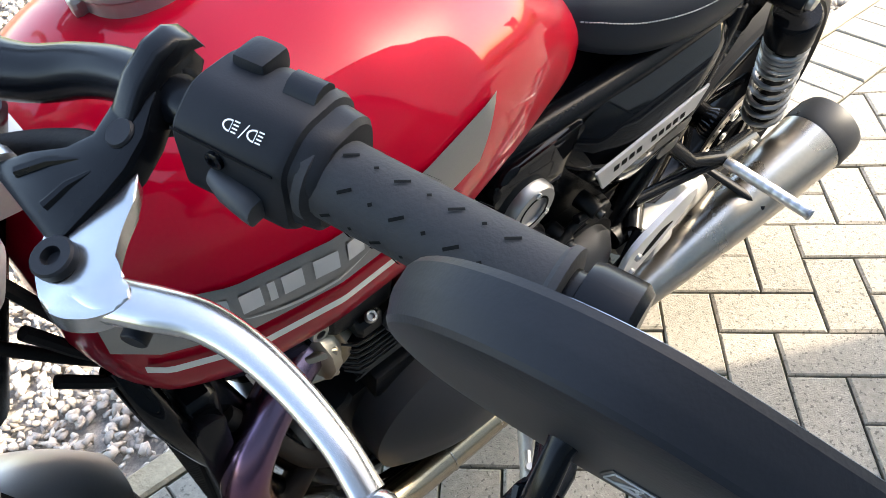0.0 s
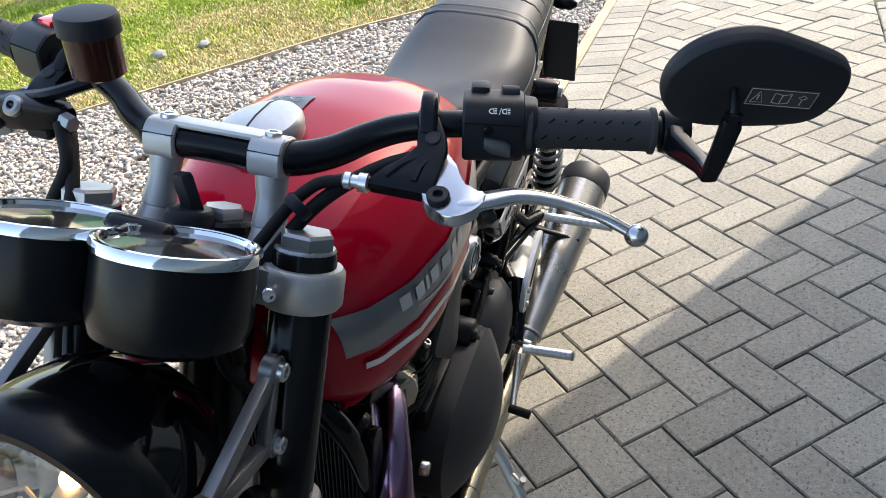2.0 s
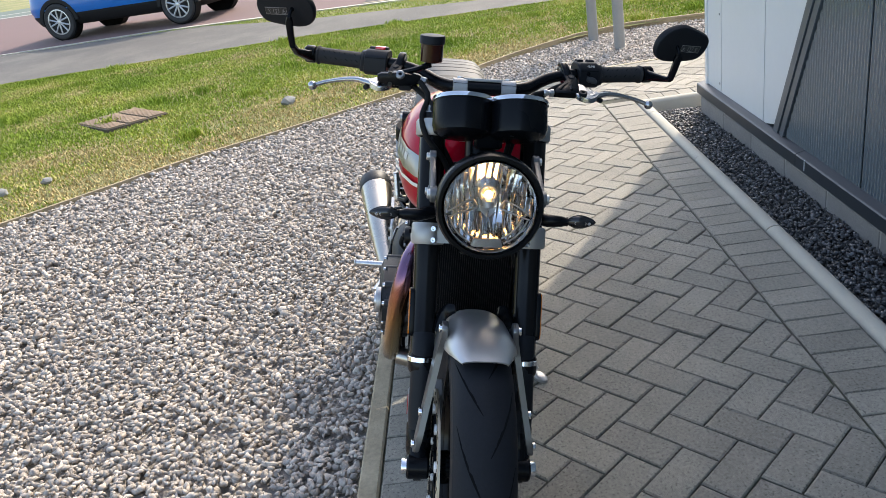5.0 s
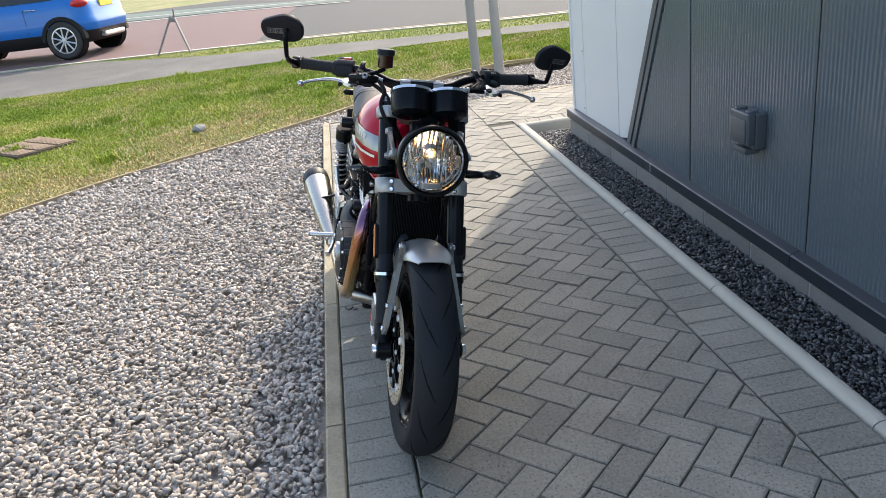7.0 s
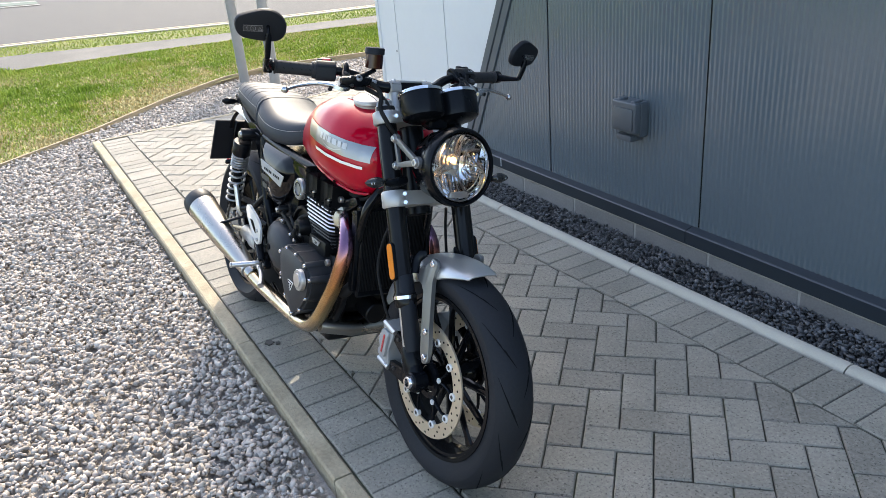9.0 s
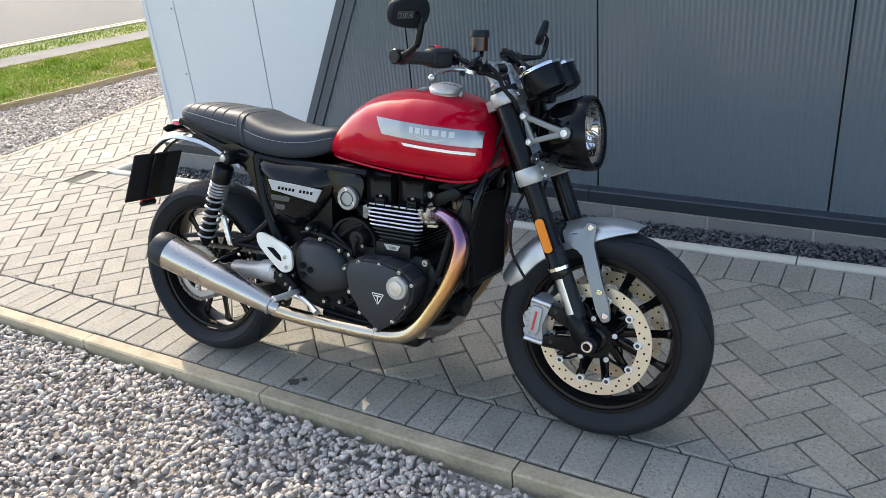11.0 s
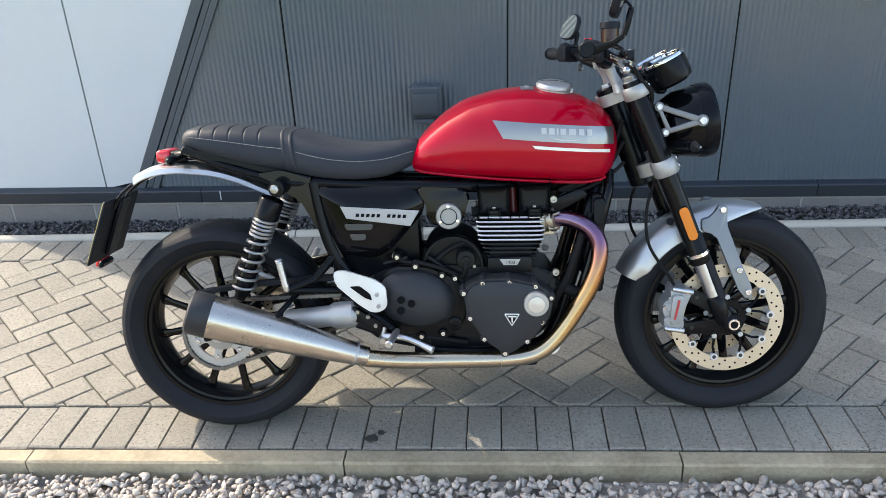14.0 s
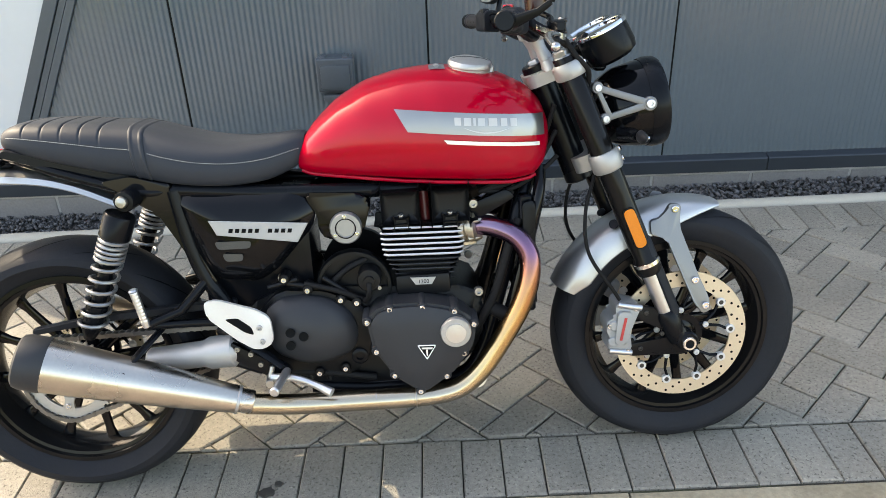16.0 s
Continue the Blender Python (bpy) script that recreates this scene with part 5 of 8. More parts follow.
    def switch(b):
        m4 = Matrix((( *dd, 0), (*fw, 0), (*up, 0), (0, 0, 0, 1))).transposed()
        m4.translation = q0
        sec = rounded([(-0.026, -0.022), (0.014, -0.027), (0.0215, -0.020), (0.0225, 0.0125), (0.007, 0.0255), (-0.017, 0.0255), (-0.026, 0.018)], 0.0065, 4)
        ring_loft(b, [[m4 @ Vector((x, p * k, q * k)) for p, q in sec] for x, k in ((-0.004, 0.93), (-0.002, 1.0), (0.043, 1.0), (0.046, 0.95), (0.047, 0.86), (0.056, 0.82), (0.058, 0.74))])
        box(b, (0.002, -0.025, 0.018), (0.018, -0.008, 0.0305), 0.004, m4, 2)
        tube(b, [m4 @ Vector((0.028, -0.012, 0.022)), m4 @ Vector((0.042, -0.012, 0.022))], 0.008, 12)
    sw = add("switch_housing", switch, PLASTIC, None, "black plastic handlebar switch housing")
    def split_line(b):
        m4 = Matrix(((*dd, 0), (*fw, 0), (*up, 0), (0, 0, 0, 1))).transposed(); m4.translation = q0
        tube(b, [m4 @ Vector(v) for v in ((-0.003, 0.0222, 0.0118), (0.020, 0.0224, 0.0110), (0.043, 0.0222, 0.0100))], 0.0006, 5)
    add("split_line", split_line, JOINT_BLACK, sw)
    m4 = Matrix(((*dd, 0), (*fw, 0), (*up, 0), (0, 0, 0, 1))).transposed(); m4.translation = q0
    if s < 0:
        add("toggle", lambda b: ring_loft(b, [[m4 @ Vector((x, f0 + p, u0 + q)) for p, q in rounded([(-0.006, -h), (0.002, -h), (0.004, h * 0.2), (0.001, h), (-0.006, h)], 0.002, 2)] for x, f0, u0, h in ((0.014, 0.023, -0.005, 0.0050), (0.020, 0.0255, -0.007, 0.0062), (0.032, 0.0275, -0.009, 0.0062), (0.036, 0.0275, -0.011, 0.0052))]), TOGGLE, sw)
        add("screw", lambda b: bolt_head(b, m4 @ Vector((0.017, 0.0221, 0.0055)), fw, 0.0042, 0.0022), SATIN_BLACK, sw)
        def beam(b):
            # the two lamp signs and the stroke between them, on the sloping face
            def f(x, z):
                x, z = 0.026 + (x - 0.026) * 0.72, z * 0.68
                return m4 @ Vector((x, 0.0147 - z * 0.77 + 0.0005, 0.0190 + z * 0.64 + 0.0006))
            for x in (0.0185, 0.0335):
                for k in range(4):
                    z = -0.0034 + 0.0021 * k
                    b.faces.new([b.verts.new(f(x + e, z + h)) for e, h in ((0.0014, 0), (0.0046, 0), (0.0046, 0.0009), (0.0014, 0.0009))])
                ringp = [(x + (0.0048 * math.cos(a) if math.cos(a) < 0 else 0.0006), 0.0037 * math.sin(a)) for a in np.linspace(0, 2 * math.pi, 14, endpoint=False)]
                A = [b.verts.new(f(px, pz)) for px, pz in ringp]
                B = [b.verts.new(f(x - 0.0009 + (px - x + 0.0009) * 0.72, pz * 0.72)) for px, pz in ringp]
                for i in range(14):
                    b.faces.new((A[i], A[(i + 1) % 14], B[(i + 1) % 14], B[i]))
            b.faces.new([b.verts.new(f(x, z)) for x, z in ((0.0250, -0.0045), (0.0257, -0.0045), (0.0287, 0.0045), (0.0280, 0.0045))])
        add("beam_sign", beam, LOGO_WHITE, sw, smooth=False)
    else:
        add("stop_switch", lambda b: box(b, (0.008, -0.022, 0.02), (0.03, -0.004, 0.031), 0.003, m4, 2), RED_LENS, sw, "red engine stop switch")
    # lever and its perch
    at = lambda x, y, z: Vector((x, -s * y, z))
    pivot = at(1.1176, 0.2052, 1.0137)
    def perch(b):
        rings = []
        for p, w, h in ((at(1.0295, 0.1690, 1.0535), 0.0060, 0.0060), (at(1.033, 0.170, 1.0525), 0.0075, 0.0075), (at(1.050, 0.1760, 1.0475), 0.0078, 0.0085), (at(1.056, 0.1785, 1.0450), 0.0100, 0.0085), (at(1.066, 0.1830, 1.0390), 0.0125, 0.0080),
                        (at(1.078, 0.1870, 1.0325), 0.0130, 0.0080), (at(1.088, 0.1840, 1.0265), 0.0165, 0.0080), (at(1.099, 0.1770, 1.0200), 0.0230, 0.0080), (at(1.110, 0.1725, 1.0140), 0.0275, 0.0080), (at(1.114, 0.1715, 1.0115), 0.0265, 0.0065)):
            sec = rounded([(-w, -h), (w, -h), (w, h), (-w, h)], 0.0035, 2)
            rings.append([p + Vector((0.46 * v, -s * u, 0.89 * v)) for u, v in sec])
        ring_loft(b, rings)
        r0, d0 = along_bar(0.175, s)
        lathe(b, [(0.0135, -0.008), (0.0165, -0.006), (0.0165, 0.006), (0.0135, 0.008)], r0, d0, 20)
    pr = add("lever_perch", perch, SATIN_BLACK, None, "black lever bracket")
    for u in (-0.009, 0.006):
        add("perch_rib", lambda b: tube(b, [at(1.090, 0.184 + u * 0.6, 1.0335), at(1.099, 0.177 + u * 1.1, 1.0285), at(1.110, 0.1725 + u * 1.6, 1.0222)], [0.0012, 0.0026, 0.0032], 8), SATIN_BLACK, pr)
    def clamp_cap(b):
        rings = []
        for p, wv, hv in ((at(1.026, 0.1690, 1.055), 0.0042, 0.0030), (at(1.0285, 0.1697, 1.0600), 0.0060, 0.0052), (at(1.036, 0.1715, 1.0630), 0.0070, 0.0062), (at(1.046, 0.1738, 1.0610), 0.0074, 0.0064), (at(1.058, 0.1768, 1.0530), 0.0078, 0.0062), (at(1.068, 0.1800, 1.0420), 0.0080, 0.0054)):
            rings.append([p + Vector((0.55 * v * hv, -s * u * wv, 0.83 * v * hv)) for u, v in rounded([(-1, -1), (1, -1), (1, 1), (-1, 1)], 0.6, 3)])
        ring_loft(b, rings)
    add("clamp_cap", clamp_cap, SATIN_BLACK, pr)
    add("perch_bolt", lambda b: lathe(b, [(0.0066, 0), (0.0066, 0.002), (0.0058, 0.003), (0.0, 0.003)], at(1.0735, 0.186, 1.0425), (0.48, 0, 0.88), 20), PLASTIC, pr)
    def lever_body(b):
        outline = rounded([(1.074, 0.193), (1.080, 0.206), (1.096, 0.216), (1.106, 0.226), (1.104, 0.238), (1.111, 0.242), (1.122, 0.236), (1.130, 0.226), (1.133, 0.216), (1.128, 0.202), (1.122, 0.193), (1.108, 0.188), (1.090, 0.186)], 0.006, 3)
        plate(b, outline, -0.0055, 0.0045, 0.0018, 2, to=lambda p: at(p.x, p.z, 1.0127 - 0.42 * (p.x - 1.1176) + p.y))
    lv = add("lever", lambda b: (tube(b, curve([at(1.1165, 0.220, 1.0115), at(1.112, 0.230, 1.0125), at(1.102, 0.246, 1.0145), at(1.092, 0.262, 1.0155), at(1.0855, 0.282, 1.0140), at(1.082, 0.305, 1.010), at(1.0815, 0.330, 1.0045), at(1.0838, 0.350, 0.9985)], 6),
                                     [0.0085, 0.0102, 0.0100, 0.0088, 0.0078, 0.0071, 0.0067, 0.0070], 16, flat=0.66),
                                 lever_body(b)), POLISHED, None, "polished alloy brake lever" if s > 0 else "polished alloy clutch lever")
    add("lever_ball", lambda b: bmesh.ops.create_uvsphere(b, u_segments=18, v_segments=12, radius=0.0094, matrix=Matrix.Translation(at(1.0854, 0.3575, 0.996))), POLISHED, lv)
    add("pivot_bolt", lambda b: lathe(b, [(0.0092, 0), (0.0092, 0.004), (0.0082, 0.005), (0.0042, 0.005), (0.0036, 0.001), (0.0, 0.001)], pivot + Vector((0.001, 0, 0.0035)), (0.30, 0, 0.95), 20), PLASTIC, lv)
    add("lever_stop", lambda b: rod(b, at(1.103, 0.240, 1.006), at(1.114, 0.247, 1.004), 0.0055), PLASTIC, lv)
    if s < 0:
        add("cable_adjuster", lambda b: lathe(b, [(0.006, 0), (0.008, 0.001), (0.008, 0.008), (0.0055, 0.009), (0.0055, 0.014), (0.0072, 0.015), (0.0072, 0.020), (0.005, 0.022)], (1.1127, 0.1450, 1.0145), (0.10, -1, 0.02), 14), ALU, pr)
        add("clutch_cable", lambda b: tube(b, curve([(1.1145, 0.124, 1.0148), (1.122, 0.10, 1.008), (1.150, 0.078, 0.985), (1.198, 0.050, 0.93), (1.19, 0.04, 0.84), (1.10, 0.06, 0.72), (0.95, 0.10, 0.6)], 8), 0.0052, 10), RUBBER)
        add("switch_cable", lambda b: tube(b, curve([(1.075, 0.19, 1.03), (1.085, 0.15, 1.018), (1.118, 0.112, 1.000), (1.152, 0.086, 0.972), (1.195, 0.055, 0.92), (1.18, 0.045, 0.85)], 8), 0.0062, 10), RUBBER)
        add("cable_tie", lambda b: lathe(b, [(0.012, 0), (0.013, 0.002), (0.013, 0.008), (0.012, 0.010)], (1.134, 0.0955, 0.9985), (0.62, -0.52, -0.55), 12), PLASTIC)

reservoir = add("brake_reservoir", lambda b: lathe(b, [(0.020, 0), (0.023, 0.002), (0.0235, 0.038)], (1.092, -0.113, 1.060), (0, 0, 1), 28), DARK_AMBER, None, "brown translucent brake fluid reservoir")
add("cap", lambda b: lathe(b, [(0.0235, 0), (0.0262, 0.001), (0.0262, 0.014), (0.0245, 0.017), (0.018, 0.018)], (1.092, -0.113, 1.097), (0, 0, 1), 28), PLASTIC, reservoir, "black ribbed cap")
add("reservoir_bracket", lambda b: tube(b, curve([(1.108, -0.195, 1.032), (1.115, -0.15, 1.045), (1.10, -0.115, 1.056)], 5), 0.006, 8), SATIN_BLACK)
def cylinder_body(b):
    rings = []
    for y, w, h in ((-0.222, 0.007, 0.007), (-0.214, 0.012, 0.011), (-0.195, 0.014, 0.012), (-0.188, 0.016, 0.014), (-0.165, 0.015, 0.013), (-0.150, 0.012, 0.011), (-0.138, 0.011, 0.010), (-0.132, 0.007, 0.007)):
        rings.append([(1.121 + (y + 0.205) * -0.05 + u, y, 1.028 + v) for u, v in rounded([(-w, -h), (w, -h), (w, h), (-w, h)], 0.005, 2)])
    ring_loft(b, rings)
mcyl = add("master_cylinder", cylinder_body, SATIN_BLACK, None, "black brake master cylinder")
add("cylinder_cap", lambda b: lathe(b, [(0.0095, 0.0), (0.0095, 0.004), (0.007, 0.006), (0.004, 0.006), (0.0035, 0.003)], (1.131, -0.176, 1.036), (0.75, 0, 0.66), 20), BRACKET, mcyl)
add("banjo_bolt", lambda b: rod(b, (1.124, -0.134, 1.028), (1.127, -0.122, 1.026), 0.0075, 6), BRACKET, mcyl)
for z in (1.040, 1.018):
    add("clamp_bolt", lambda b: bolt_head(b, (1.134, -0.196, z), (1, 0, 0), 0.0045, 0.005), DARK_BOLT, mcyl)
add("brake_switch", lambda b: box(b, (1.105, -0.178, 1.004), (1.127, -0.152, 1.017), 0.003), PLASTIC, mcyl)
add("brake_hose", lambda b: tube(b, curve([(1.128, -0.135, 1.026), (1.15, -0.118, 1.0), (1.172, -0.128, 0.965), (1.20, -0.118, 0.93), (1.205, -0.07, 0.86), (1.22, -0.06, 0.72)], 8), 0.0058, 10), RUBBER)
add("switch_cable", lambda b: tube(b, curve([(1.07, -0.19, 1.03), (1.11, -0.145, 1.01), (1.158, -0.11, 0.985), (1.185, -0.10, 0.94), (1.17, -0.06, 0.86)], 8), 0.0062, 10), RUBBER)

# gauges
for s in (1, -1):
    c = Vector((1.240, -s * 0.0535, 1.016))
    ax = Vector((0.44, 0, -0.898))
    g = add("gauge", lambda b: lathe(b, [(0.050, 0.002), (0.0565, 0.006), (0.0575, 0.050), (0.054, 0.064), (0.040, 0.072), (0.015, 0.074)], c, ax, 48), SATIN_BLACK, None, "round black gauge with a chrome rim")
    add("bezel", lambda b: lathe(b, [(0.0505, 0.001), (0.0515, -0.0025), (0.0530, -0.0028), (0.0540, -0.0010), (0.0552, -0.0034), (0.0575, -0.003), (0.0588, 0.000), (0.0588, 0.005)], c, ax, 48, caps=False), CHROME, g)
    add("dial", lambda b: lathe(b, [(0.0, 0.003), (0.051, 0.003)], c, ax, 40, caps=False), GLOSS_BLACK, g)
    add("lens", lambda b: lathe(b, [(0.0, -0.0010), (0.0535, 0.001)], c, ax, 40, caps=False), SMOKED, g)
add("gauge_bridge", lambda b: box(b, (-0.026, -0.03, -0.062), (0.030, 0.03, -0.016), 0.01, pose(1.240, 0, 1.016, 0, 26, 0), 3), SATIN_BLACK)
add("gauge_bracket", lambda b: (box(b, (1.235, -0.028, 0.925), (1.262, 0.028, 0.965), 0.006), tube(b, [(1.22, 0, 0.93), (1.19, 0, 0.935)], 0.014, 10)), SATIN_BLACK)

# headlight
HC, HA = Vector((1.372, 0, 0.849)), Vector((0.992, 0, 0.11)).normalized()
lamp = add("headlight", lambda b: lathe(b, [(0.0965, 0.000), (0.0985, -0.006), (0.0985, -0.012), (0.096, -0.04), (0.088, -0.085), (0.070, -0.118), (0.04, -0.136), (0.0, -0.14)], HC, HA, 56, caps=False), GLOSS_BLACK, None, "round headlight in a gloss black shell")
add("rim", lambda b: lathe(b, [(0.0885, 0.004), (0.0905, 0.014), (0.097, 0.014), (0.1005, 0.008), (0.102, -0.012), (0.0985, -0.026)], HC, HA, 56, caps=False), SATIN_BLACK, lamp, "satin black headlight rim")
add("reflector", lambda b: lathe(b, [(0.089, 0.004), (0.083, -0.014), (0.068, -0.036), (0.045, -0.052), (0.022, -0.058), (0.0, -0.059)], HC, HA, 48, caps=False), CHROME, lamp, "chrome headlight reflector")
add("bezel_ring", lambda b: lathe(b, [(0.0885, 0.003), (0.0855, 0.010), (0.0835, 0.006), (0.083, -0.002)], HC, HA, 72, caps=False), CHROME, lamp)
E1 = Vector((0, 1, 0)); E2 = HA.cross(E1) * -1
E2 = E2 if E2.z > 0 else -E2
def hl(y, z, x):
    return HC + HA * float(x) + E1 * float(y) + E2 * float(z)
def bowl(y, z):
    r = min(1.0, math.hypot(y, z) / 0.088)
    return -0.056 + 0.056 * r ** 2.2
for i in range(-6, 7):
    def flute(b):
        """One upright mirror facet of the bowl."""
        y0, y1 = i * 0.0125 - 0.0061, i * 0.0125 + 0.0061
        top = math.sqrt(max(0.0, 0.083 ** 2 - max(abs(y0), abs(y1)) ** 2))
        if top < 0.012:
            return
        tilt = 0.0007 * math.sin(i * 2.3)
        spans = [(-top, -0.022), (0.026, top)] if abs(i) < 2 and top > 0.03 else [(-top, -0.5 * top), (-0.5 * top, 0.35 * top), (0.35 * top, top)]
        for j, (z0, z1) in enumerate(spans):
            rows = []
            for z in np.linspace(z0, z1, 9):
                lean = 0.0012 * math.sin(3.1 * j + i) * (z - z0) / (z1 - z0)
                rows.append([b.verts.new(hl(y, z, bowl(y, z) + 0.0025 + lean + tilt * q + 0.0008 * (1 - q * q))) for y, q in ((y0, -1), ((2 * y0 + y1) / 3, -0.33), ((y0 + 2 * y1) / 3, 0.33), (y1, 1))])
            for r0, r1 in zip(rows, rows[1:]):
                for k in range(3):
                    b.faces.new((r0[k], r0[k + 1], r1[k + 1], r1[k]))
    add("reflector_facet", flute, CHROME, lamp)
add("bulb", lambda b: bmesh.ops.create_uvsphere(b, u_segments=16, v_segments=10, radius=0.0085, matrix=Matrix.Translation(hl(0.0, 0.016, -0.030))), BULB, lamp, "lit warm bulb")
add("bulb_ring", lambda b: lathe(b, [(0.0150, -0.012), (0.0178, -0.006), (0.0170, 0.001), (0.0140, 0.001), (0.0128, -0.006), (0.0150, -0.012)], hl(0.0, 0.016, -0.036), HA, 28, caps=False), ALU, lamp, "alloy ring round the bulb")
add("bulb_shield", lambda b: tube(b, [hl(0.0, 0.006, -0.030), hl(0.0, 0.001, -0.018), hl(0, -0.006, -0.016)], [0.0125, 0.0115, 0.0095], 16, flat=0.6), DULL_ALU, lamp, "dull alloy bulb shield")
def triangle(b):
    for sg in (-1, 1):
        ring_loft(b, [[hl(sg * y, z, x - d2) for y, z, x in ((0.001, -0.006, -0.012), (0.017, -0.004, -0.024), (0.014, -0.014, -0.026), (0.001, -0.026, -0.018))] for d2 in (0, 0.002)])
add("lamp_badge", triangle, DULL_ALU, lamp, "dark triangular badge piece")
for sg in (-1, 1):
    for pts in ([(0.030, 0.010, -0.016), (0.052, 0.002, -0.006), (0.076, -0.012, 0.0)], [(0.022, -0.006, -0.014), (0.050, -0.014, -0.006), (0.076, -0.022, 0.0)], [(0.030, 0.010, -0.016), (0.022, -0.002, -0.016), (0.022, -0.006, -0.014)]):
        add("light_guide", lambda b: tube(b, curve([hl(sg * y, z, x) for y, z, x in pts], 5), 0.0017, 8), SILVER, lamp)
    for k in range(5):
        t = 0.15 + 0.17 * k
        add("light_cell", lambda b: box(b, (-0.003, -0.0022, -0.0028), (0.003, 0.0022, 0.0028), 0.0008, Matrix.Translation(hl(sg * (0.026 + 0.05 * t), 0.002 - 0.019 * t, -0.013 + 0.013 * t))), SILVER, lamp)
    pts = [hl(sg * 0.071 * math.cos(radians(a)), 0.071 * math.sin(radians(a)), -0.001) for a in np.linspace(-24, -66, 9)]
    for r0 in (0.0765, 0.0655):
        add("light_guide", lambda b: tube(b, [hl(sg * r0 * math.cos(radians(a)), r0 * math.sin(radians(a)), -0.001) for a in np.linspace(-18, -66, 10)], 0.0016, 8), SILVER, lamp, "frosted daytime light strip")
add("light_guide", lambda b: ring_loft(b, [[hl(y * k, z, x) for y, z in rounded([(-0.026, -0.062), (0.026, -0.062), (0.030, -0.077), (-0.030, -0.077)], 0.003, 2)] for k, x in ((1.0, -0.006), (1.0, 0.002), (0.9, 0.004))]), SILVER, lamp)
glass = add("lens", lambda b: lathe(b, [(0.0885, 0.008), (0.080, 0.0125), (0.06, 0.0165), (0.03, 0.019), (0.0, 0.0198)], HC, HA, 48, caps=False), GLASS, lamp, "clear domed lens")
glass.visible_shadow = False
LAMP_EAR = material("satin_alloy_bracket", (0.17, 0.172, 0.177), 0.42, metal=0.7, vary=0.08)
for s in (1, -1):
    def ear(b):
        for (p, q, w0, w1) in (((1.222, 0.896), (1.336, 0.856), 0.0070, 0.0085), ((1.239, 0.829), (1.336, 0.856), 0.0065, 0.0085), ((1.226, 0.884), (1.246, 0.840), 0.0050, 0.0060)):
            d = Vector((q[0] - p[0], 0, q[1] - p[1])).normalized(); n = Vector((-d.z, 0, d.x))
            ends = [Vector((p[0], 0, p[1])) - d * 0.006, Vector((q[0], 0, q[1])) + d * 0.006]
            quad = [ends[0] + n * w0, ends[1] + n * w1, ends[1] - n * w1, ends[0] - n * w0]
            plate(b, rounded([(v.x, v.z) for v in quad], 0.0045, 3), -s * 0.098, -s * 0.109, 0.0025, 2)
        for x, z, r in ((1.222, 0.896, 0.0125), (1.239, 0.829, 0.0120), (1.336, 0.856, 0.0155)):
            lathe(b, [(r - 0.001, 0), (r, 0.001), (r, 0.0115), (r - 0.0015, 0.013)], (x, -s * 0.097, z), (0, -s, 0), 22)
    br = add("headlight_bracket", ear, LAMP_EAR, None, "silver alloy headlight bracket")
    for x, z, r in ((1.222, 0.896, 0.0080), (1.239, 0.829, 0.0078), (1.336, 0.856, 0.0100)):
        add("bracket_bolt", lambda b: bolt_head(b, (x, -s * 0.110, z), (0, -s, 0), r, 0.006), ALU, br)
    # front indicator
    st = Vector((1.292, -s * 0.13, 0.797))
    ind = add("front_indicator", lambda b: tube(b, [st + Vector((-0.02, s * 0.03, 0)), st, st + Vector((0, -s * 0.026, 0)), st + Vector((0.0, -s * 0.034, 0)), st + Vector((0.0, -s * 0.038, 0))],
                                               [0.013, 0.013, 0.011, 0.0085, 0.0095], 16), SATIN_BLACK, None, "slim black indicator with a clear lens")
    def leaf(b, front, grow):
        rings = []
        for q in np.linspace(0.0, 1.0, 11):
            h = (0.0040 + 0.0105 * math.sin(math.pi * q ** 0.85)) * (1.0 if q < 0.97 else 0.5) * grow
            c0 = st + Vector((0.002, -s * (0.036 + 0.058 * q), 0.0015))
            rings.append([c0 + Vector((front * 0.80 * h * math.cos(a), 0, h * math.sin(a))) for a in np.linspace(-math.pi / 2, math.pi / 2, 9)] + [c0 + Vector((-front * 0.10 * h * math.cos(a), 0, h * math.sin(a))) for a in np.linspace(math.pi / 2, -math.pi / 2, 9)[1:-1]])
        ring_loft(b, rings)
    add("lamp_shell", lambda b: leaf(b, -1, 1.0), PLASTIC, ind)
    add("lens", lambda b: leaf(b, 1, 0.93), SMOKED, ind, "smoked clear lens")
    for k in range(4):
        q = 0.30 + 0.15 * k
        add("small_lamp", lambda b: disc(b, st + Vector((0.0085, -s * (0.036 + 0.058 * q), 0.0015)), (1, 0, 0), 0.0034, 0.0030, 10), CHROME, ind)

# front mudguard
def arc_guard(b, cx, cz, r, a0, a1, half, thick, n=36, drop=0.066):
    """A guard round the tyre, rounded across; its sides run out to a point at the front."""
    rings = []
    for k in range(n + 1):
        t = k / n
        a = a0 + (a1 - a0) * t
        wide = 1.0 if t < 0.80 else 1.0 - 0.38 * ((t - 0.80) / 0.20) ** 2
        wide *= min(1.0, 0.86 + 1.4 * t)
        deep = drop * (1.0 if t < 0.66 else 1.0 - 0.88 * ((t - 0.66) / 0.34) ** 1.2) * min(1.0, 0.7 + 3.0 * t)
        prof = [(half * wide * math.sin(q), -deep * (1 - math.cos(q)) ** 1.25) for q in np.linspace(-math.pi / 2, math.pi / 2, 15)]
        loop = prof + [(y * 0.965, z - thick) for y, z in prof[::-1]]
        rings.append([(cx + (r + z) * math.cos(a), y, cz + (r + z) * math.sin(a)) for y, z in loop])
    ring_loft(b, rings)
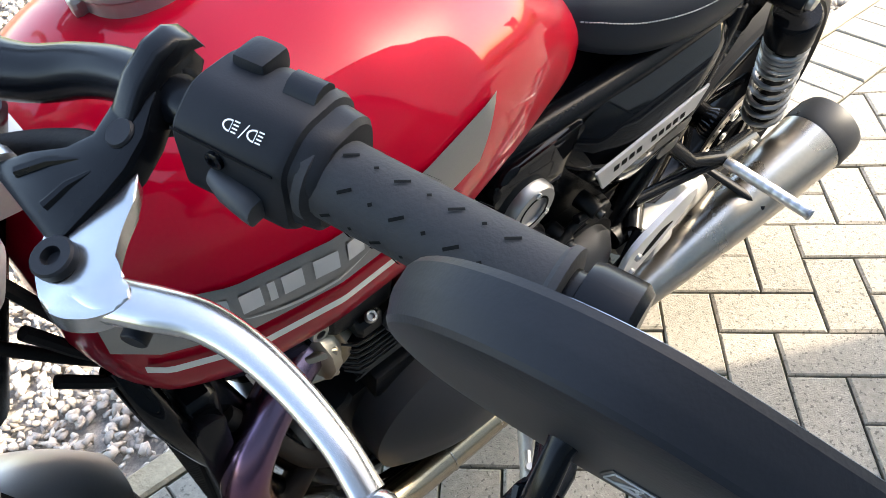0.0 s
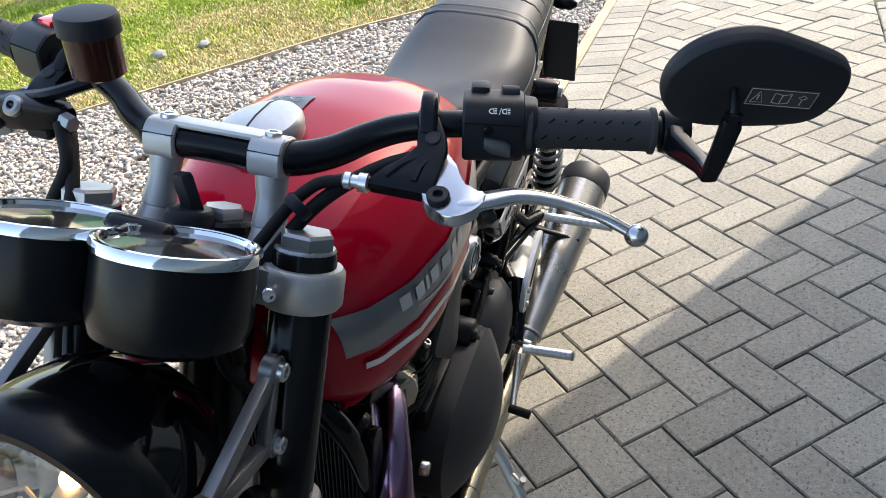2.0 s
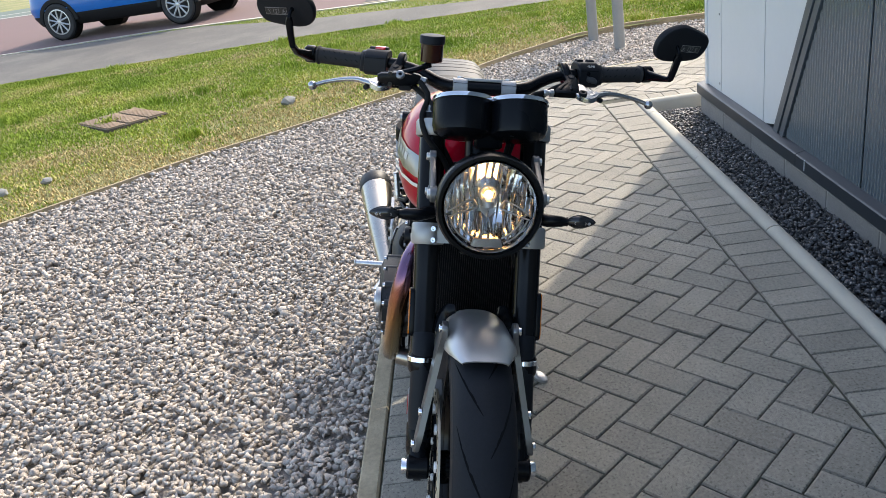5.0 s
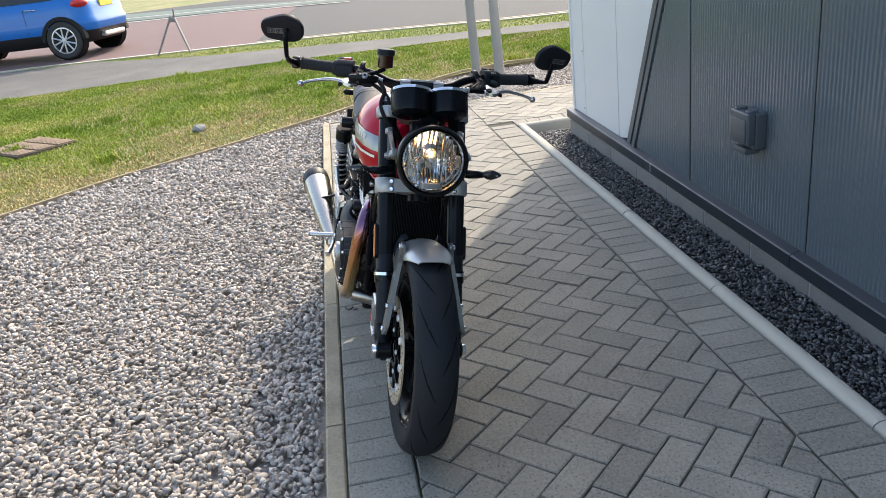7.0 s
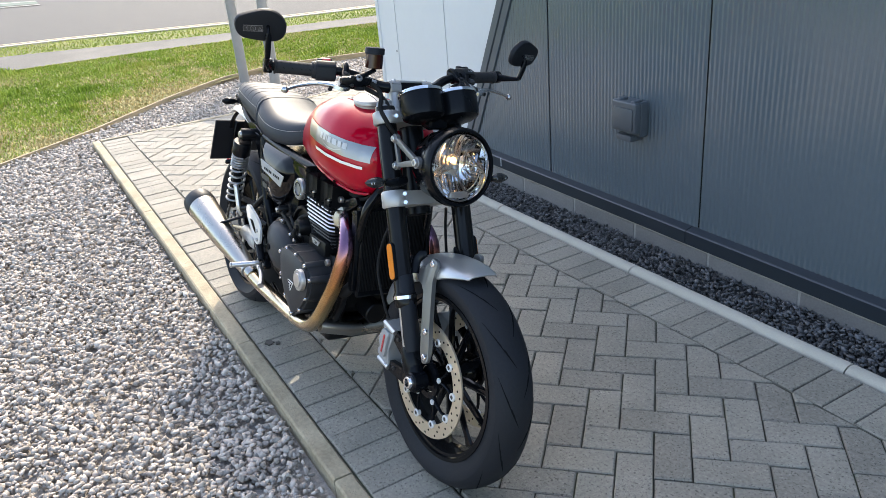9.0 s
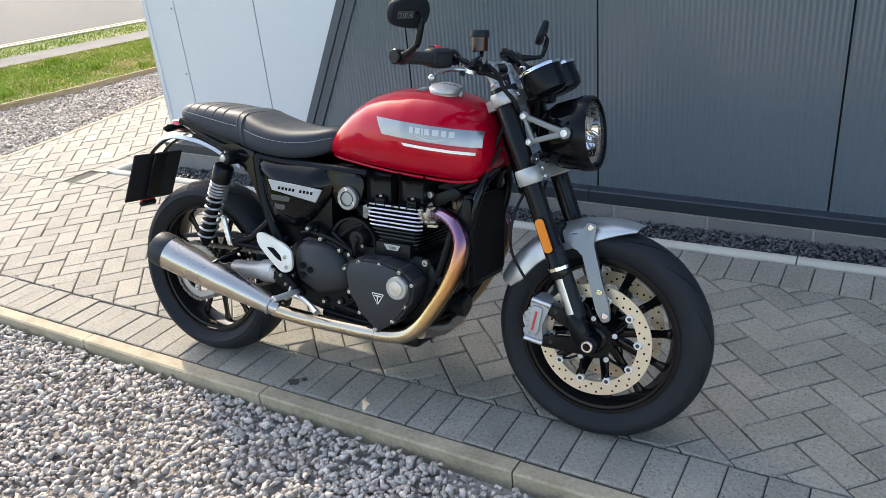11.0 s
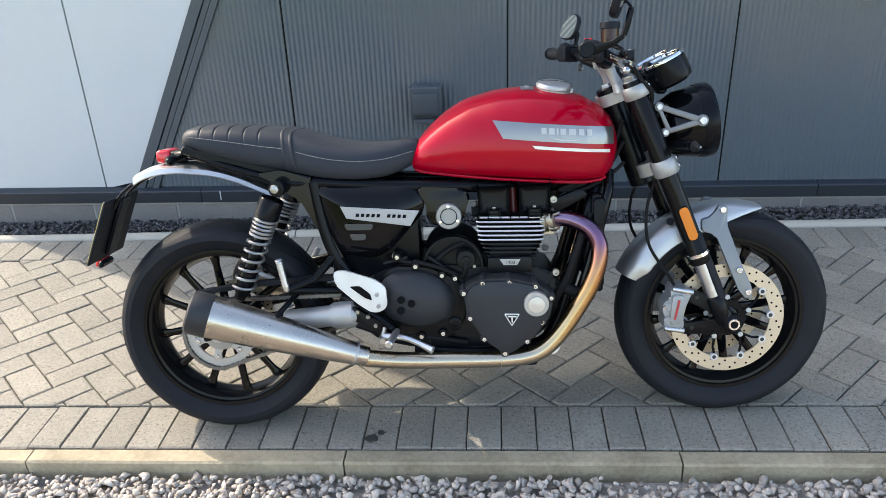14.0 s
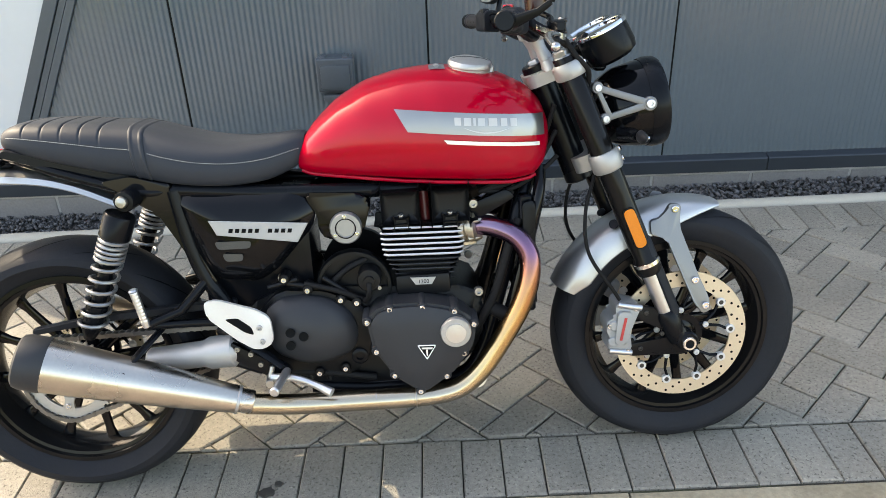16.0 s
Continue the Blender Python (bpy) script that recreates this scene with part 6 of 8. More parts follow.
CALIPER = material("silver_caliper_paint", (0.29, 0.3, 0.305), 0.42, metal=0.35, vary=0.05)
GUARD_GREY = material("satin_grey_metallic", (0.46, 0.46, 0.46), 0.36, metal=0.8, vary=0.06, grain=500, grain_amount=0.05)
STRUT_GREY = material("satin_dark_metallic", (0.18, 0.182, 0.186), 0.36, metal=0.8, vary=0.06, grain=500, grain_amount=0.05)
guard = add("front_mudguard", lambda b: arc_guard(b, FX, FZ, 0.325, radians(156), radians(73), 0.069, 0.003), GUARD_GREY, None, "satin silver front mudguard")
for s in (1, -1):
    def strut(b):
        top = rounded([(1.396, 0.624), (1.424, 0.619), (1.420, 0.592), (1.420, 0.565), (1.456, 0.462), (1.480, 0.405), (1.485, 0.374), (1.464, 0.366), (1.445, 0.395), (1.388, 0.543), (1.352, 0.552), (1.351, 0.587), (1.382, 0.592)], 0.009, 3)
        plate(b, top, -s * 0.062, -s * 0.074, 0.003, 2, to=lambda p: Vector((p.x, p.y - s * max(0.0, 0.60 - p.z) * 0.20 if p.z < 0.60 else p.y, p.z)))
    stt = add("mudguard_strut", strut, STRUT_GREY, None, "satin silver mudguard strut")
    for x, z, y in ((1.408, 0.610, 0.074), (1.449, 0.446, 0.105), (1.471, 0.387, 0.117)):
        add("strut_bolt", lambda b: bolt_head(b, (x, -s * y, z), (0, -s, 0), 0.0085, 0.006), CHROME, stt)
    add("guard_tab", lambda b: tube(b, curve([(1.330, -s * 0.078, 0.560), (1.318, -s * 0.068, 0.590), (1.322, -s * 0.056, 0.606), (1.326, -s * 0.044, 0.611)], 5), [0.011, 0.012, 0.013, 0.009], 10, flat=0.3), SATIN_BLACK, guard)
    add("guard_bolt", lambda b: disc(b, (1.272, -s * 0.057, 0.578), (-0.3, -s * 0.8, 0.5), 0.011, 0.006, 16), PLASTIC, guard)
    # caliper
    def cal(b):
        poly = rounded([(1.262, 0.402), (1.272, 0.410), (1.318, 0.398), (1.318, 0.386), (1.308, 0.362), (1.296, 0.330), (1.300, 0.290), (1.294, 0.278), (1.250, 0.284), (1.242, 0.296), (1.250, 0.316), (1.240, 0.340), (1.242, 0.362), (1.262, 0.374)], 0.006, 3)
        plate(b, poly, -s * 0.052, -s * 0.118, 0.006, 3)
        plate(b, rounded([(1.266, 0.388), (1.300, 0.384), (1.286, 0.304), (1.258, 0.304)], 0.010, 4), -s * 0.112, -s * 0.1265, 0.005, 3)
    ca = add("brake_caliper", cal, CALIPER, None, "silver four-piston brake caliper")
    for p, q in (((1.266, -s * 0.117, 0.403), (1.322, -s * 0.117, 0.391)), ((1.246, -s * 0.117, 0.290), (1.300, -s * 0.117, 0.281))):
        add("caliper_pin", lambda b: rod(b, p, q, 0.0075), ALU, ca)
    for x, z in ((1.258, 0.352), (1.256, 0.312)):
        add("piston_cap", lambda b: lathe(b, [(0.0125, 0.0), (0.0125, 0.004), (0.010, 0.006), (0.0, 0.006)], (x, -s * 0.117, z), (0, -s, 0), 20), CALIPER, ca)
    for x, z in ((1.308, 0.390), (1.247, 0.352), (1.290, 0.286)):
        add("caliper_bolt", lambda b: bolt_head(b, (x, -s * 0.117, z), (0, -s, 0), 0.0055, 0.006), BOLT2, ca)
    add("brand_bar", lambda b: box(b, (-0.0030, -0.001, -0.028), (0.0030, 0.001, 0.028), 0.0, pose(1.2775, -s * 0.1272, 0.345, 0, 12, 0)), RED_MARK, ca, "plain red bar where a brand stands")
    add("brake_line", lambda b: tube(b, curve([(1.222, -s * 0.075, 0.70), (1.196, -s * 0.10, 0.62), (1.20, -s * 0.115, 0.53), (1.255, -s * 0.115, 0.44), (1.272, -s * 0.110, 0.412)], 8), 0.0042, 8), RUBBER)

# tank
TK_X = [0.566, 0.590, 0.62, 0.66, 0.72, 0.80, 0.88, 0.96, 1.03, 1.08, 1.108, 1.122]
TK_T = [0.800, 0.838, 0.868, 0.902, 0.936, 0.956, 0.962, 0.955, 0.934, 0.906, 0.876, 0.838]
TK_B = [0.752, 0.742, 0.738, 0.734, 0.728, 0.720, 0.714, 0.708, 0.703, 0.708, 0.735, 0.775]
TK_W = [0.066, 0.086, 0.100, 0.114, 0.135, 0.156, 0.170, 0.171, 0.158, 0.134, 0.107, 0.068]


def tank_at(x):
    i = lambda v: float(np.interp(x, TK_X, v))
    return i(TK_T), i(TK_B), i(TK_W)


def tank_y(x, z):
    """Half the tank's width at that length and height."""
    t, b, w = tank_at(x)
    m = b + (t - b) * 0.42
    if z >= m:
        k = min(1.0, (z - m) / (t - m))
        return w * (1 - k ** 2.6) ** (1 / 2.4)
    k = min(1.0, (m - z) / (m - b))
    return w * (1 - 0.30 * k ** 3.2)


def tank(b):
    rings = []
    xs = np.concatenate([[0.5665], np.linspace(0.572, 0.66, 8), np.linspace(0.675, 1.04, 22), np.linspace(1.05, 1.1215, 10)])
    for x in xs:
        t, bt, w = tank_at(x)
        m = bt + (t - bt) * 0.42
        ring = []
        for k in np.linspace(0, 1, 13):          # right side from crown to the middle
            z = m + (t - m) * math.cos(k * math.pi / 2)
            ring.append((x, -tank_y(x, z), z))
        for k in np.linspace(0.15, 1, 7):
            z = m - (m - bt) * k
            ring.append((x, -tank_y(x, z), z))
        left = [(p[0], -p[1], p[2]) for p in ring[1:][::-1]]
        rings.append(ring + left)
    ring_loft(b, rings)
    for _ in range(2):
        bmesh.ops.smooth_vert(b, verts=b.verts, factor=0.35, use_axis_x=True, use_axis_y=True, use_axis_z=True)


fuel_tank = add("fuel_tank", tank, RED_PAINT, None, "deep red fuel tank with a grey band", angle=60)
add("tank_seam", lambda b: [tube(b, [(x, -s * (tank_y(x, tank_at(x)[1] + 0.004) - 0.001), tank_at(x)[1] + 0.004) for x in np.linspace(0.574, 1.085, 40)], 0.0042, 8) for s in (1, -1)], RED_PAINT, fuel_tank)


def decal(b, s, x0, x1, lo, hi, off=0.0008, nx=36, nz=6):
    """A patch laid on the tank's flank between two lines; x0 may change with height."""
    grid = []
    for k in range(nz + 1):
        row = []
        for i in range(nx + 1):
            t, q = i / nx, k / nz
            xa = x0(q) if callable(x0) else x0
            xb = x1(q) if callable(x1) else x1
            x = xa + (xb - xa) * t
            z = lo(x) + (hi(x) - lo(x)) * q
            row.append(b.verts.new((x, -s * (tank_y(x, z) + off), z)))
        grid.append(row)
    for k in range(nz):
        for i in range(nx):
            b.faces.new((grid[k][i], grid[k][i + 1], grid[k + 1][i + 1], grid[k + 1][i]))


for s in (1, -1):
    B_LO = lambda x: 0.836 - (x - 0.80) * 0.100
    B_HI = lambda x: 0.881 - (x - 0.80) * 0.100
    add("tank_band", lambda b: decal(b, s, lambda q: 0.812 - 0.026 * q, 1.105, B_LO, B_HI, 0.0022), GREY_BAND, fuel_tank, "silver-grey band along the tank")
    add("tank_line", lambda b: decal(b, s, lambda q: 0.893 - 0.008 * q, 1.092, lambda x: 0.8075 - (x - 0.885) * 0.105, lambda x: 0.8155 - (x - 0.885) * 0.105, 0.0050, 40, 2), PALE_LINE, fuel_tank, "pale coach line")
    zc = lambda x: 0.8520 - (x - 0.909) * 0.085
    x_lo, x_hi = (0.906, 1.044) if s > 0 else (0.914, 1.052)
    widths = (0.9, 1.0, 0.35, 1.0, 1.25, 0.95, 1.0)
    unit = (x_hi - x_lo) / sum(widths)
    at_x = x_lo
    for k, wd in enumerate(widths if s > 0 else widths[::-1]):
        xa, xb = at_x + unit * wd * 0.16, at_x + unit * wd * 0.84
        at_x += unit * wd
        add("logo_bar", lambda b: decal(b, s, xa, xb, lambda x: zc(x) - 0.0080, lambda x: zc(x) + 0.0080, 0.0034, 3, 3), LOGO_PALE, fuel_tank, "plain pale bar where the maker's name stands")
    mid_x = (x_lo + x_hi) / 2
    add("logo_curve", lambda b: decal(b, s, mid_x - 0.05, mid_x + 0.05, lambda x: zc(x) - 0.0115 - 0.012 * (1 - ((x - mid_x) / 0.05) ** 2), lambda x: zc(x) - 0.0115 - 0.009 * (1 - ((x - mid_x) / 0.05) ** 2), 0.0034, 14, 1), LOGO_PALE, fuel_tank)
cap = add("filler_cap", lambda b: lathe(b, [(0.046, -0.012), (0.046, 0.006), (0.048, 0.008), (0.048, 0.014), (0.045, 0.019), (0.030, 0.024), (0.0, 0.026)], (0.955, -0.042, 0.948), (0.12, -0.18, 1), 40), DULL_ALU, None, "brushed alloy fuel filler cap")
add("cap_groove", lambda b: tube(b, [Vector((0.955, -0.042, 0.948)) + Vector((0.12, -0.18, 1)).normalized() * h + Vector((e, 0.0, -0.12 * e)) for e, h in ((-0.046, 0.0175), (-0.03, 0.0242), (0.0, 0.0262), (0.03, 0.0242), (0.046, 0.0175))], 0.0012, 6), DARK_BOLT, cap)
add("cap_latch", lambda b: box(b, (-0.006, -0.006, -0.010), (0.006, 0.006, 0.007), 0.003, pose(1.003, -0.042, 0.946, 0, 10, 0)), DULL_ALU, cap)
def on_tank(x, y, lift):
    """A place on the tank's crown."""
    t, bt, w = tank_at(x)
    m = bt + (t - bt) * 0.42
    return Vector((x, y, m + (t - m) * max(0.0, 1 - (abs(y) / w) ** 2.4) ** (1 / 2.6) + lift))
def sticker(b):
    g = [[b.verts.new(on_tank(0.866 + 0.034 * i / 4, -0.022 - 0.052 * k / 4, 0.0004)) for k in range(5)] for i in range(5)]
    for i in range(4):
        for k in range(4):
            b.faces.new((g[i][k], g[i + 1][k], g[i + 1][k + 1], g[i][k + 1]))
add("sticker", sticker, TANK_DECAL, fuel_tank, "grey warning sticker on the tank")
for y, r in ((-0.036, 0.006), (-0.051, 0.006), (-0.064, 0.004)):
    add("sticker_print", lambda b: tube(b, [on_tank(0.883 + r * math.cos(a), y + r * math.sin(a), 0.0016) for a in np.linspace(0, 2 * math.pi, 13)], 0.0005, 4), DECAL_LINE, fuel_tank)

# seat
ST_X = [-0.060, -0.050, -0.02, 0.03, 0.10, 0.17, 0.22, 0.255, 0.30, 0.36, 0.43, 0.50, 0.555, 0.582]
ST_T = [0.868, 0.882, 0.892, 0.893, 0.889, 0.881, 0.876, 0.868, 0.853, 0.836, 0.826, 0.827, 0.832, 0.828]
ST_B = [0.850, 0.842, 0.833, 0.818, 0.798, 0.780, 0.770, 0.762, 0.752, 0.743, 0.738, 0.742, 0.760, 0.776]
ST_W = [0.060, 0.080, 0.096, 0.106, 0.111, 0.113, 0.114, 0.120, 0.128, 0.130, 0.122, 0.102, 0.078, 0.062]


SEAT_LINES = [curve([(x, v, 0) for x, v in zip(ST_X, row)], 8) for row in (ST_T, ST_B, ST_W)]


def seat_at(x):
    """The seat's top, bottom and half width at that length."""
    return tuple(float(np.interp(x, [p.x for p in line], [p.y for p in line])) for line in SEAT_LINES)


def seat_ring(x, bump=0.0):
    t, bt, w = seat_at(x)
    t += bump
    prof = [(0.0, 1.0), (0.35, 0.995), (0.62, 0.965), (0.80, 0.89), (0.91, 0.76), (0.97, 0.60), (1.0, 0.40), (0.99, 0.20), (0.94, 0.04), (0.88, 0.0)]
    right = [(x, -w * k, bt + (t - bt) * h) for k, h in prof]
    return right + [(p[0], -p[1], p[2]) for p in right[::-1][:-1]]


def seat(b):
    xs = np.concatenate([np.linspace(-0.06, -0.03, 6), np.linspace(-0.022, 0.218, 121), np.linspace(0.226, 0.582, 44)])
    rings = []
    for x in xs:
        rib = 0.0
        if -0.025 < x < 0.175:
            rib = -0.0038 * max(0, math.cos(2 * math.pi * x / 0.040)) ** 30
        rings.append(seat_ring(x, rib))
    ring_loft(b, rings)


st = add("seat", seat, LEATHER, None, "black vinyl seat with a ribbed rear half", angle=50)
def strap(b):
    rings = []
    for x in np.linspace(0.225, 0.258, 18):
        r = seat_ring(x)
        c = Vector((x, 0, 0.81))
        k = 1.035 if (0.227 < x < 0.234 or 0.249 < x < 0.256) else (1.022 if 0.226 < x < 0.257 else 1.0)
        rings.append([(p[0] + (0.81 - p[2]) * 0.12, p[1] * k, 0.81 + (p[2] - 0.81) * (k + 0.02)) for p in r])
    ring_loft(b, rings)
add("seat_strap", strap, LEATHER, st, "black strap over the seat", angle=50)
for s in (1, -1):
    for x0, x1 in ((-0.035, 0.222), (0.262, 0.572)):
        def seam(b):
            for x in np.arange(x0, x1, 0.0042):
                ends = []
                for e in (x, x + 0.0026):
                    t, bt, w = seat_at(e)
                    ends.append((e, -s * (w * 0.985 + 0.0006), bt + (t - bt) * 0.56))
                tube(b, ends, 0.00085, 5)
        add("stitching", seam, STITCH, st, "pale stitched seam")
def cowl(b):
    poly = rounded([(-0.05, 0.846), (0.25, 0.765), (0.44, 0.745), (0.44, 0.728), (0.24, 0.738), (0.10, 0.775), (-0.06, 0.825)], 0.01, 3)
    plate(b, poly, -0.095, 0.095, 0.004, 1)
add("seat_pan", cowl, SATIN_BLACK)

# tail
def tailguard(b):
    rings = []
    path = curve([(-0.215, 0, 0.765), (-0.17, 0, 0.783), (-0.10, 0, 0.792), (0.0, 0, 0.783), (0.08, 0, 0.76), (0.16, 0, 0.722), (0.20, 0, 0.70)], 5)
    for i, p in enumerate(path):
        t = i / (len(path) - 1)
        w = 0.055 + 0.03 * min(1, t * 2.2)
        dp = 0.025 - 0.011 * t
        prof = [(-w, -dp), (-w * 0.95, -dp * 0.36), (-w * 0.6, -0.001), (0, 0.002), (w * 0.6, -0.001), (w * 0.95, -dp * 0.36), (w, -dp)]
        rings.append([(p.x, y, p.z + z) for y, z in prof] + [(p.x, y * 0.96, p.z + z - 0.003) for y, z in prof[::-1]])
    ring_loft(b, rings)
add("rear_mudguard", tailguard, GUARD_GREY, None, "brushed alloy rear mudguard")
add("tail_tray", lambda b: (tube(b, curve([(0.20, -0.085, 0.722), (0.10, -0.09, 0.775), (-0.02, -0.075, 0.818), (-0.06, -0.04, 0.83)], 6), 0.009, 8), tube(b, curve([(0.20, 0.085, 0.722), (0.10, 0.09, 0.775), (-0.02, 0.075, 0.818), (-0.06, 0.04, 0.83)], 6), 0.009, 8),
                            box(b, (-0.1, -0.045, 0.80), (0.0, 0.045, 0.826), 0.008)), SATIN_BLACK)
tl = add("tail_light", lambda b: box(b, (-0.110, -0.042, 0.796), (-0.060, 0.042, 0.826), 0.012, None, 3), PLASTIC, None, "slim red tail light")
add("lens", lambda b: box(b, (-0.146, -0.044, 0.794), (-0.104, 0.044, 0.831), 0.012, None, 3), RED_LENS, tl, "red lens")
for s in (1, -1):
    st0 = Vector((-0.075, -s * 0.05, 0.810))
    ri = add("rear_indicator", lambda b: tube(b, [st0, st0 + Vector((0, -s * 0.03, 0)), st0 + Vector((0.0, -s * 0.034, 0)), st0 + Vector((0, -s * 0.048, 0)), st0 + Vector((0, -s * 0.078, 0)), st0 + Vector((0, -s * 0.09, 0))],
                                            [0.008, 0.008, 0.007, 0.0125, 0.0135, 0.005], 14), SATIN_BLACK, None, "slim black rear indicator")
    add("lens", lambda b: tube(b, [st0 + Vector((-0.006, -s * 0.046, 0)), st0 + Vector((-0.007, -s * 0.06, 0)), st0 + Vector((-0.006, -s * 0.08, 0))], [0.006, 0.0095, 0.005], 10), SMOKED, ri)
add("plate_arm", lambda b: (tube(b, curve([(-0.13, -0.03, 0.775), (-0.20, -0.03, 0.752), (-0.262, -0.03, 0.712), (-0.29, -0.03, 0.67)], 5), 0.009, 8, flat=0.6), tube(b, curve([(-0.13, 0.03, 0.775), (-0.20, 0.03, 0.752), (-0.262, 0.03, 0.712), (-0.29, 0.03, 0.67)], 5), 0.009, 8, flat=0.6)), SATIN_BLACK)
def backing(b):
    m = pose(-0.318, 0.012, 0.612, 0, 22.5, 0)
    box(b, (-0.004, -0.112, -0.097), (0.004, 0.112, 0.097), 0.003, m)
pl = add("number_plate", backing, PLASTIC, None, "black back of the number plate")
add("plate_face", lambda b: box(b, (-0.0062, -0.106, -0.091), (-0.0042, 0.106, 0.091), 0.0, pose(-0.318, 0.012, 0.612, 0, 22.5, 0)), material("pale_yellow_plate", (0.75, 0.58, 0.08), 0.45), pl)
add("plate_bracket", lambda b: (box(b, (0.004, -0.03, -0.08), (0.016, 0.03, 0.10), 0.004, pose(-0.318, 0.012, 0.612, 0, 22.5, 0)), box(b, (0.0, -0.045, -0.12), (0.016, 0.03, -0.098), 0.006, pose(-0.318, 0.012, 0.612, 0, 22.5, 0))), SATIN_BLACK, pl)
add("reflector", lambda b: box(b, (-0.01, -0.035, -0.122), (0.0, 0.035, -0.100), 0.003, pose(-0.318, 0.012, 0.612, 0, 22.5, 0)), RED_LENS, pl)

# frame
def tubes(b, r, *lines):
    for l in lines:
        for s in (1, -1):
            tube(b, curve([mirror_y(p, s) for p in l], 6), r, 12)
add("frame", lambda b: (tubes(b, 0.0175, [(1.075, -0.035, 0.80), (1.0, -0.06, 0.72), (0.9, -0.075, 0.70), (0.70, -0.085, 0.705), (0.50, -0.095, 0.715), (0.30, -0.10, 0.735)],
                              [(1.10, -0.025, 0.74), (1.055, -0.075, 0.66), (1.025, -0.095, 0.56), (0.985, -0.10, 0.42), (0.945, -0.10, 0.30), (0.88, -0.10, 0.245), (0.70, -0.10, 0.235), (0.55, -0.10, 0.25)],
                              [(0.30, -0.105, 0.735), (0.318, -0.107, 0.62), (0.345, -0.107, 0.53), (0.40, -0.105, 0.43), (0.43, -0.10, 0.36)]),
                        tubes(b, 0.011, [(0.30, -0.105, 0.735), (0.24, -0.11, 0.735), (0.16, -0.10, 0.755), (0.05, -0.09, 0.79), (-0.04, -0.07, 0.82)]),
                        rod(b, (1.10, -0.02, 0.76), (0.98, -0.02, 0.70), 0.03)), SATIN_BLACK, None, "black tubular steel frame")
for s in (1, -1):
    add("frame_gusset", lambda b: plate(b, rounded([(0.150, 0.764), (0.215, 0.772), (0.300, 0.752), (0.292, 0.722), (0.335, 0.600), (0.372, 0.520), (0.350, 0.514), (0.298, 0.620), (0.262, 0.690), (0.235, 0.704), (0.195, 0.738)], 0.010, 3), -s * 0.098, -s * 0.118, 0.005, 2), GLOSS_BLACK)
    # swingarm
    sa = add("swingarm", lambda b: tube(b, [(0.43, -s * 0.115, 0.39), (0.25, -s * 0.118, 0.37), (0.08, -s * 0.115, 0.335), (-0.04, -s * 0.112, 0.305)], [0.028, 0.024, 0.021, 0.018], 14, flat=0.62), SATIN_BLACK, None, "black tubular swingarm")
    add("axle_adjuster", lambda b: (lathe(b, [(0.015, 0), (0.0165, 0.002), (0.0165, 0.012), (0.011, 0.013), (0.009, 0.022)], (RX, -s * 0.122, RZ), (0, -s, 0), 6 if s > 0 else 20)), DULL_ALU, sa)
    # rear suspension unit
    top, bot = Vector((0.208, -s * 0.150, 0.728)), Vector((0.070, -s * 0.142, 0.405))
    dv = (bot - top).normalized(); ln = (bot - top).length
    sh = add("shock_absorber", lambda b: (lathe(b, [(0.030, 0.030), (0.033, 0.034), (0.033, 0.082), (0.026, 0.090)], top, dv, 28), lathe(b, [(0.017, 0.085), (0.017, 0.24), (0.023, 0.245), (0.023, 0.30), (0.012, 0.33)], top, dv, 20)), SATIN_BLACK, None, "black rear shock with a silver spring")
    def spring(b):
        u = dv.cross(Vector((0, 1, 0))).normalized(); v = dv.cross(u)
        pts, turns = [], 10.5
        for k in range(int(turns * 14) + 1):
            q = k / (turns * 14)
            h = 0.088 + (ln - 0.088 - 0.055) * (q / 0.45 * 0.25 if q < 0.45 else 0.25 + (q - 0.45) / 0.55 * 0.75)
            a = 2 * math.pi * turns * q
            pts.append(top + dv * h + (u * math.cos(a) + v * math.sin(a)) * 0.0285)
        tube(b, pts, 0.0043, 8)
    add("spring", spring, BRACKET, sh, "silver coil spring")
    add("shock_bolt", lambda b: lathe(b, [(0.0125, -0.004), (0.0130, 0.004), (0.0105, 0.009), (0.0, 0.0105)], top + Vector((0, -s * 0.010, 0)), (0, -s, 0), 20), BOLT, sh)
    add("shock_mount", lambda b: lathe(b, [(0.0225, 0.0), (0.0225, 0.050), (0.0205, 0.054), (0.0135, 0.0545), (0.0130, 0.050)], top + Vector((0.006, s * 0.042, 0)), (-0.05, -s, 0), 24), SATIN_BLACK, sh)

# rear sprocket and chain, on the right
def sprocket(b):
    n = 42
    pts = []
    for k in range(n):
        a = 2 * math.pi * k / n
        for da, r in ((-0.045, 0.096), (-0.02, 0.1015), (0.02, 0.1015), (0.045, 0.096)):
            pts.append((RX + r * math.cos(a + da), RZ + r * math.sin(a + da)))
    inner = [(RX + 0.074 * math.cos(2 * math.pi * k / len(pts)), RZ + 0.074 * math.sin(2 * math.pi * k / len(pts))) for k in range(len(pts))]
    ra = [[(x, y, z) for x, z in q] for q, y in ((inner, -0.094), (pts, -0.094), (pts, -0.1), (inner, -0.1))]
    ring_loft(b, ra, closed=True)
spk = add("sprocket", sprocket, DULL_ALU, None, "alloy rear sprocket")
add("sprocket_hub", lambda b: lathe(b, [(0.02, -0.006), (0.046, -0.006), (0.046, 0.006), (0.02, 0.006)], (RX, -0.097, RZ), (0, 1, 0), 28), BRACKET, spk)
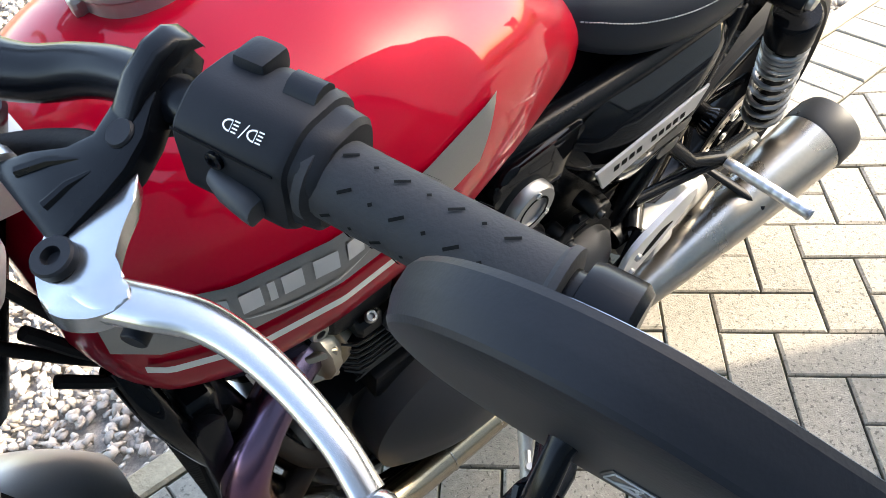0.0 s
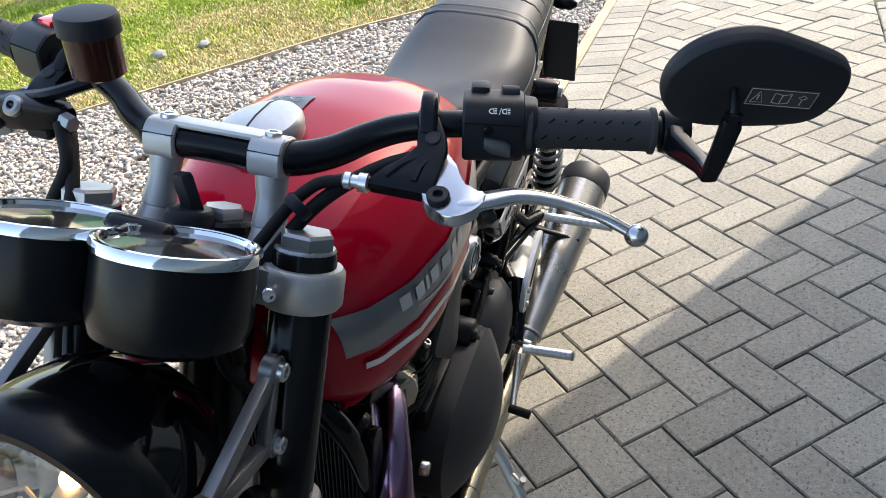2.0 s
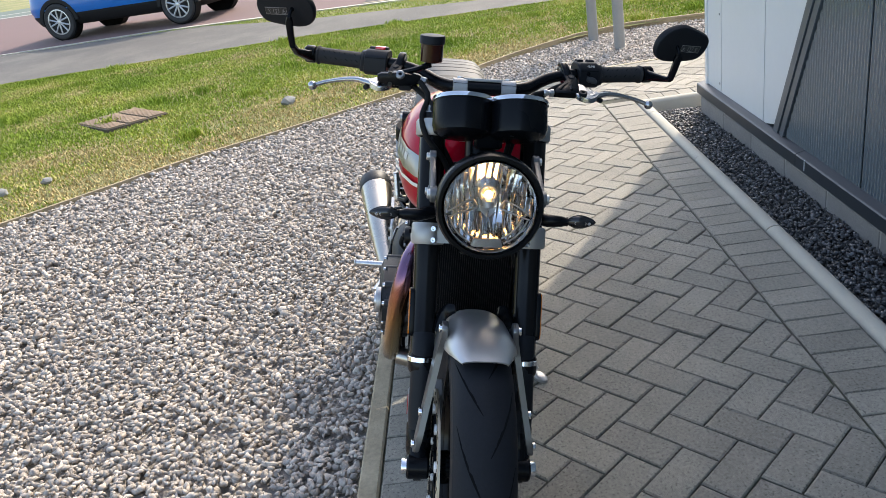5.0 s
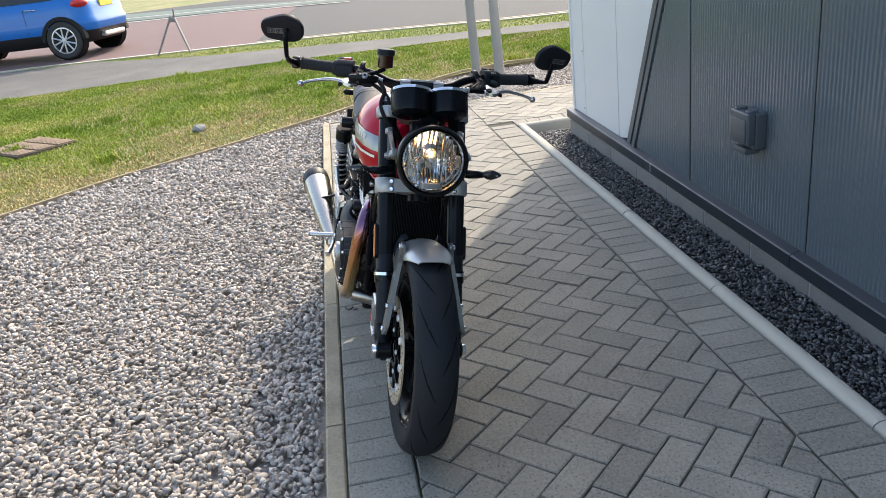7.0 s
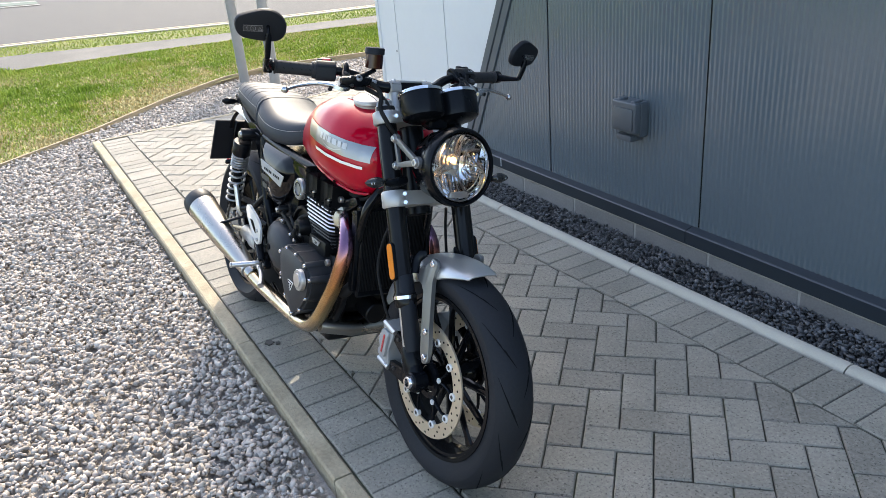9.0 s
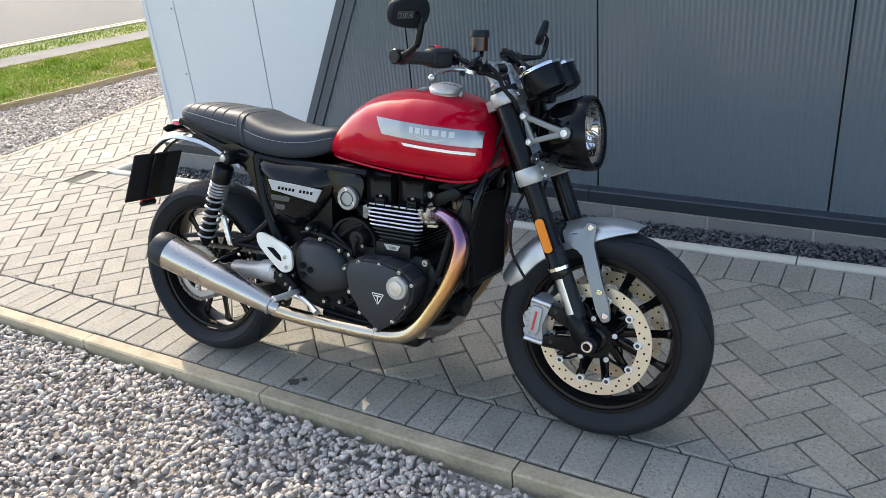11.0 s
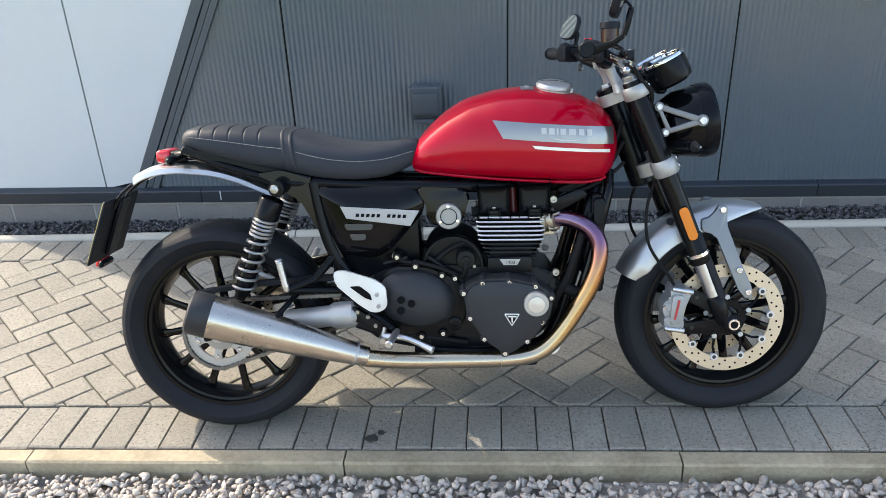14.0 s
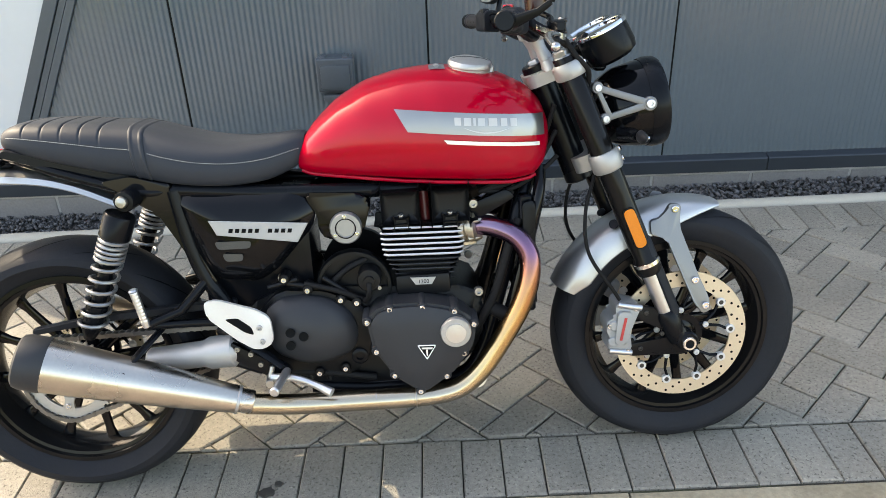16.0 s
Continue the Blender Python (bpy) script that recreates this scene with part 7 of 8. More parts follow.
for k in range(6):
    a = 2 * math.pi * k / 6 + 0.3
    def arm(b):
        at = lambda r, da: (RX + r * math.cos(a + da), RZ + r * math.sin(a + da))
        plate(b, [at(0.040, -0.36), at(0.040, 0.36), at(0.060, 0.14), at(0.077, 0.20), at(0.077, -0.20), at(0.060, -0.14)], -0.0935, -0.1005, 0.001, 1)
    add("sprocket_arm", arm, DULL_ALU, spk)
    add("sprocket_bolt", lambda b: bolt_head(b, (RX + 0.068 * math.cos(a), -0.1005, RZ + 0.068 * math.sin(a)), (0, -1, 0), 0.007, 0.006), BOLT2, spk)
def chain(b):
    pts = [Vector((0.45 - 0.45 * t, -0.097, 0.415 - 0.004 * t)) for t in np.linspace(0, 0.98, 30)]
    pts += [Vector((RX + 0.103 * math.cos(a), -0.097, RZ + 0.103 * math.sin(a))) for a in np.linspace(math.pi * 0.5, math.pi * 1.5, 24)]
    pts += [Vector((0.45 * t, -0.097, 0.207 + 0.15 * t)) for t in np.linspace(0.02, 1, 30)]
    for i in range(0, len(pts) - 1):
        p, q = pts[i], pts[i + 1]
        d = (q - p).normalized(); m = (p + q) / 2
        mat4 = Matrix.Translation(m) @ Matrix.Rotation(-math.atan2(d.z, d.x), 4, 'Y')
        w = 0.0095 if i % 2 else 0.0070
        for sg in (-1, 1):
            box(b, (-(q - p).length * 0.55, sg * w - 0.001, -0.0045), ((q - p).length * 0.55, sg * w + 0.001, 0.0045), 0, mat4)
        lathe(b, [(0.0066, -0.0085), (0.0066, 0.0085)], p, (0, 1, 0), 8)
add("drive_chain", chain, CHAIN, None, "oily drive chain", smooth=False)
add("chain_guard", lambda b: plate(b, rounded([(0.40, 0.46), (0.10, 0.447), (-0.06, 0.425), (-0.06, 0.44), (0.10, 0.462), (0.40, 0.478)], 0.006, 2), -0.088, -0.108, 0.003, 1), PLASTIC)

# engine
engine = new("engine"); engine.parent = bike
tagged(engine, "black parallel-twin engine with polished fins")
def case(b):
    poly = rounded([(0.40, 0.33), (0.42, 0.46), (0.52, 0.50), (0.66, 0.490), (0.73, 0.484), (0.925, 0.474), (0.960, 0.44), (0.95, 0.33), (0.88, 0.265), (0.74, 0.245), (0.55, 0.255), (0.45, 0.28)], 0.03, 4)
    plate(b, poly, -0.108, 0.108, 0.015, 2)
add("crankcase", case, ENGINE_BLACK, engine)
add("sump", lambda b: box(b, (0.62, -0.11, 0.185), (0.90, 0.11, 0.26), 0.02, None, 3), ENGINE_BLACK, engine)
def barrel(b):
    box(b, (0.768, -0.105, 0.50), (0.888, 0.105, 0.63), 0.012, None, 2)
    box(b, (0.762, -0.126, 0.465), (0.884, 0.126, 0.512), 0.008, None, 2)
add("cylinder_block", barrel, ENGINE_BLACK, engine)
for k in range(11):
    z = 0.622 - k * 0.0125
    g = 0.0002 * k * k + (0.0 if k < 6 else (k - 5) * 0.0025)
    w = 0.128 - g * 0.8
    tilt = -0.03
    def fin(b):
        poly = rounded([(0.738 + g, -w), (0.910 - g, -w), (0.922 - g, -w + 0.02), (0.922 - g, w - 0.02), (0.910 - g, w), (0.738 + g, w)], 0.016, 3)
        ring_loft(b, [[(x, y, z - 0.003 + (x - 0.83) * tilt) for x, y in poly], [(x, y, z + 0.0025 + (x - 0.83) * tilt) for x, y in poly]])
    f = add("cooling_fin", fin, ENGINE_BLACK, engine)
    for s in (1, -1):
            bright = k < 6 and s > 0
            pts = [(x, -s * y, z + (x - 0.83) * tilt) for x, y in ((0.736 + g, w - 0.006), (0.745 + g, w + 0.0002), (0.765, w + 0.0012), (0.83, w + 0.0014), (0.895, w + 0.0012), (0.911 - g, w - 0.001), (0.921 - g, w - 0.012))]
            add("polished_edge", lambda b: tube(b, pts, 0.0027 if bright else 0.0016, 6), HEEL if bright else DARK_BOLT, f)
for s in (1, -1):
    for x0, x1 in ((0.742, 0.826), (0.852, 0.934)):
        add("cam_cover", lambda b: box(b, (x0, -s * 0.02, 0.632), (x1, -s * 0.118, 0.704), 0.018, None, 3), ENGINE_BLACK, engine)
    for x in (0.784, 0.892):
        add("head_bolt", lambda b: bolt_head(b, (x, -s * 0.124, 0.647), (0, -s * 0.4, 0.9), 0.0062, 0.007), BOLT, engine)
        add("bolt_boss", lambda b: box(b, (x - 0.016, -s * 0.10, 0.622), (x + 0.016, -s * 0.128, 0.646), 0.005), ENGINE_BLACK, engine)
    add("plug_cap", lambda b: rod(b, (0.838, -s * 0.095, 0.63), (0.836, -s * 0.09, 0.70), 0.011), material("dark_red_rubber", (0.10, 0.012, 0.012), 0.35), engine, "dark red spark plug cap")
    # outer covers: clutch or alternator cover, then the sprocket cover
    cov = rounded([(0.693, 0.435), (0.712, 0.459), (0.754, 0.469), (0.819, 0.469), (0.883, 0.453), (0.924, 0.428), (0.932, 0.401), (0.924, 0.358), (0.880, 0.300), (0.818, 0.258), (0.799, 0.257), (0.748, 0.296), (0.704, 0.365)], 0.018, 4)
    bolts = [(0.695, 0.433), (0.746, 0.459), (0.817, 0.458), (0.886, 0.445), (0.927, 0.412), (0.902, 0.345), (0.861, 0.293), (0.801, 0.260), (0.746, 0.303), (0.710, 0.363)]
    mx, mz = sum(p[0] for p in cov) / len(cov), sum(p[1] for p in cov) / len(cov)
    if s < 0:
        cov = curve([(x, z, 0) for x, z in ((0.665, 0.500), (0.725, 0.510), (0.795, 0.502), (0.855, 0.484), (0.893, 0.447), (0.905, 0.395), (0.880, 0.320), (0.805, 0.268), (0.705, 0.258), (0.632, 0.295), (0.604, 0.375), (0.622, 0.455), (0.665, 0.500))], 5)[:-1]
        cov = [(p.x, p.y) for p in cov]
        bolts = [(0.694, 0.488), (0.765, 0.491), (0.835, 0.476), (0.876, 0.436), (0.878, 0.350), (0.816, 0.293), (0.715, 0.279), (0.646, 0.311), (0.626, 0.380), (0.640, 0.446)]
        cc = add("engine_cover", lambda b: dome(b, cov, 0.10, 0.203, 0.050, 0.014, 8), COVER, engine, "matt black domed side cover")
        for x, z in bolts:
            add("bolt_boss", lambda b: lathe(b, [(0.0110, 0.0), (0.0105, 0.026), (0.0085, 0.030)], (x, 0.128, z), (0, 1, 0), 16), COVER, cc)
            add("cover_bolt", lambda b: bolt_head(b, (x, 0.157, z), (0, 1, 0), 0.0060, 0.006), DARK_BOLT, cc)
        add("head_bracket", lambda b: plate(b, rounded([(0.755, 0.690), (0.790, 0.690), (0.880, 0.636), (0.878, 0.615), (0.800, 0.545), (0.765, 0.545)], 0.014, 3), 0.124, 0.134, 0.003), COVER, engine)
    else:
        cc = add("engine_cover", lambda b: (plate(b, cov, -s * 0.11, -s * 0.186, 0.006, 2), dome(b, [(mx + (x - mx) * 0.93, mz + (z - mz) * 0.93) for x, z in cov], -s * 0.18, -s * 0.207, 0.007, 0.013)), COVER, engine, "matt black side cover")
        for x, z in bolts:
            add("bolt_boss", lambda b: lathe(b, [(0.0125, 0.0), (0.0115, 0.062), (0.0095, 0.066)], (x, -0.125, z), (0, -1, 0), 16), COVER, cc)
            add("cover_bolt", lambda b: bolt_head(b, (x, -0.190, z), (0, -1, 0), 0.0064, 0.007), BOLT2, cc)
    if s > 0:
        oc = add("oil_cap", lambda b: lathe(b, [(0.034, 0), (0.034, 0.010), (0.032, 0.013), (0.022, 0.013)], (0.886, -s * 0.2, 0.402), (0, -s, 0), 36), DULL_ALU, cc)
        add("cap_face", lambda b: lathe(b, [(0.0225, 0.010), (0.0215, 0.017), (0.0, 0.018)], (0.886, -s * 0.2, 0.402), (0, -s, 0), 32), ALU, oc)
        bad = add("cover_badge", lambda b: plate(b, rounded([(0.800, 0.378), (0.842, 0.376), (0.820, 0.342)], 0.004, 2), -s * 0.2068, -s * 0.2086, 0.0), LOGO_WHITE, cc, "small triangular badge")
        add("badge_face", lambda b: plate(b, rounded([(0.8035, 0.3758), (0.8385, 0.374), (0.8202, 0.3465)], 0.003, 2), -s * 0.2084, -s * 0.2092, 0.0), JOINT_BLACK, bad)
        add("badge_mark", lambda b: (plate(b, [(0.8095, 0.3725), (0.8335, 0.3712), (0.8325, 0.3672), (0.8105, 0.3685)], -s * 0.2090, -s * 0.2098, 0), plate(b, [(0.8185, 0.367), (0.8228, 0.367), (0.8222, 0.352), (0.8195, 0.352)], -s * 0.2090, -s * 0.2098, 0)), PALE_LINE, bad)
    spc = rounded([(0.468, 0.457), (0.503, 0.483), (0.569, 0.486), (0.626, 0.466), (0.662, 0.429), (0.672, 0.390), (0.658, 0.350), (0.608, 0.325), (0.550, 0.321), (0.485, 0.351), (0.467, 0.388)], 0.03, 4)
    sc = add("sprocket_cover", lambda b: dome(b, spc, -s * 0.10, -s * 0.176, 0.030, 0.026, 9), COVER, engine, "matt black sprocket cover")
    for x, z in [(0.525, 0.416), (0.553, 0.405), (0.523, 0.386)]:
        add("cover_hole", lambda b: lathe(b, [(0.0105, 0), (0.0105, 0.0030), (0.007, 0.0020), (0.0, 0.0020)], (x, -s * 0.1768, z), (0, -s, 0), 16), JOINT_BLACK, sc)
    for x, z in [(0.517, 0.525), (0.566, 0.497), (0.637, 0.469), (0.633, 0.303), (0.573, 0.296), (0.672, 0.460), (0.450, 0.363), (0.423, 0.330)]:
        add("bolt_boss", lambda b: lathe(b, [(0.014, 0.0), (0.012, 0.030), (0.010, 0.033)], (x, -s * 0.10, z), (0, -s, 0), 16), ENGINE_BLACK, engine)
        add("case_bolt", lambda b: bolt_head(b, (x, -s * 0.133, z), (0, -s, 0), 0.0066, 0.008), BOLT2 if s > 0 else DARK_BOLT, engine)
    # ribbed drum above the gearbox and the pieces beside it
    add("bell_housing", lambda b: lathe(b, [(0.086, 0.0), (0.086, 0.020), (0.083, 0.024), (0.076, 0.024), (0.074, 0.012), (0.030, 0.010), (0.0, 0.010)], (0.668, -s * 0.085, 0.487), (0, -s, 0), 44), ENGINE_BLACK, engine)
    add("gearbox_side", lambda b: plate(b, rounded([(0.43, 0.36), (0.44, 0.44), (0.50, 0.497), (0.60, 0.49), (0.69, 0.445), (0.70, 0.34), (0.66, 0.285), (0.52, 0.285), (0.46, 0.30)], 0.02, 3), -s * 0.10, -s * 0.125, 0.008, 2), ENGINE_BLACK, engine)
    add("oil_plug", lambda b: lathe(b, [(0.019, 0.0), (0.019, 0.008), (0.015, 0.010), (0.009, 0.010), (0.008, 0.004)], (0.668, -s * 0.122, 0.328), (0, -s, 0), 20), SATIN_BLACK, engine)
    for q0, q1, rr in (((0.45, 0.115, 0.30), (0.70, 0.118, 0.268), 0.008), ((0.56, 0.125, 0.51), (0.70, 0.120, 0.455), 0.006), ((0.70, 0.10, 0.55), (0.615, 0.11, 0.50), 0.007)):
        add("engine_pipe", lambda b: tube(b, curve([(q0[0], -s * q0[1], q0[2]), ((q0[0] + q1[0]) / 2, -s * (q0[1] + 0.006), (q0[2] + q1[2]) / 2 + 0.008), (q1[0], -s * q1[1], q1[2])], 5), rr, 10), RUBBER, engine)
    # throttle body cover
    tb = add("throttle_body", lambda b: rod(b, (0.655, -s * 0.03, 0.635), (0.655, -s * 0.112, 0.635), 0.040, 28), SATIN_BLACK, engine)
    add("throttle_cap", lambda b: lathe(b, [(0.036, 0.0), (0.036, 0.012), (0.033, 0.016), (0.020, 0.016), (0.0195, 0.013), (0.0, 0.013)], (0.662, -s * 0.112, 0.630), (0, -s, 0), 36), BRACKET, tb, "round brushed alloy cap")
    add("cap_groove", lambda b: lathe(b, [(0.0205, 0.0155), (0.0205, 0.0166), (0.0230, 0.0166), (0.0230, 0.0155)], (0.662, -s * 0.112, 0.630), (0, -s, 0), 32, caps=False), JOINT_BLACK, tb)
    for k in range(3):
        a = 2 * math.pi * k / 3 + 1.6
        add("cap_screw", lambda b: bolt_head(b, (0.662 + 0.027 * math.cos(a), -s * 0.127, 0.630 + 0.027 * math.sin(a)), (0, -s, 0), 0.0045, 0.003), CHROME, tb)
    add("intake_cover", lambda b: plate(b, rounded([(0.580, 0.712), (0.700, 0.704), (0.722, 0.682), (0.712, 0.655), (0.700, 0.612), (0.625, 0.600), (0.600, 0.622), (0.604, 0.660), (0.585, 0.690)], 0.016, 4), -s * 0.06, -s * 0.114, 0.010, 3), GLOSS_BLACK, engine)
    add("engine_mount", lambda b: plate(b, rounded([(0.925, 0.655), (1.02, 0.69), (1.04, 0.67), (0.955, 0.625)], 0.01, 2), -s * 0.085, -s * 0.105, 0.003), SATIN_BLACK)
    add("mount_bolt", lambda b: bolt_head(b, (0.944, -s * 0.106, 0.664), (0, -s, 0), 0.0105, 0.012), BOLT, engine)
    add("mount_bolt", lambda b: bolt_head(b, (0.945, -s * 0.138, 0.47), (0, -s, 0), 0.0105, 0.012), BOLT, engine)
    add("frame_bolt", lambda b: bolt_head(b, (0.512, -s * 0.11, 0.525), (0, -s, 0), 0.0105, 0.014), BOLT, engine)
    sm = add("starter_motor", lambda b: lathe(b, [(0.027, 0.0), (0.027, 0.050), (0.024, 0.055), (0.012, 0.056), (0.011, 0.062), (0.0, 0.062)], (0.704, -s * 0.088, 0.512), (0, -s, 0), 26), ENGINE_BLACK, engine)
    add("motor_lead", lambda b: tube(b, curve([(0.704, -s * 0.148, 0.508), (0.703, -s * 0.152, 0.490), (0.700, -s * 0.140, 0.472), (0.690, -s * 0.125, 0.460)], 5), 0.0065, 10), RUBBER, engine)
    add("motor_bolt", lambda b: bolt_head(b, (0.726, -s * 0.140, 0.494), (0, -s, 0), 0.005, 0.005), BOLT, engine)
    for x0, z0, x1, z1 in ((0.478, 0.505, 0.545, 0.520), (0.520, 0.512, 0.640, 0.486), (0.600, 0.520, 0.655, 0.478), (0.545, 0.300, 0.552, 0.276), (0.590, 0.298, 0.594, 0.272), (0.636, 0.300, 0.638, 0.272)):
        add("casting_rib", lambda b: rod(b, (x0, -s * 0.120, z0), (x1, -s * 0.120, z1), 0.0065), ENGINE_BLACK, engine)
nb = add("name_badge", lambda b: plate(b, [(0.795, 0.508), (0.852, 0.506), (0.842, 0.490), (0.806, 0.491)], -0.128, -0.131, 0.0), SILVER, engine, "small silver engine badge")
txt = bpy.data.curves.new("badge_number", 'FONT')
txt.body, txt.size, txt.extrude, txt.align_x = "1200", 0.0125, 0.0002, 'CENTER'
tmp = new("badge_number", txt)
dg = bpy.context.evaluated_depsgraph_get()
me = bpy.data.meshes.new_from_object(tmp.evaluated_get(dg))
bpy.data.objects.remove(tmp)
me.materials.clear(); me.materials.append(JOINT_BLACK)
num = new("badge_number", me); num.parent = nb; num.matrix_local = pose(0.824, -0.1314, 0.4935, 90, 0, 0)

# side panels
BADGE = material("satin_badge_silver", (0.33, 0.334, 0.34), 0.4, metal=0.3, vary=0.05)
for s in (1, -1):
    pn = rounded([(0.296, 0.716), (0.320, 0.728), (0.555, 0.714), (0.590, 0.692), (0.600, 0.668), (0.590, 0.636), (0.500, 0.541), (0.455, 0.518), (0.366, 0.532), (0.341, 0.562)], 0.018, 4)
    sp = add("side_panel", lambda b: dome(b, pn, -s * 0.085, -s * 0.146, 0.030, 0.026, 8), GLOSS_BLACK, None, "gloss black side panel")
    bd = add("panel_badge", lambda b: plate(b, [(0.374, 0.672), (0.585, 0.653), (0.559, 0.612), (0.389, 0.639)], -s * 0.1435, -s * 0.1475, 0.001, 1), BADGE, sp, "brushed silver badge")
    def bars(b):
        for k in range(10):
            if k == 5:
                continue
            x = 0.414 + k * 0.0139
            z = 0.6475 - (x - 0.412) * 0.062
            plate(b, [(x, z - 0.0042), (x + 0.0088, z - 0.0048), (x + 0.0112, z + 0.0040), (x + 0.0024, z + 0.0046)], -s * 0.1472, -s * 0.1482, 0)
    add("badge_print", bars, JOINT_BLACK, bd)
    for x0, x1, z in ((0.381, 0.460, 0.6155), (0.394, 0.440, 0.588)):
        add("mesh_insert", lambda b: plate(b, rounded([(x0, z + 0.009), (x1, z + 0.006), (x1 - 0.004, z - 0.010), (x0 + 0.006, z - 0.009)], 0.007, 3), -s * 0.1445, -s * 0.1462, 0.0), MESH_GREY, sp)

# exhaust, one side each
for s in (1, -1):
    HP = [(0.922, -0.086, 0.604), (0.955, -0.096, 0.610), (0.995, -0.113, 0.606), (1.036, -0.132, 0.586), (1.060, -0.145, 0.545), (1.058, -0.155, 0.495), (1.035, -0.160, 0.432), (0.995, -0.163, 0.365), (0.950, -0.165, 0.300), (0.905, -0.167, 0.258),
          (0.855, -0.168, 0.240), (0.78, -0.170, 0.236), (0.65, -0.172, 0.238), (0.52, -0.176, 0.243), (0.41, -0.182, 0.256)]
    hp = add("exhaust_header", lambda b: tube(b, curve([mirror_y(p, s) for p in HP], 7), 0.0232, 20), HEADER, None, "heat-tinted steel exhaust pipe")
    for q in (0.79, 0.70):
        add("pipe_joint", lambda b: lathe(b, [(0.0236, -0.0015), (0.0248, -0.001), (0.0248, 0.001), (0.0236, 0.0015)], mirror_y((q, -0.1695, 0.2363), s), (1, 0, 0), 24), STEEL, hp)
    col = add("exhaust_clamp", lambda b: lathe(b, [(0.027, -0.006), (0.036, -0.004), (0.036, 0.008), (0.030, 0.010), (0.030, 0.016), (0.036, 0.018), (0.036, 0.030), (0.027, 0.033)], mirror_y((0.922, -0.087, 0.605), s), mirror_y((0.9, -0.30, 0.10), s), 12), CLAMP, hp, "cast finned exhaust clamp")
    for k in range(6):
        a = 2 * math.pi * k / 6
        add("clamp_fin", lambda b: box(b, (-0.004, -0.0045, 0.030), (0.030, 0.0045, 0.044), 0.002, Matrix.Translation(mirror_y((0.922, -0.087, 0.605), s)) @ Matrix.Rotation(-s * math.atan2(0.30, 0.9), 4, 'Z') @ Matrix.Rotation(a, 4, 'X')), CLAMP, col)
    a, c = mirror_y((0.425, -0.180, 0.258), s), mirror_y((-0.024, -0.222 if s > 0 else -0.250, 0.428), s)
    ax = c - a; Lm = ax.length
    mf = add("silencer", lambda b: lathe(b, [(0.0255, 0), (0.027, 0.003), (0.027, 0.032), (0.031, 0.034), (0.0315, 0.05), (0.038, 0.12), (0.047, 0.23), (0.054, 0.35), (0.057, Lm - 0.052)], a, ax, 40), STEEL, None, "brushed steel tapered silencer")
    add("end_cap", lambda b: lathe(b, [(0.0572, Lm - 0.054), (0.0590, Lm - 0.05), (0.0580, Lm - 0.012), (0.055, Lm - 0.001), (0.048, Lm + 0.004), (0.034, Lm + 0.002), (0.028, Lm - 0.03), (0.0, Lm - 0.032)], a, ax, 40), COVER, mf, "black silencer end cap")
    u0 = ax.normalized().cross(Vector((0, 0, 1))).normalized(); v0 = ax.normalized().cross(u0)
    out_a = math.atan2(v0.dot(Vector((0, -s, 0.25))), u0.dot(Vector((0, -s, 0.25))))
    on_cap = lambda h, da, r: a + ax.normalized() * (Lm + h) + (u0 * math.cos(out_a + da) + v0 * math.sin(out_a + da)) * r
    add("cap_rib", lambda b: tube(b, [on_cap(h, da, r) for h, da, r in ((-0.014, -0.55, 0.0578), (-0.040, -0.50, 0.0585), (-0.042, -0.42, 0.0586), (-0.042, 0.10, 0.0586), (-0.040, 0.18, 0.0585), (-0.014, 0.22, 0.0578))], 0.0013, 6), SATIN_BLACK, mf)
    add("cap_screw", lambda b: bolt_head(b, on_cap(-0.048, 0.62, 0.0580), on_cap(-0.048, 0.62, 1.0) - on_cap(-0.048, 0.62, 0.0), 0.0035, 0.002), DARK_BOLT, mf)
    add("silencer_joint", lambda b: lathe(b, [(0.0272, 0.030), (0.0325, 0.0305), (0.0325, 0.036), (0.0310, 0.037)], a, ax, 36, caps=False), DULL_ALU, mf)
    add("silencer_bracket", lambda b: tube(b, [a.lerp(c, 0.55) + Vector((0, s * 0.035, 0.03)), mirror_y((0.235, -0.13, 0.43), s)], 0.010, 10, flat=0.5), SATIN_BLACK)

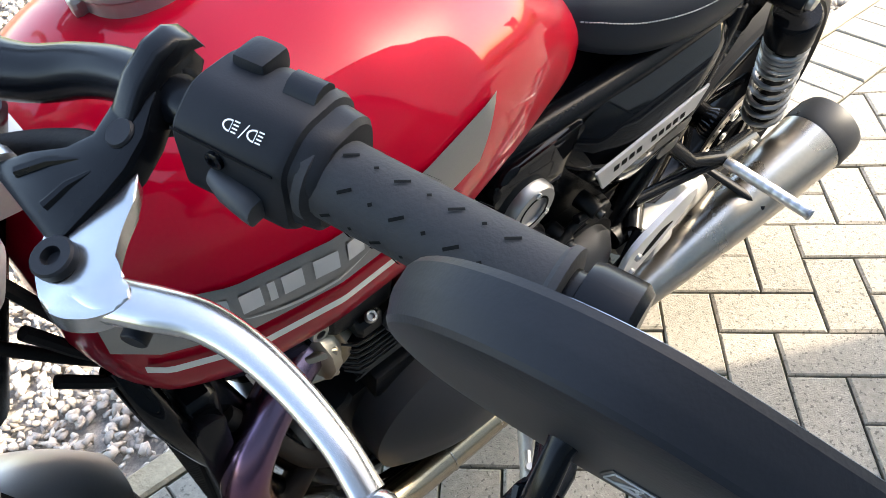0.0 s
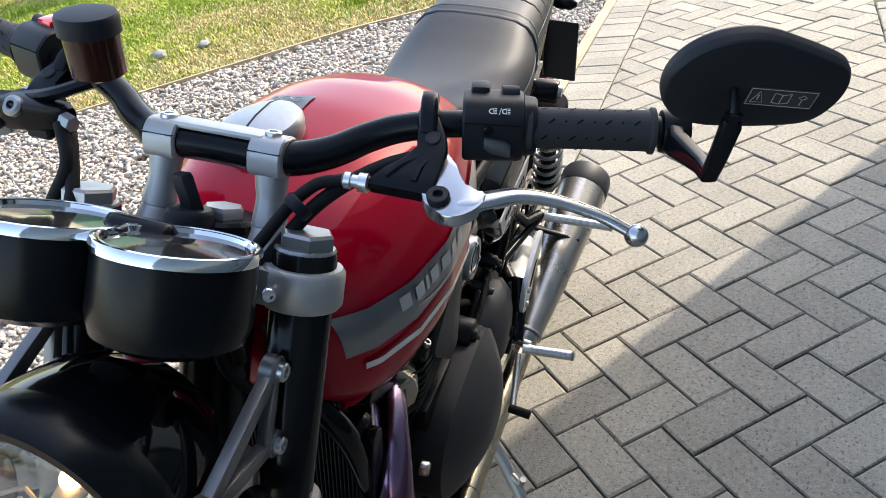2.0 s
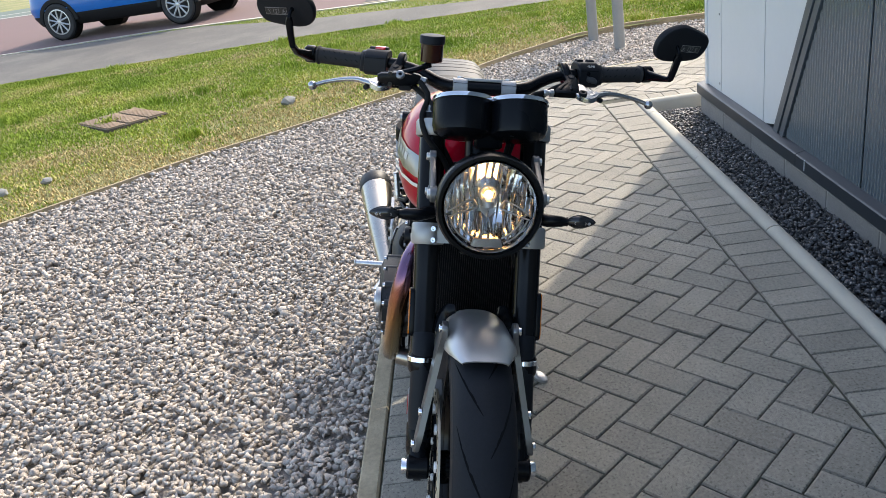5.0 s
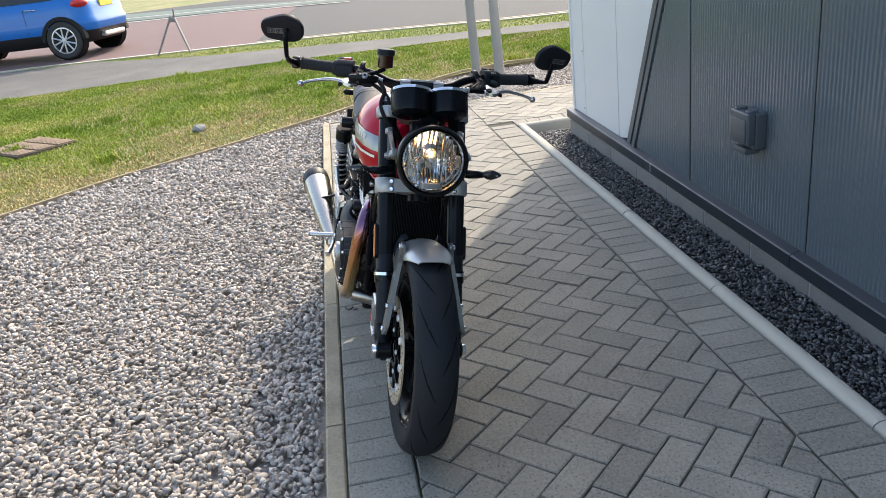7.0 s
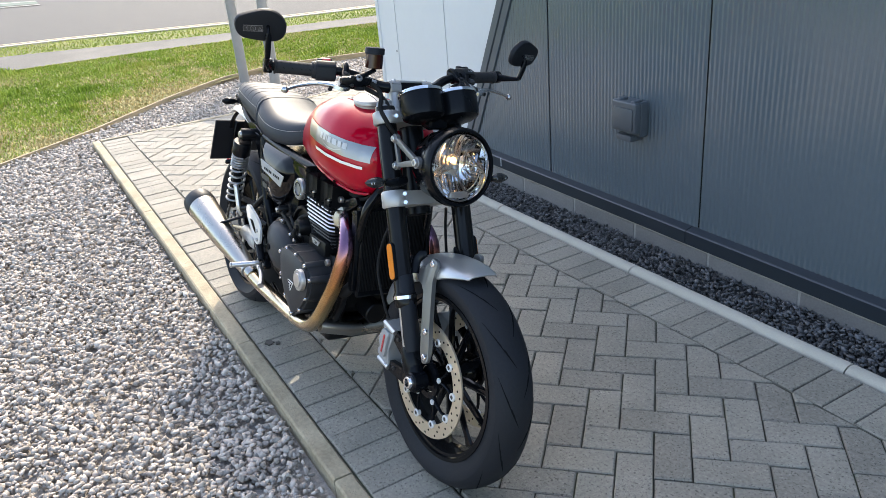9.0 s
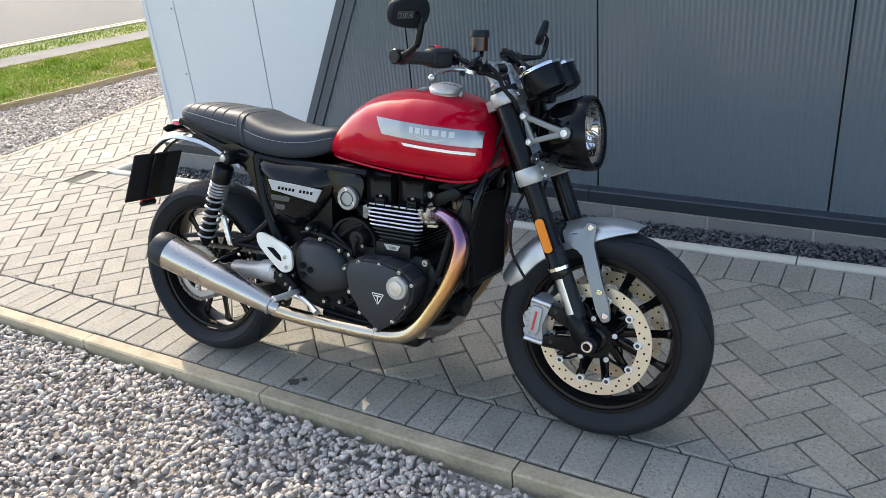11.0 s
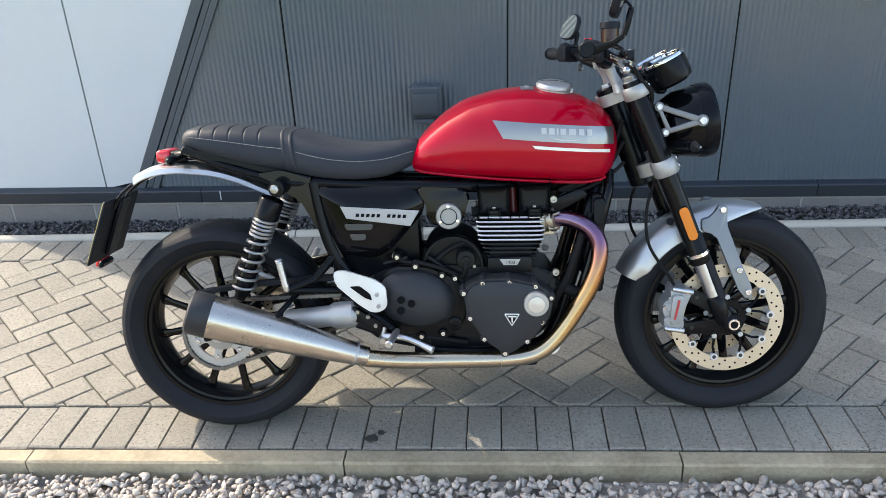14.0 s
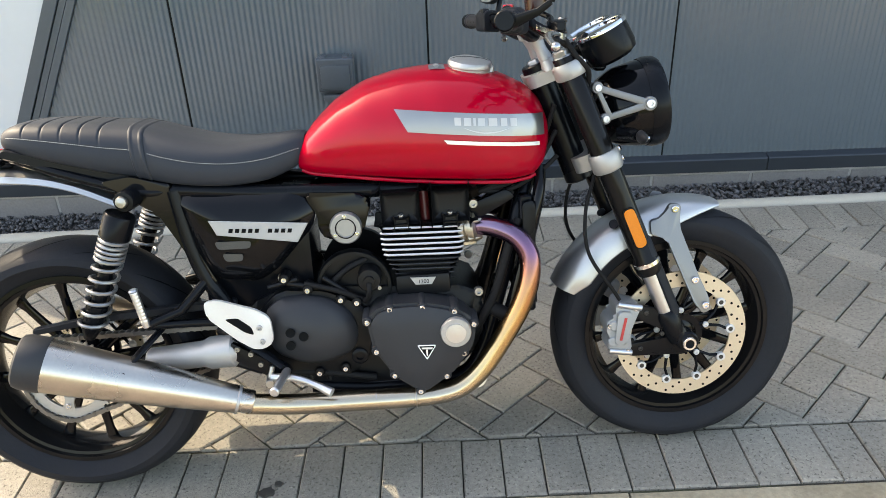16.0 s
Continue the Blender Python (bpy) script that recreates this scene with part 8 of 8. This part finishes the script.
# footrests
for s in (1, -1):
    hg = add("heel_guard", lambda b: plate(b, rounded([(0.348, 0.503), (0.378, 0.506), (0.460, 0.477), (0.487, 0.457), (0.489, 0.403), (0.473, 0.387), (0.445, 0.386), (0.409, 0.412), (0.352, 0.467)], 0.012, 4), -s * 0.176, -s * 0.185, 0.003, 2), HEEL, None, "silver heel guard plate")
    add("guard_gap", lambda b: plate(b, rounded([(0.389, 0.461), (0.417, 0.462), (0.444, 0.439), (0.449, 0.420), (0.429, 0.428)], 0.006, 3), -s * 0.1845, -s * 0.1858, 0.0), JOINT_BLACK, hg)
    for x, z in [(0.462, 0.436), (0.465, 0.404)]:
        add("guard_bolt", lambda b: bolt_head(b, (x, -s * 0.185, z), (0, -s, 0), 0.0062, 0.005), DULL_ALU, hg)
    add("footrest_hanger", lambda b: (tube(b, [(0.40, -s * 0.155, 0.41), (0.455, -s * 0.172, 0.375), (0.50, -s * 0.18, 0.34)], [0.014, 0.013, 0.012], 10, flat=0.6), tube(b, [(0.40, -s * 0.14, 0.40), (0.36, -s * 0.11, 0.41)], 0.015, 10)), SATIN_BLACK)
    def peg(b, p, q):
        p, q = Vector(p), Vector(q)
        d = (q - p).normalized(); L = (q - p).length
        prof = [(0.0085, 0)]
        for k in range(9):
            h = 0.012 + (L - 0.016) * k / 9
            prof += [(0.0094, h), (0.0094, h + (L - 0.016) / 13), (0.0091, h + (L - 0.016) / 13 + 0.0006)]
        prof += [(0.0105, L - 0.003), (0.008, L)]
        lathe(b, prof, p, d, 14)
    add("footrest", lambda b: peg(b, (0.512, -s * 0.195, 0.335), (0.497, -s * 0.292, 0.331)), ALU, None, "ribbed alloy footrest")
    ph = add("passenger_hanger", lambda b: (tube(b, [(0.345, -s * 0.112, 0.53), (0.285, -s * 0.135, 0.470), (0.222, -s * 0.155, 0.452)], [0.012, 0.011, 0.012], 10), tube(b, [(0.38, -s * 0.115, 0.43), (0.30, -s * 0.135, 0.44), (0.222, -s * 0.155, 0.448)], [0.010, 0.009, 0.010], 10)), SATIN_BLACK, None, "black passenger footrest bracket")
    if s > 0:
        add("passenger_footrest", lambda b: peg(b, (0.216, -s * 0.165, 0.450), (0.203, -s * 0.175, 0.54)), ALU, None, "folded ribbed passenger footrest")
    else:
        add("passenger_footrest", lambda b: peg(b, (0.222, -s * 0.165, 0.452), (0.212, -s * 0.31, 0.450)), ALU, None, "ribbed passenger footrest folded out")
add("brake_pedal", lambda b: tube(b, curve([(0.475, -0.186, 0.318), (0.528, -0.196, 0.316), (0.570, -0.206, 0.302), (0.607, -0.222, 0.287)], 5), [0.010, 0.008, 0.008, 0.011], 10), ALU, None, "silver brake pedal")
add("gear_lever", lambda b: tube(b, curve([(0.52, 0.19, 0.325), (0.57, 0.198, 0.305), (0.622, 0.205, 0.288)], 5), 0.0062, 10), DULL_ALU, None, "black-tipped gear lever")
add("gear_peg", lambda b: rod(b, (0.625, 0.200, 0.288), (0.630, 0.240, 0.288), 0.0085), RUBBER)
stand = add("side_stand", lambda b: (tube(b, curve([(0.60, 0.12, 0.255), (0.65, 0.205, 0.17), (0.700, 0.278, 0.090)], 5), [0.014, 0.012, 0.011], 12), ring_loft(b, [[pose(0.709, 0.292, 0.071, 12.5, 0, 30) @ Vector((0.030 * k * math.cos(a), 0.017 * k * math.sin(a), h)) for a in np.linspace(0, 2 * math.pi, 20, endpoint=False)] for k, h in ((0.9, -0.006), (1.0, -0.003), (0.95, 0.004), (0.6, 0.009))])), DULL_ALU, None, "alloy side stand, folded out")
add("stand_hook", lambda b: tube(b, curve([(0.66, 0.222, 0.155), (0.685, 0.245, 0.165), (0.69, 0.25, 0.185)], 4), 0.006, 8), DULL_ALU, stand)

for s in (1, -1):
    add("down_tube", lambda b: tube(b, curve([(1.100, -s * 0.07, 0.73), (1.088, -s * 0.105, 0.66), (1.045, -s * 0.112, 0.50), (1.005, -s * 0.112, 0.38), (0.955, -s * 0.11, 0.295)], 6), 0.0135, 14), GLOSS_BLACK, None, "gloss black frame tube before the engine")
    add("coolant_hose", lambda b: tube(b, curve([(1.045, -s * 0.105, 0.62), (1.018, -s * 0.120, 0.56), (0.985, -s * 0.122, 0.46), (0.955, -s * 0.118, 0.40), (0.93, -s * 0.11, 0.36)], 6), 0.0105, 12), RUBBER)
    add("exhaust_collector", lambda b: lathe(b, [(0.024, 0.0), (0.029, 0.006), (0.030, 0.13), (0.037, 0.145), (0.037, 0.20), (0.024, 0.215)], (0.195, -s * 0.124, 0.352), (0.98, -s * 0.10, 0.10), 24), SILVER, None, "silver exhaust collector under the swingarm")
    add("lower_rail", lambda b: tube(b, curve([(0.93, -s * 0.13, 0.262), (0.86, -s * 0.135, 0.222), (0.74, -s * 0.136, 0.212), (0.56, -s * 0.132, 0.216), (0.47, -s * 0.125, 0.235)], 6), 0.0095, 10), GLOSS_BLACK, None, "gloss black lower frame rail")
    bk = add("footrest_bracket", lambda b: plate(b, rounded([(0.392, 0.402), (0.425, 0.378), (0.470, 0.352), (0.505, 0.338), (0.520, 0.318), (0.500, 0.300), (0.465, 0.318), (0.415, 0.345), (0.380, 0.370)], 0.010, 3), -s * 0.150, -s * 0.172, 0.004, 2), SATIN_BLACK)
    for x, z in ((0.405, 0.385), (0.433, 0.371), (0.452, 0.345), (0.500, 0.322)):
        add("bracket_bolt", lambda b: bolt_head(b, (x, -s * 0.172, z), (0, -s, 0), 0.006, 0.006), BOLT, bk)
    add("footrest_joint", lambda b: (rod(b, (0.468, -s * 0.172, 0.312), (0.472, -s * 0.205, 0.310), 0.009), rod(b, (0.478, -s * 0.180, 0.342), (0.466, -s * 0.188, 0.300), 0.006)), BOLT, bk)
add("brake_cylinder", lambda b: rod(b, (0.395, -0.150, 0.345), (0.452, -0.158, 0.325), 0.011), SATIN_BLACK)
add("brake_rod", lambda b: rod(b, (0.452, -0.158, 0.325), (0.490, -0.168, 0.312), 0.0045), BOLT)

# radiator
rad = add("radiator", lambda b: box(b, (1.045, -0.112, 0.40), (1.078, 0.112, 0.675), 0.006, pose(0.0, 0, 0, 0, 0, 0)), SATIN_BLACK, None, "black radiator behind the fork")
for k in range(42):
    y = -0.105 + k * 0.00508
    add("radiator_fin", lambda b: box(b, (1.078, y, 0.42), (1.0815, y + 0.0016, 0.66)), RADIATOR, rad, smooth=False)
for s in (1, -1):
    add("radiator_hose", lambda b: tube(b, curve([(1.05, -s * 0.11, 0.43), (1.02, -s * 0.125, 0.40), (0.97, -s * 0.11, 0.42)], 5), 0.017, 12), RUBBER, rad)
    add("radiator_shroud", lambda b: plate(b, rounded([(1.05, 0.66), (1.075, 0.665), (1.080, 0.65), (1.075, 0.42), (1.05, 0.42)], 0.008, 2), -s * 0.112, -s * 0.126, 0.003), SATIN_BLACK, rad)
add("oil_filter", lambda b: rod(b, (0.93, 0.0, 0.32), (1.01, 0.0, 0.31), 0.035, 24), ENGINE_BLACK, engine)
add("link_pipe", lambda b: tube(b, [(0.93, -0.15, 0.262), (0.95, -0.05, 0.245), (0.95, 0.05, 0.245), (0.93, 0.15, 0.262)], 0.0235, 16), STEEL)
for s in (1, -1):
    for k, z in enumerate((0.76, 0.735, 0.71)):
        add("wiring", lambda b: tube(b, curve([(1.14, -s * (0.05 + 0.01 * k), z + 0.10 - 0.03 * k), (1.10, -s * (0.065 + 0.008 * k), z + 0.01), (1.03, -s * 0.088, z - 0.045 + 0.01 * k), (0.96, -s * 0.09, 0.685)], 6), 0.0055, 8), RUBBER)
add("battery_box", lambda b: box(b, (0.33, -0.09, 0.44), (0.58, 0.09, 0.71), 0.02, None, 2), SATIN_BLACK)


def level(ob):
    return 1 if ob.parent is None else 1 + level(ob.parent)


# small pieces hang at most two steps below the motorcycle
for ob in list(bpy.data.objects):
    while level(ob) > 3:
        ob.parent = ob.parent.parent


# ---- gravel, grass ----
ICO_V = np.array([(0, 0, 1)] + [(0.894 * math.cos(a), 0.894 * math.sin(a), 0.447) for a in np.arange(5) * 2 * math.pi / 5]
                 + [(0.894 * math.cos(a), 0.894 * math.sin(a), -0.447) for a in (np.arange(5) + 0.5) * 2 * math.pi / 5] + [(0, 0, -1)])
ICO_F = np.array([(0, 1 + k, 1 + (k + 1) % 5) for k in range(5)] + [(1 + k, 6 + k, 1 + (k + 1) % 5) for k in range(5)]
                 + [(1 + (k + 1) % 5, 6 + k, 6 + (k + 1) % 5) for k in range(5)] + [(11, 6 + (k + 1) % 5, 6 + k) for k in range(5)])


def inside(xy, poly):
    """Which of the places lie in the polygon."""
    x, y = xy[:, 0], xy[:, 1]
    hit = np.zeros(len(xy), bool)
    for (x0, y0), (x1, y1) in zip(poly, poly[1:] + poly[:1]):
        if y0 != y1:
            hit ^= ((y0 > y) != (y1 > y)) & (x < (x1 - x0) * (y - y0) / (y1 - y0) + x0)
    return hit


def stones(name, spots, size, mat, z, label, seed):
    """Crushed stones, each turned and shaped by chance, in one mesh."""
    rng = np.random.default_rng(seed)
    n = len(spots)
    r = size * rng.uniform(0.55, 1.25, (n, 1, 1))
    shape = ICO_V[None] * rng.uniform(0.58, 1.42, (n, 12, 1)) * rng.uniform((0.9, 0.65, 0.5), (1.55, 1.1, 0.9), (n, 3))[:, None] * r
    for _ in range(5):
        nrm = rng.normal(size=(n, 1, 3))
        nrm /= np.linalg.norm(nrm, axis=2, keepdims=True)
        over = (shape * nrm).sum(2, keepdims=True) - r * rng.uniform(0.32, 0.62, (n, 1, 1))
        shape = shape - np.maximum(over, 0) * nrm
    q = rng.normal(size=(n, 4))
    q /= np.linalg.norm(q, axis=1, keepdims=True)
    w, x, y, zz = q.T
    R = np.stack([np.stack([1 - 2 * (y * y + zz * zz), 2 * (x * y - zz * w), 2 * (x * zz + y * w)], -1),
                  np.stack([2 * (x * y + zz * w), 1 - 2 * (x * x + zz * zz), 2 * (y * zz - x * w)], -1),
                  np.stack([2 * (x * zz - y * w), 2 * (y * zz + x * w), 1 - 2 * (x * x + y * y)], -1)], 1)
    pts = np.einsum("nij,nkj->nki", R, shape)
    pts[:, :, 2] *= 0.8
    pts[:, :, :2] += spots[:, None]
    pts[:, :, 2] += z + rng.uniform(-0.3, 0.8, (n, 1)) * size
    verts = pts.reshape(-1, 3)
    faces = (ICO_F[None] + 12 * np.arange(n)[:, None, None]).reshape(-1, 3)
    me = bpy.data.meshes.new(name)
    me.vertices.add(len(verts)); me.loops.add(faces.size); me.polygons.add(len(faces))
    me.vertices.foreach_set("co", verts.ravel())
    me.loops.foreach_set("vertex_index", faces.ravel())
    me.polygons.foreach_set("loop_start", np.arange(0, faces.size, 3))
    me.update(); me.validate()
    me.materials.append(mat)
    return tagged(new(name, me), label, "gravel", kind="stuff")


rng = np.random.default_rng(5)
GRAVEL_POLY = LAWN_EDGE[:-1] + [(-4.75, 6.0), (-4.0, 3.4), (-3.7, 1.6), (-3.65, 0.6), (-3.65, -0.375), (6.0, -0.375), (6.0, -9.0)]
def scatter(poly, lo, hi, density, keep=None):
    xy = rng.uniform(lo, hi, (int(density * (hi[0] - lo[0]) * (hi[1] - lo[1])), 2))
    xy = xy[inside(xy, poly)]
    return xy if keep is None else xy[keep(xy)]
near = lambda p: (p[:, 1] > -1.7) & (p[:, 0] > -1.2) & (p[:, 0] < 3.2)
stones("gravel", scatter(GRAVEL_POLY, (-1.2, -1.7), (3.2, -0.37), 4200, near), 0.0148, GRAVEL, -0.047, "pale grey crushed gravel beside the paving", 11)
stones("gravel", scatter(GRAVEL_POLY, (-5.7, -5.5), (4.5, 6.0), 2300, lambda p: ~near(p)), 0.0178, GRAVEL, -0.047, "pale grey crushed gravel up to the lawn", 12)
stones("slate_chippings", scatter([(-2.3, 1.235), (3.6, 1.235), (3.6, 1.535), (-2.3, 1.535)], (-2.3, 1.235), (3.6, 1.535), 6000), 0.0118, DARK_GRAVEL, -0.062,
       "dark slate chippings along the wall's foot", 13)


def blades(name, xy, size, mat, label, seed, lean=0.6):
    rng = np.random.default_rng(seed)
    n = len(xy)
    a = rng.uniform(0, 2 * math.pi, n)
    h = size * rng.uniform(0.4, 1.2, n)
    w = 0.0030 + 0.0035 * rng.random(n)
    z = np.maximum(-0.03, 0.024 * (-xy[:, 0] - 5.0)) - 0.014
    d = np.stack([np.cos(a), np.sin(a)], 1)
    s = np.stack([-np.sin(a), np.cos(a)], 1)
    le = (rng.uniform(0.1, lean, n) * h)[:, None]
    v = np.zeros((n, 5, 3))
    v[:, 0, :2] = xy - s * w[:, None]; v[:, 1, :2] = xy + s * w[:, None]
    v[:, 2, :2] = xy + d * le * 0.35 + s * w[:, None] * 0.8; v[:, 3, :2] = xy + d * le * 0.35 - s * w[:, None] * 0.8
    v[:, 4, :2] = xy + d * le
    v[:, :2, 2] = z[:, None]; v[:, 2:4, 2] = (z + h * 0.6)[:, None]; v[:, 4, 2] = z + h
    base = 5 * np.arange(n)[:, None]
    tri = np.concatenate([base + (0, 1, 2), base + (0, 2, 3), base + (3, 2, 4)], 1).reshape(-1, 3)
    me = bpy.data.meshes.new(name)
    me.vertices.add(5 * n); me.loops.add(tri.size); me.polygons.add(len(tri))
    me.vertices.foreach_set("co", v.ravel())
    me.loops.foreach_set("vertex_index", tri.ravel())
    me.polygons.foreach_set("loop_start", np.arange(0, tri.size, 3))
    me.update(); me.validate()
    me.materials.append(mat)
    return tagged(new(name, me), label, "grass", kind="stuff")


LAWN_POLY = LAWN_EDGE + PATH_NEAR[::-1]
VERGE_POLY = PATH_FAR + ROAD_EDGE[::-1]
def off_cover(p):
    c, s = math.cos(radians(-43)), math.sin(radians(-43))
    x, y = p[:, 0] + 4.68, p[:, 1] + 3.3
    return ~((abs(c * x - s * y) < 0.42) & (abs(s * x + c * y) < 0.31))
def edge_gap(p):
    """Distance from the lawn's edge."""
    d = np.full(len(p), 9.0)
    for (x0, y0), (x1, y1) in zip(LAWN_EDGE, LAWN_EDGE[1:]):
        e = np.array([x1 - x0, y1 - y0]); q = p - (x0, y0)
        t = np.clip((q @ e) / (e @ e), 0, 1)
        d = np.minimum(d, np.hypot(*(q - t[:, None] * e).T))
    return d
lawn = scatter(LAWN_POLY, (-8.6, -9.0), (0.5, 9.0), 5200, off_cover)
patch = np.array([noise.noise(Vector((p[0] * 1.3, p[1] * 1.3, 0.0))) + 0.5 * noise.noise(Vector((p[0] * 4, p[1] * 4, 3.0))) for p in lawn])
gap = edge_gap(lawn)
dry = rng.random(len(lawn)) < 0.9 * patch + np.where(lawn[:, 1] < -0.9, np.clip(1.05 - gap * 0.55, 0.10, 0.88), np.clip(1.15 - gap * 0.95, 0.06, 0.94) * np.where(lawn[:, 1] < 1.2, 1, 0.5))
thin = (gap > 0.35) | (rng.random(len(lawn)) < 0.8)
blades("grass", lawn[~dry & thin], 0.026, GRASS, "short green lawn grass", 21, 1.0)
blades("dry_grass", lawn[dry & thin], 0.023, DRY_GRASS, "sun-dried yellow grass along the lawn's edge", 22, 1.2)
blades("grass", scatter(VERGE_POLY, (-13, -14), (-7, 9), 1400), 0.032, GRASS, "short grass on the roadside verge", 23, 1.3)
tufts = np.concatenate([c + rng.normal(0, 0.06, (160, 2)) for c in scatter(LAWN_POLY, (-8.3, -7.0), (-2, 5.5), 1.0, lambda p: edge_gap(p) > 0.2)])
blades("grass_tufts", tufts[inside(tufts, LAWN_POLY)], 0.07, GRASS, "taller green tufts in the lawn", 24, 1.0)

# ---- paving stones ----
MOD, U0, V0 = 0.1003, 0.3175, 1.6145
R2 = math.sqrt(0.5)


def clip_poly(poly, lo_y, hi_y, lo_x, hi_x):
    for axis, lim, sign in ((1, lo_y, 1), (1, hi_y, -1), (0, lo_x, 1), (0, hi_x, -1)):
        out = []
        for a, b in zip(poly, poly[1:] + poly[:1]):
            da, db = sign * (a[axis] - lim), sign * (b[axis] - lim)
            if da >= 0:
                out.append(a)
            if da * db < 0:
                t = da / (da - db)
                out.append((a[0] + (b[0] - a[0]) * t, a[1] + (b[1] - a[1]) * t))
        poly = out
        if len(poly) < 3:
            return []
    return poly


def paver_mesh(poly, z, chamfer=0.0045):
    """Corners and faces of one paver with a chamfered rim."""
    c = Vector((sum(p[0] for p in poly) / len(poly), sum(p[1] for p in poly) / len(poly)))
    def inset(k):
        out = []
        for p in poly:
            d = Vector(p) - c
            out.append(c + d * max(0.2, 1 - k * 1.35 / max(d.length, 1e-4)))
        return out
    rings = [[(q.x, q.y, z - 0.03) for q in inset(0.0025)], [(q.x, q.y, z - chamfer * 0.8) for q in inset(0.0025)], [(q.x, q.y, z) for q in inset(0.0025 + chamfer)]]
    n = len(poly)
    verts = [v for r in rings for v in r]
    faces = [(r * n + k, r * n + (k + 1) % n, (r + 1) * n + (k + 1) % n, (r + 1) * n + k) for r in range(2) for k in range(n)]
    faces.append(tuple(range(2 * n, 3 * n)))
    return verts, faces


def pavers():
    rnd = random.Random(9)
    polys = []
    for i in range(-70, 90):
        for j in range(-40, 50):
            for w, h, du in ((2, 1, 0), (1, 2, 2)):
                u, v = U0 + MOD * (i + 2 * j + du), V0 + MOD * (-i + 2 * j)
                cu, cv = u + w * MOD / 2, v + h * MOD / 2
                x, y = (cu + cv) * R2, (cv - cu) * R2
                if not (-4.3 < x < 6.2 and -0.3 < y < 6.5) or (x > -2.2 and y > 1.15):
                    continue
                q = [(u, v), (u + w * MOD, v), (u + w * MOD, v + h * MOD), (u, v + h * MOD)]
                q = [((a + b) * R2, (b - a) * R2) for a, b in q]
                left = -3.57 if y < 0.6 else np.interp(y, [0.6, 1.6, 3.4, 7.0], [-3.57, -3.65, -3.95, -4.45])
                p = clip_poly(q, -0.098, 0.955, left, 6.0)
                if len(p) >= 3:
                    polys.append(p)
                p = clip_poly(q, 0.955, 6.0, left, -2.385 - 0.205)
                if len(p) >= 3:
                    polys.append(p)
    step = 0.1006
    for k in range(-44, 53):
        x = -0.7173 + step * (k + 15)
        if -3.57 < x < 5.9:
            polys.append([(x, -0.299), (x + step, -0.299), (x + step, -0.1), (x, -0.1)])
    for k in range(-34, 53):
        x = 0.846 + step * k
        if -2.5 < x < 5.9:
            polys.append([(x, 0.957), (x + step, 0.957), (x + step, 1.158), (x, 1.158)])
    for k in range(0, 50):
        y = 1.16 + step * k
        polys.append([(-2.585, y), (-2.385, y), (-2.385, y + step), (-2.585, y + step)])
    def area(p):
        return abs(sum(a[0] * b[1] - b[0] * a[1] for a, b in zip(p, p[1:] + p[:1]))) / 2
    polys = [p for p in polys if area(p) > 0.0004]
    mid = lambda p: (sum(a[0] for a in p) / len(p), sum(a[1] for a in p) / len(p))
    root = tagged(new("paving"), "grey-beige block paving laid in herringbone", "paving", kind="structure")
    order = sorted(polys, key=lambda p: (abs(mid(p)[0] - 1.2) * 1.0 + max(0, mid(p)[1] - 0.9)))
    verts, faces = [], []
    for k, p in enumerate(order):
        v, f = paver_mesh(p, rnd.uniform(-0.0025, 0.0015))
        tx, ty = rnd.uniform(-0.012, 0.012), rnd.uniform(-0.012, 0.012)
        cx, cy = mid(p)
        v = [(a, b, c + tx * (a - cx) + ty * (b - cy)) for a, b, c in v]
        if k < 300:
            finish("paver", v, f, PAVER, root, smooth=False)
        else:
            base = len(verts)
            verts += v
            faces += [tuple(base + q for q in g) for g in f]
    tagged(finish("pavers", verts, faces, PAVER_REST, root, smooth=False), kind="stuff")


pavers()


# ---- stains on the paving ----
STAIN = material("oil_stain", (0.035, 0.032, 0.028), 0.6, vary=0.3, scale=40)
def blot(x, y, r, seed, label):
    """A thin dried blot with an uneven outline."""
    rnd = random.Random(seed)
    rim = [(r * (0.6 + 0.6 * rnd.random()) * math.cos(a), 0.7 * r * (0.6 + 0.6 * rnd.random()) * math.sin(a)) for a in np.linspace(0, 2 * math.pi, 15, endpoint=False)]
    rim = [p[:2] for p in curve([(p[0], p[1], 0) for p in rim + rim[:1]], 3)[:-1]]
    n = len(rim)
    verts = [(p[0] * 0.96, p[1] * 0.96, 0.0012) for p in rim] + [(p[0], p[1], -0.004) for p in rim]
    ob = finish("oil_stain", verts, [tuple(range(n))] + [(k, n + k, n + (k + 1) % n, (k + 1) % n) for k in range(n)], STAIN, smooth=False)
    ob.matrix_world = pose(x, y, 0.0012)
    tagged(ob, label, "stain", kind="structure")


blot(0.413, -0.253, 0.024, 4, "small dark oil stain on the paving")
blot(0.438, -0.228, 0.012, 6, "small dark oil spot on the paving")
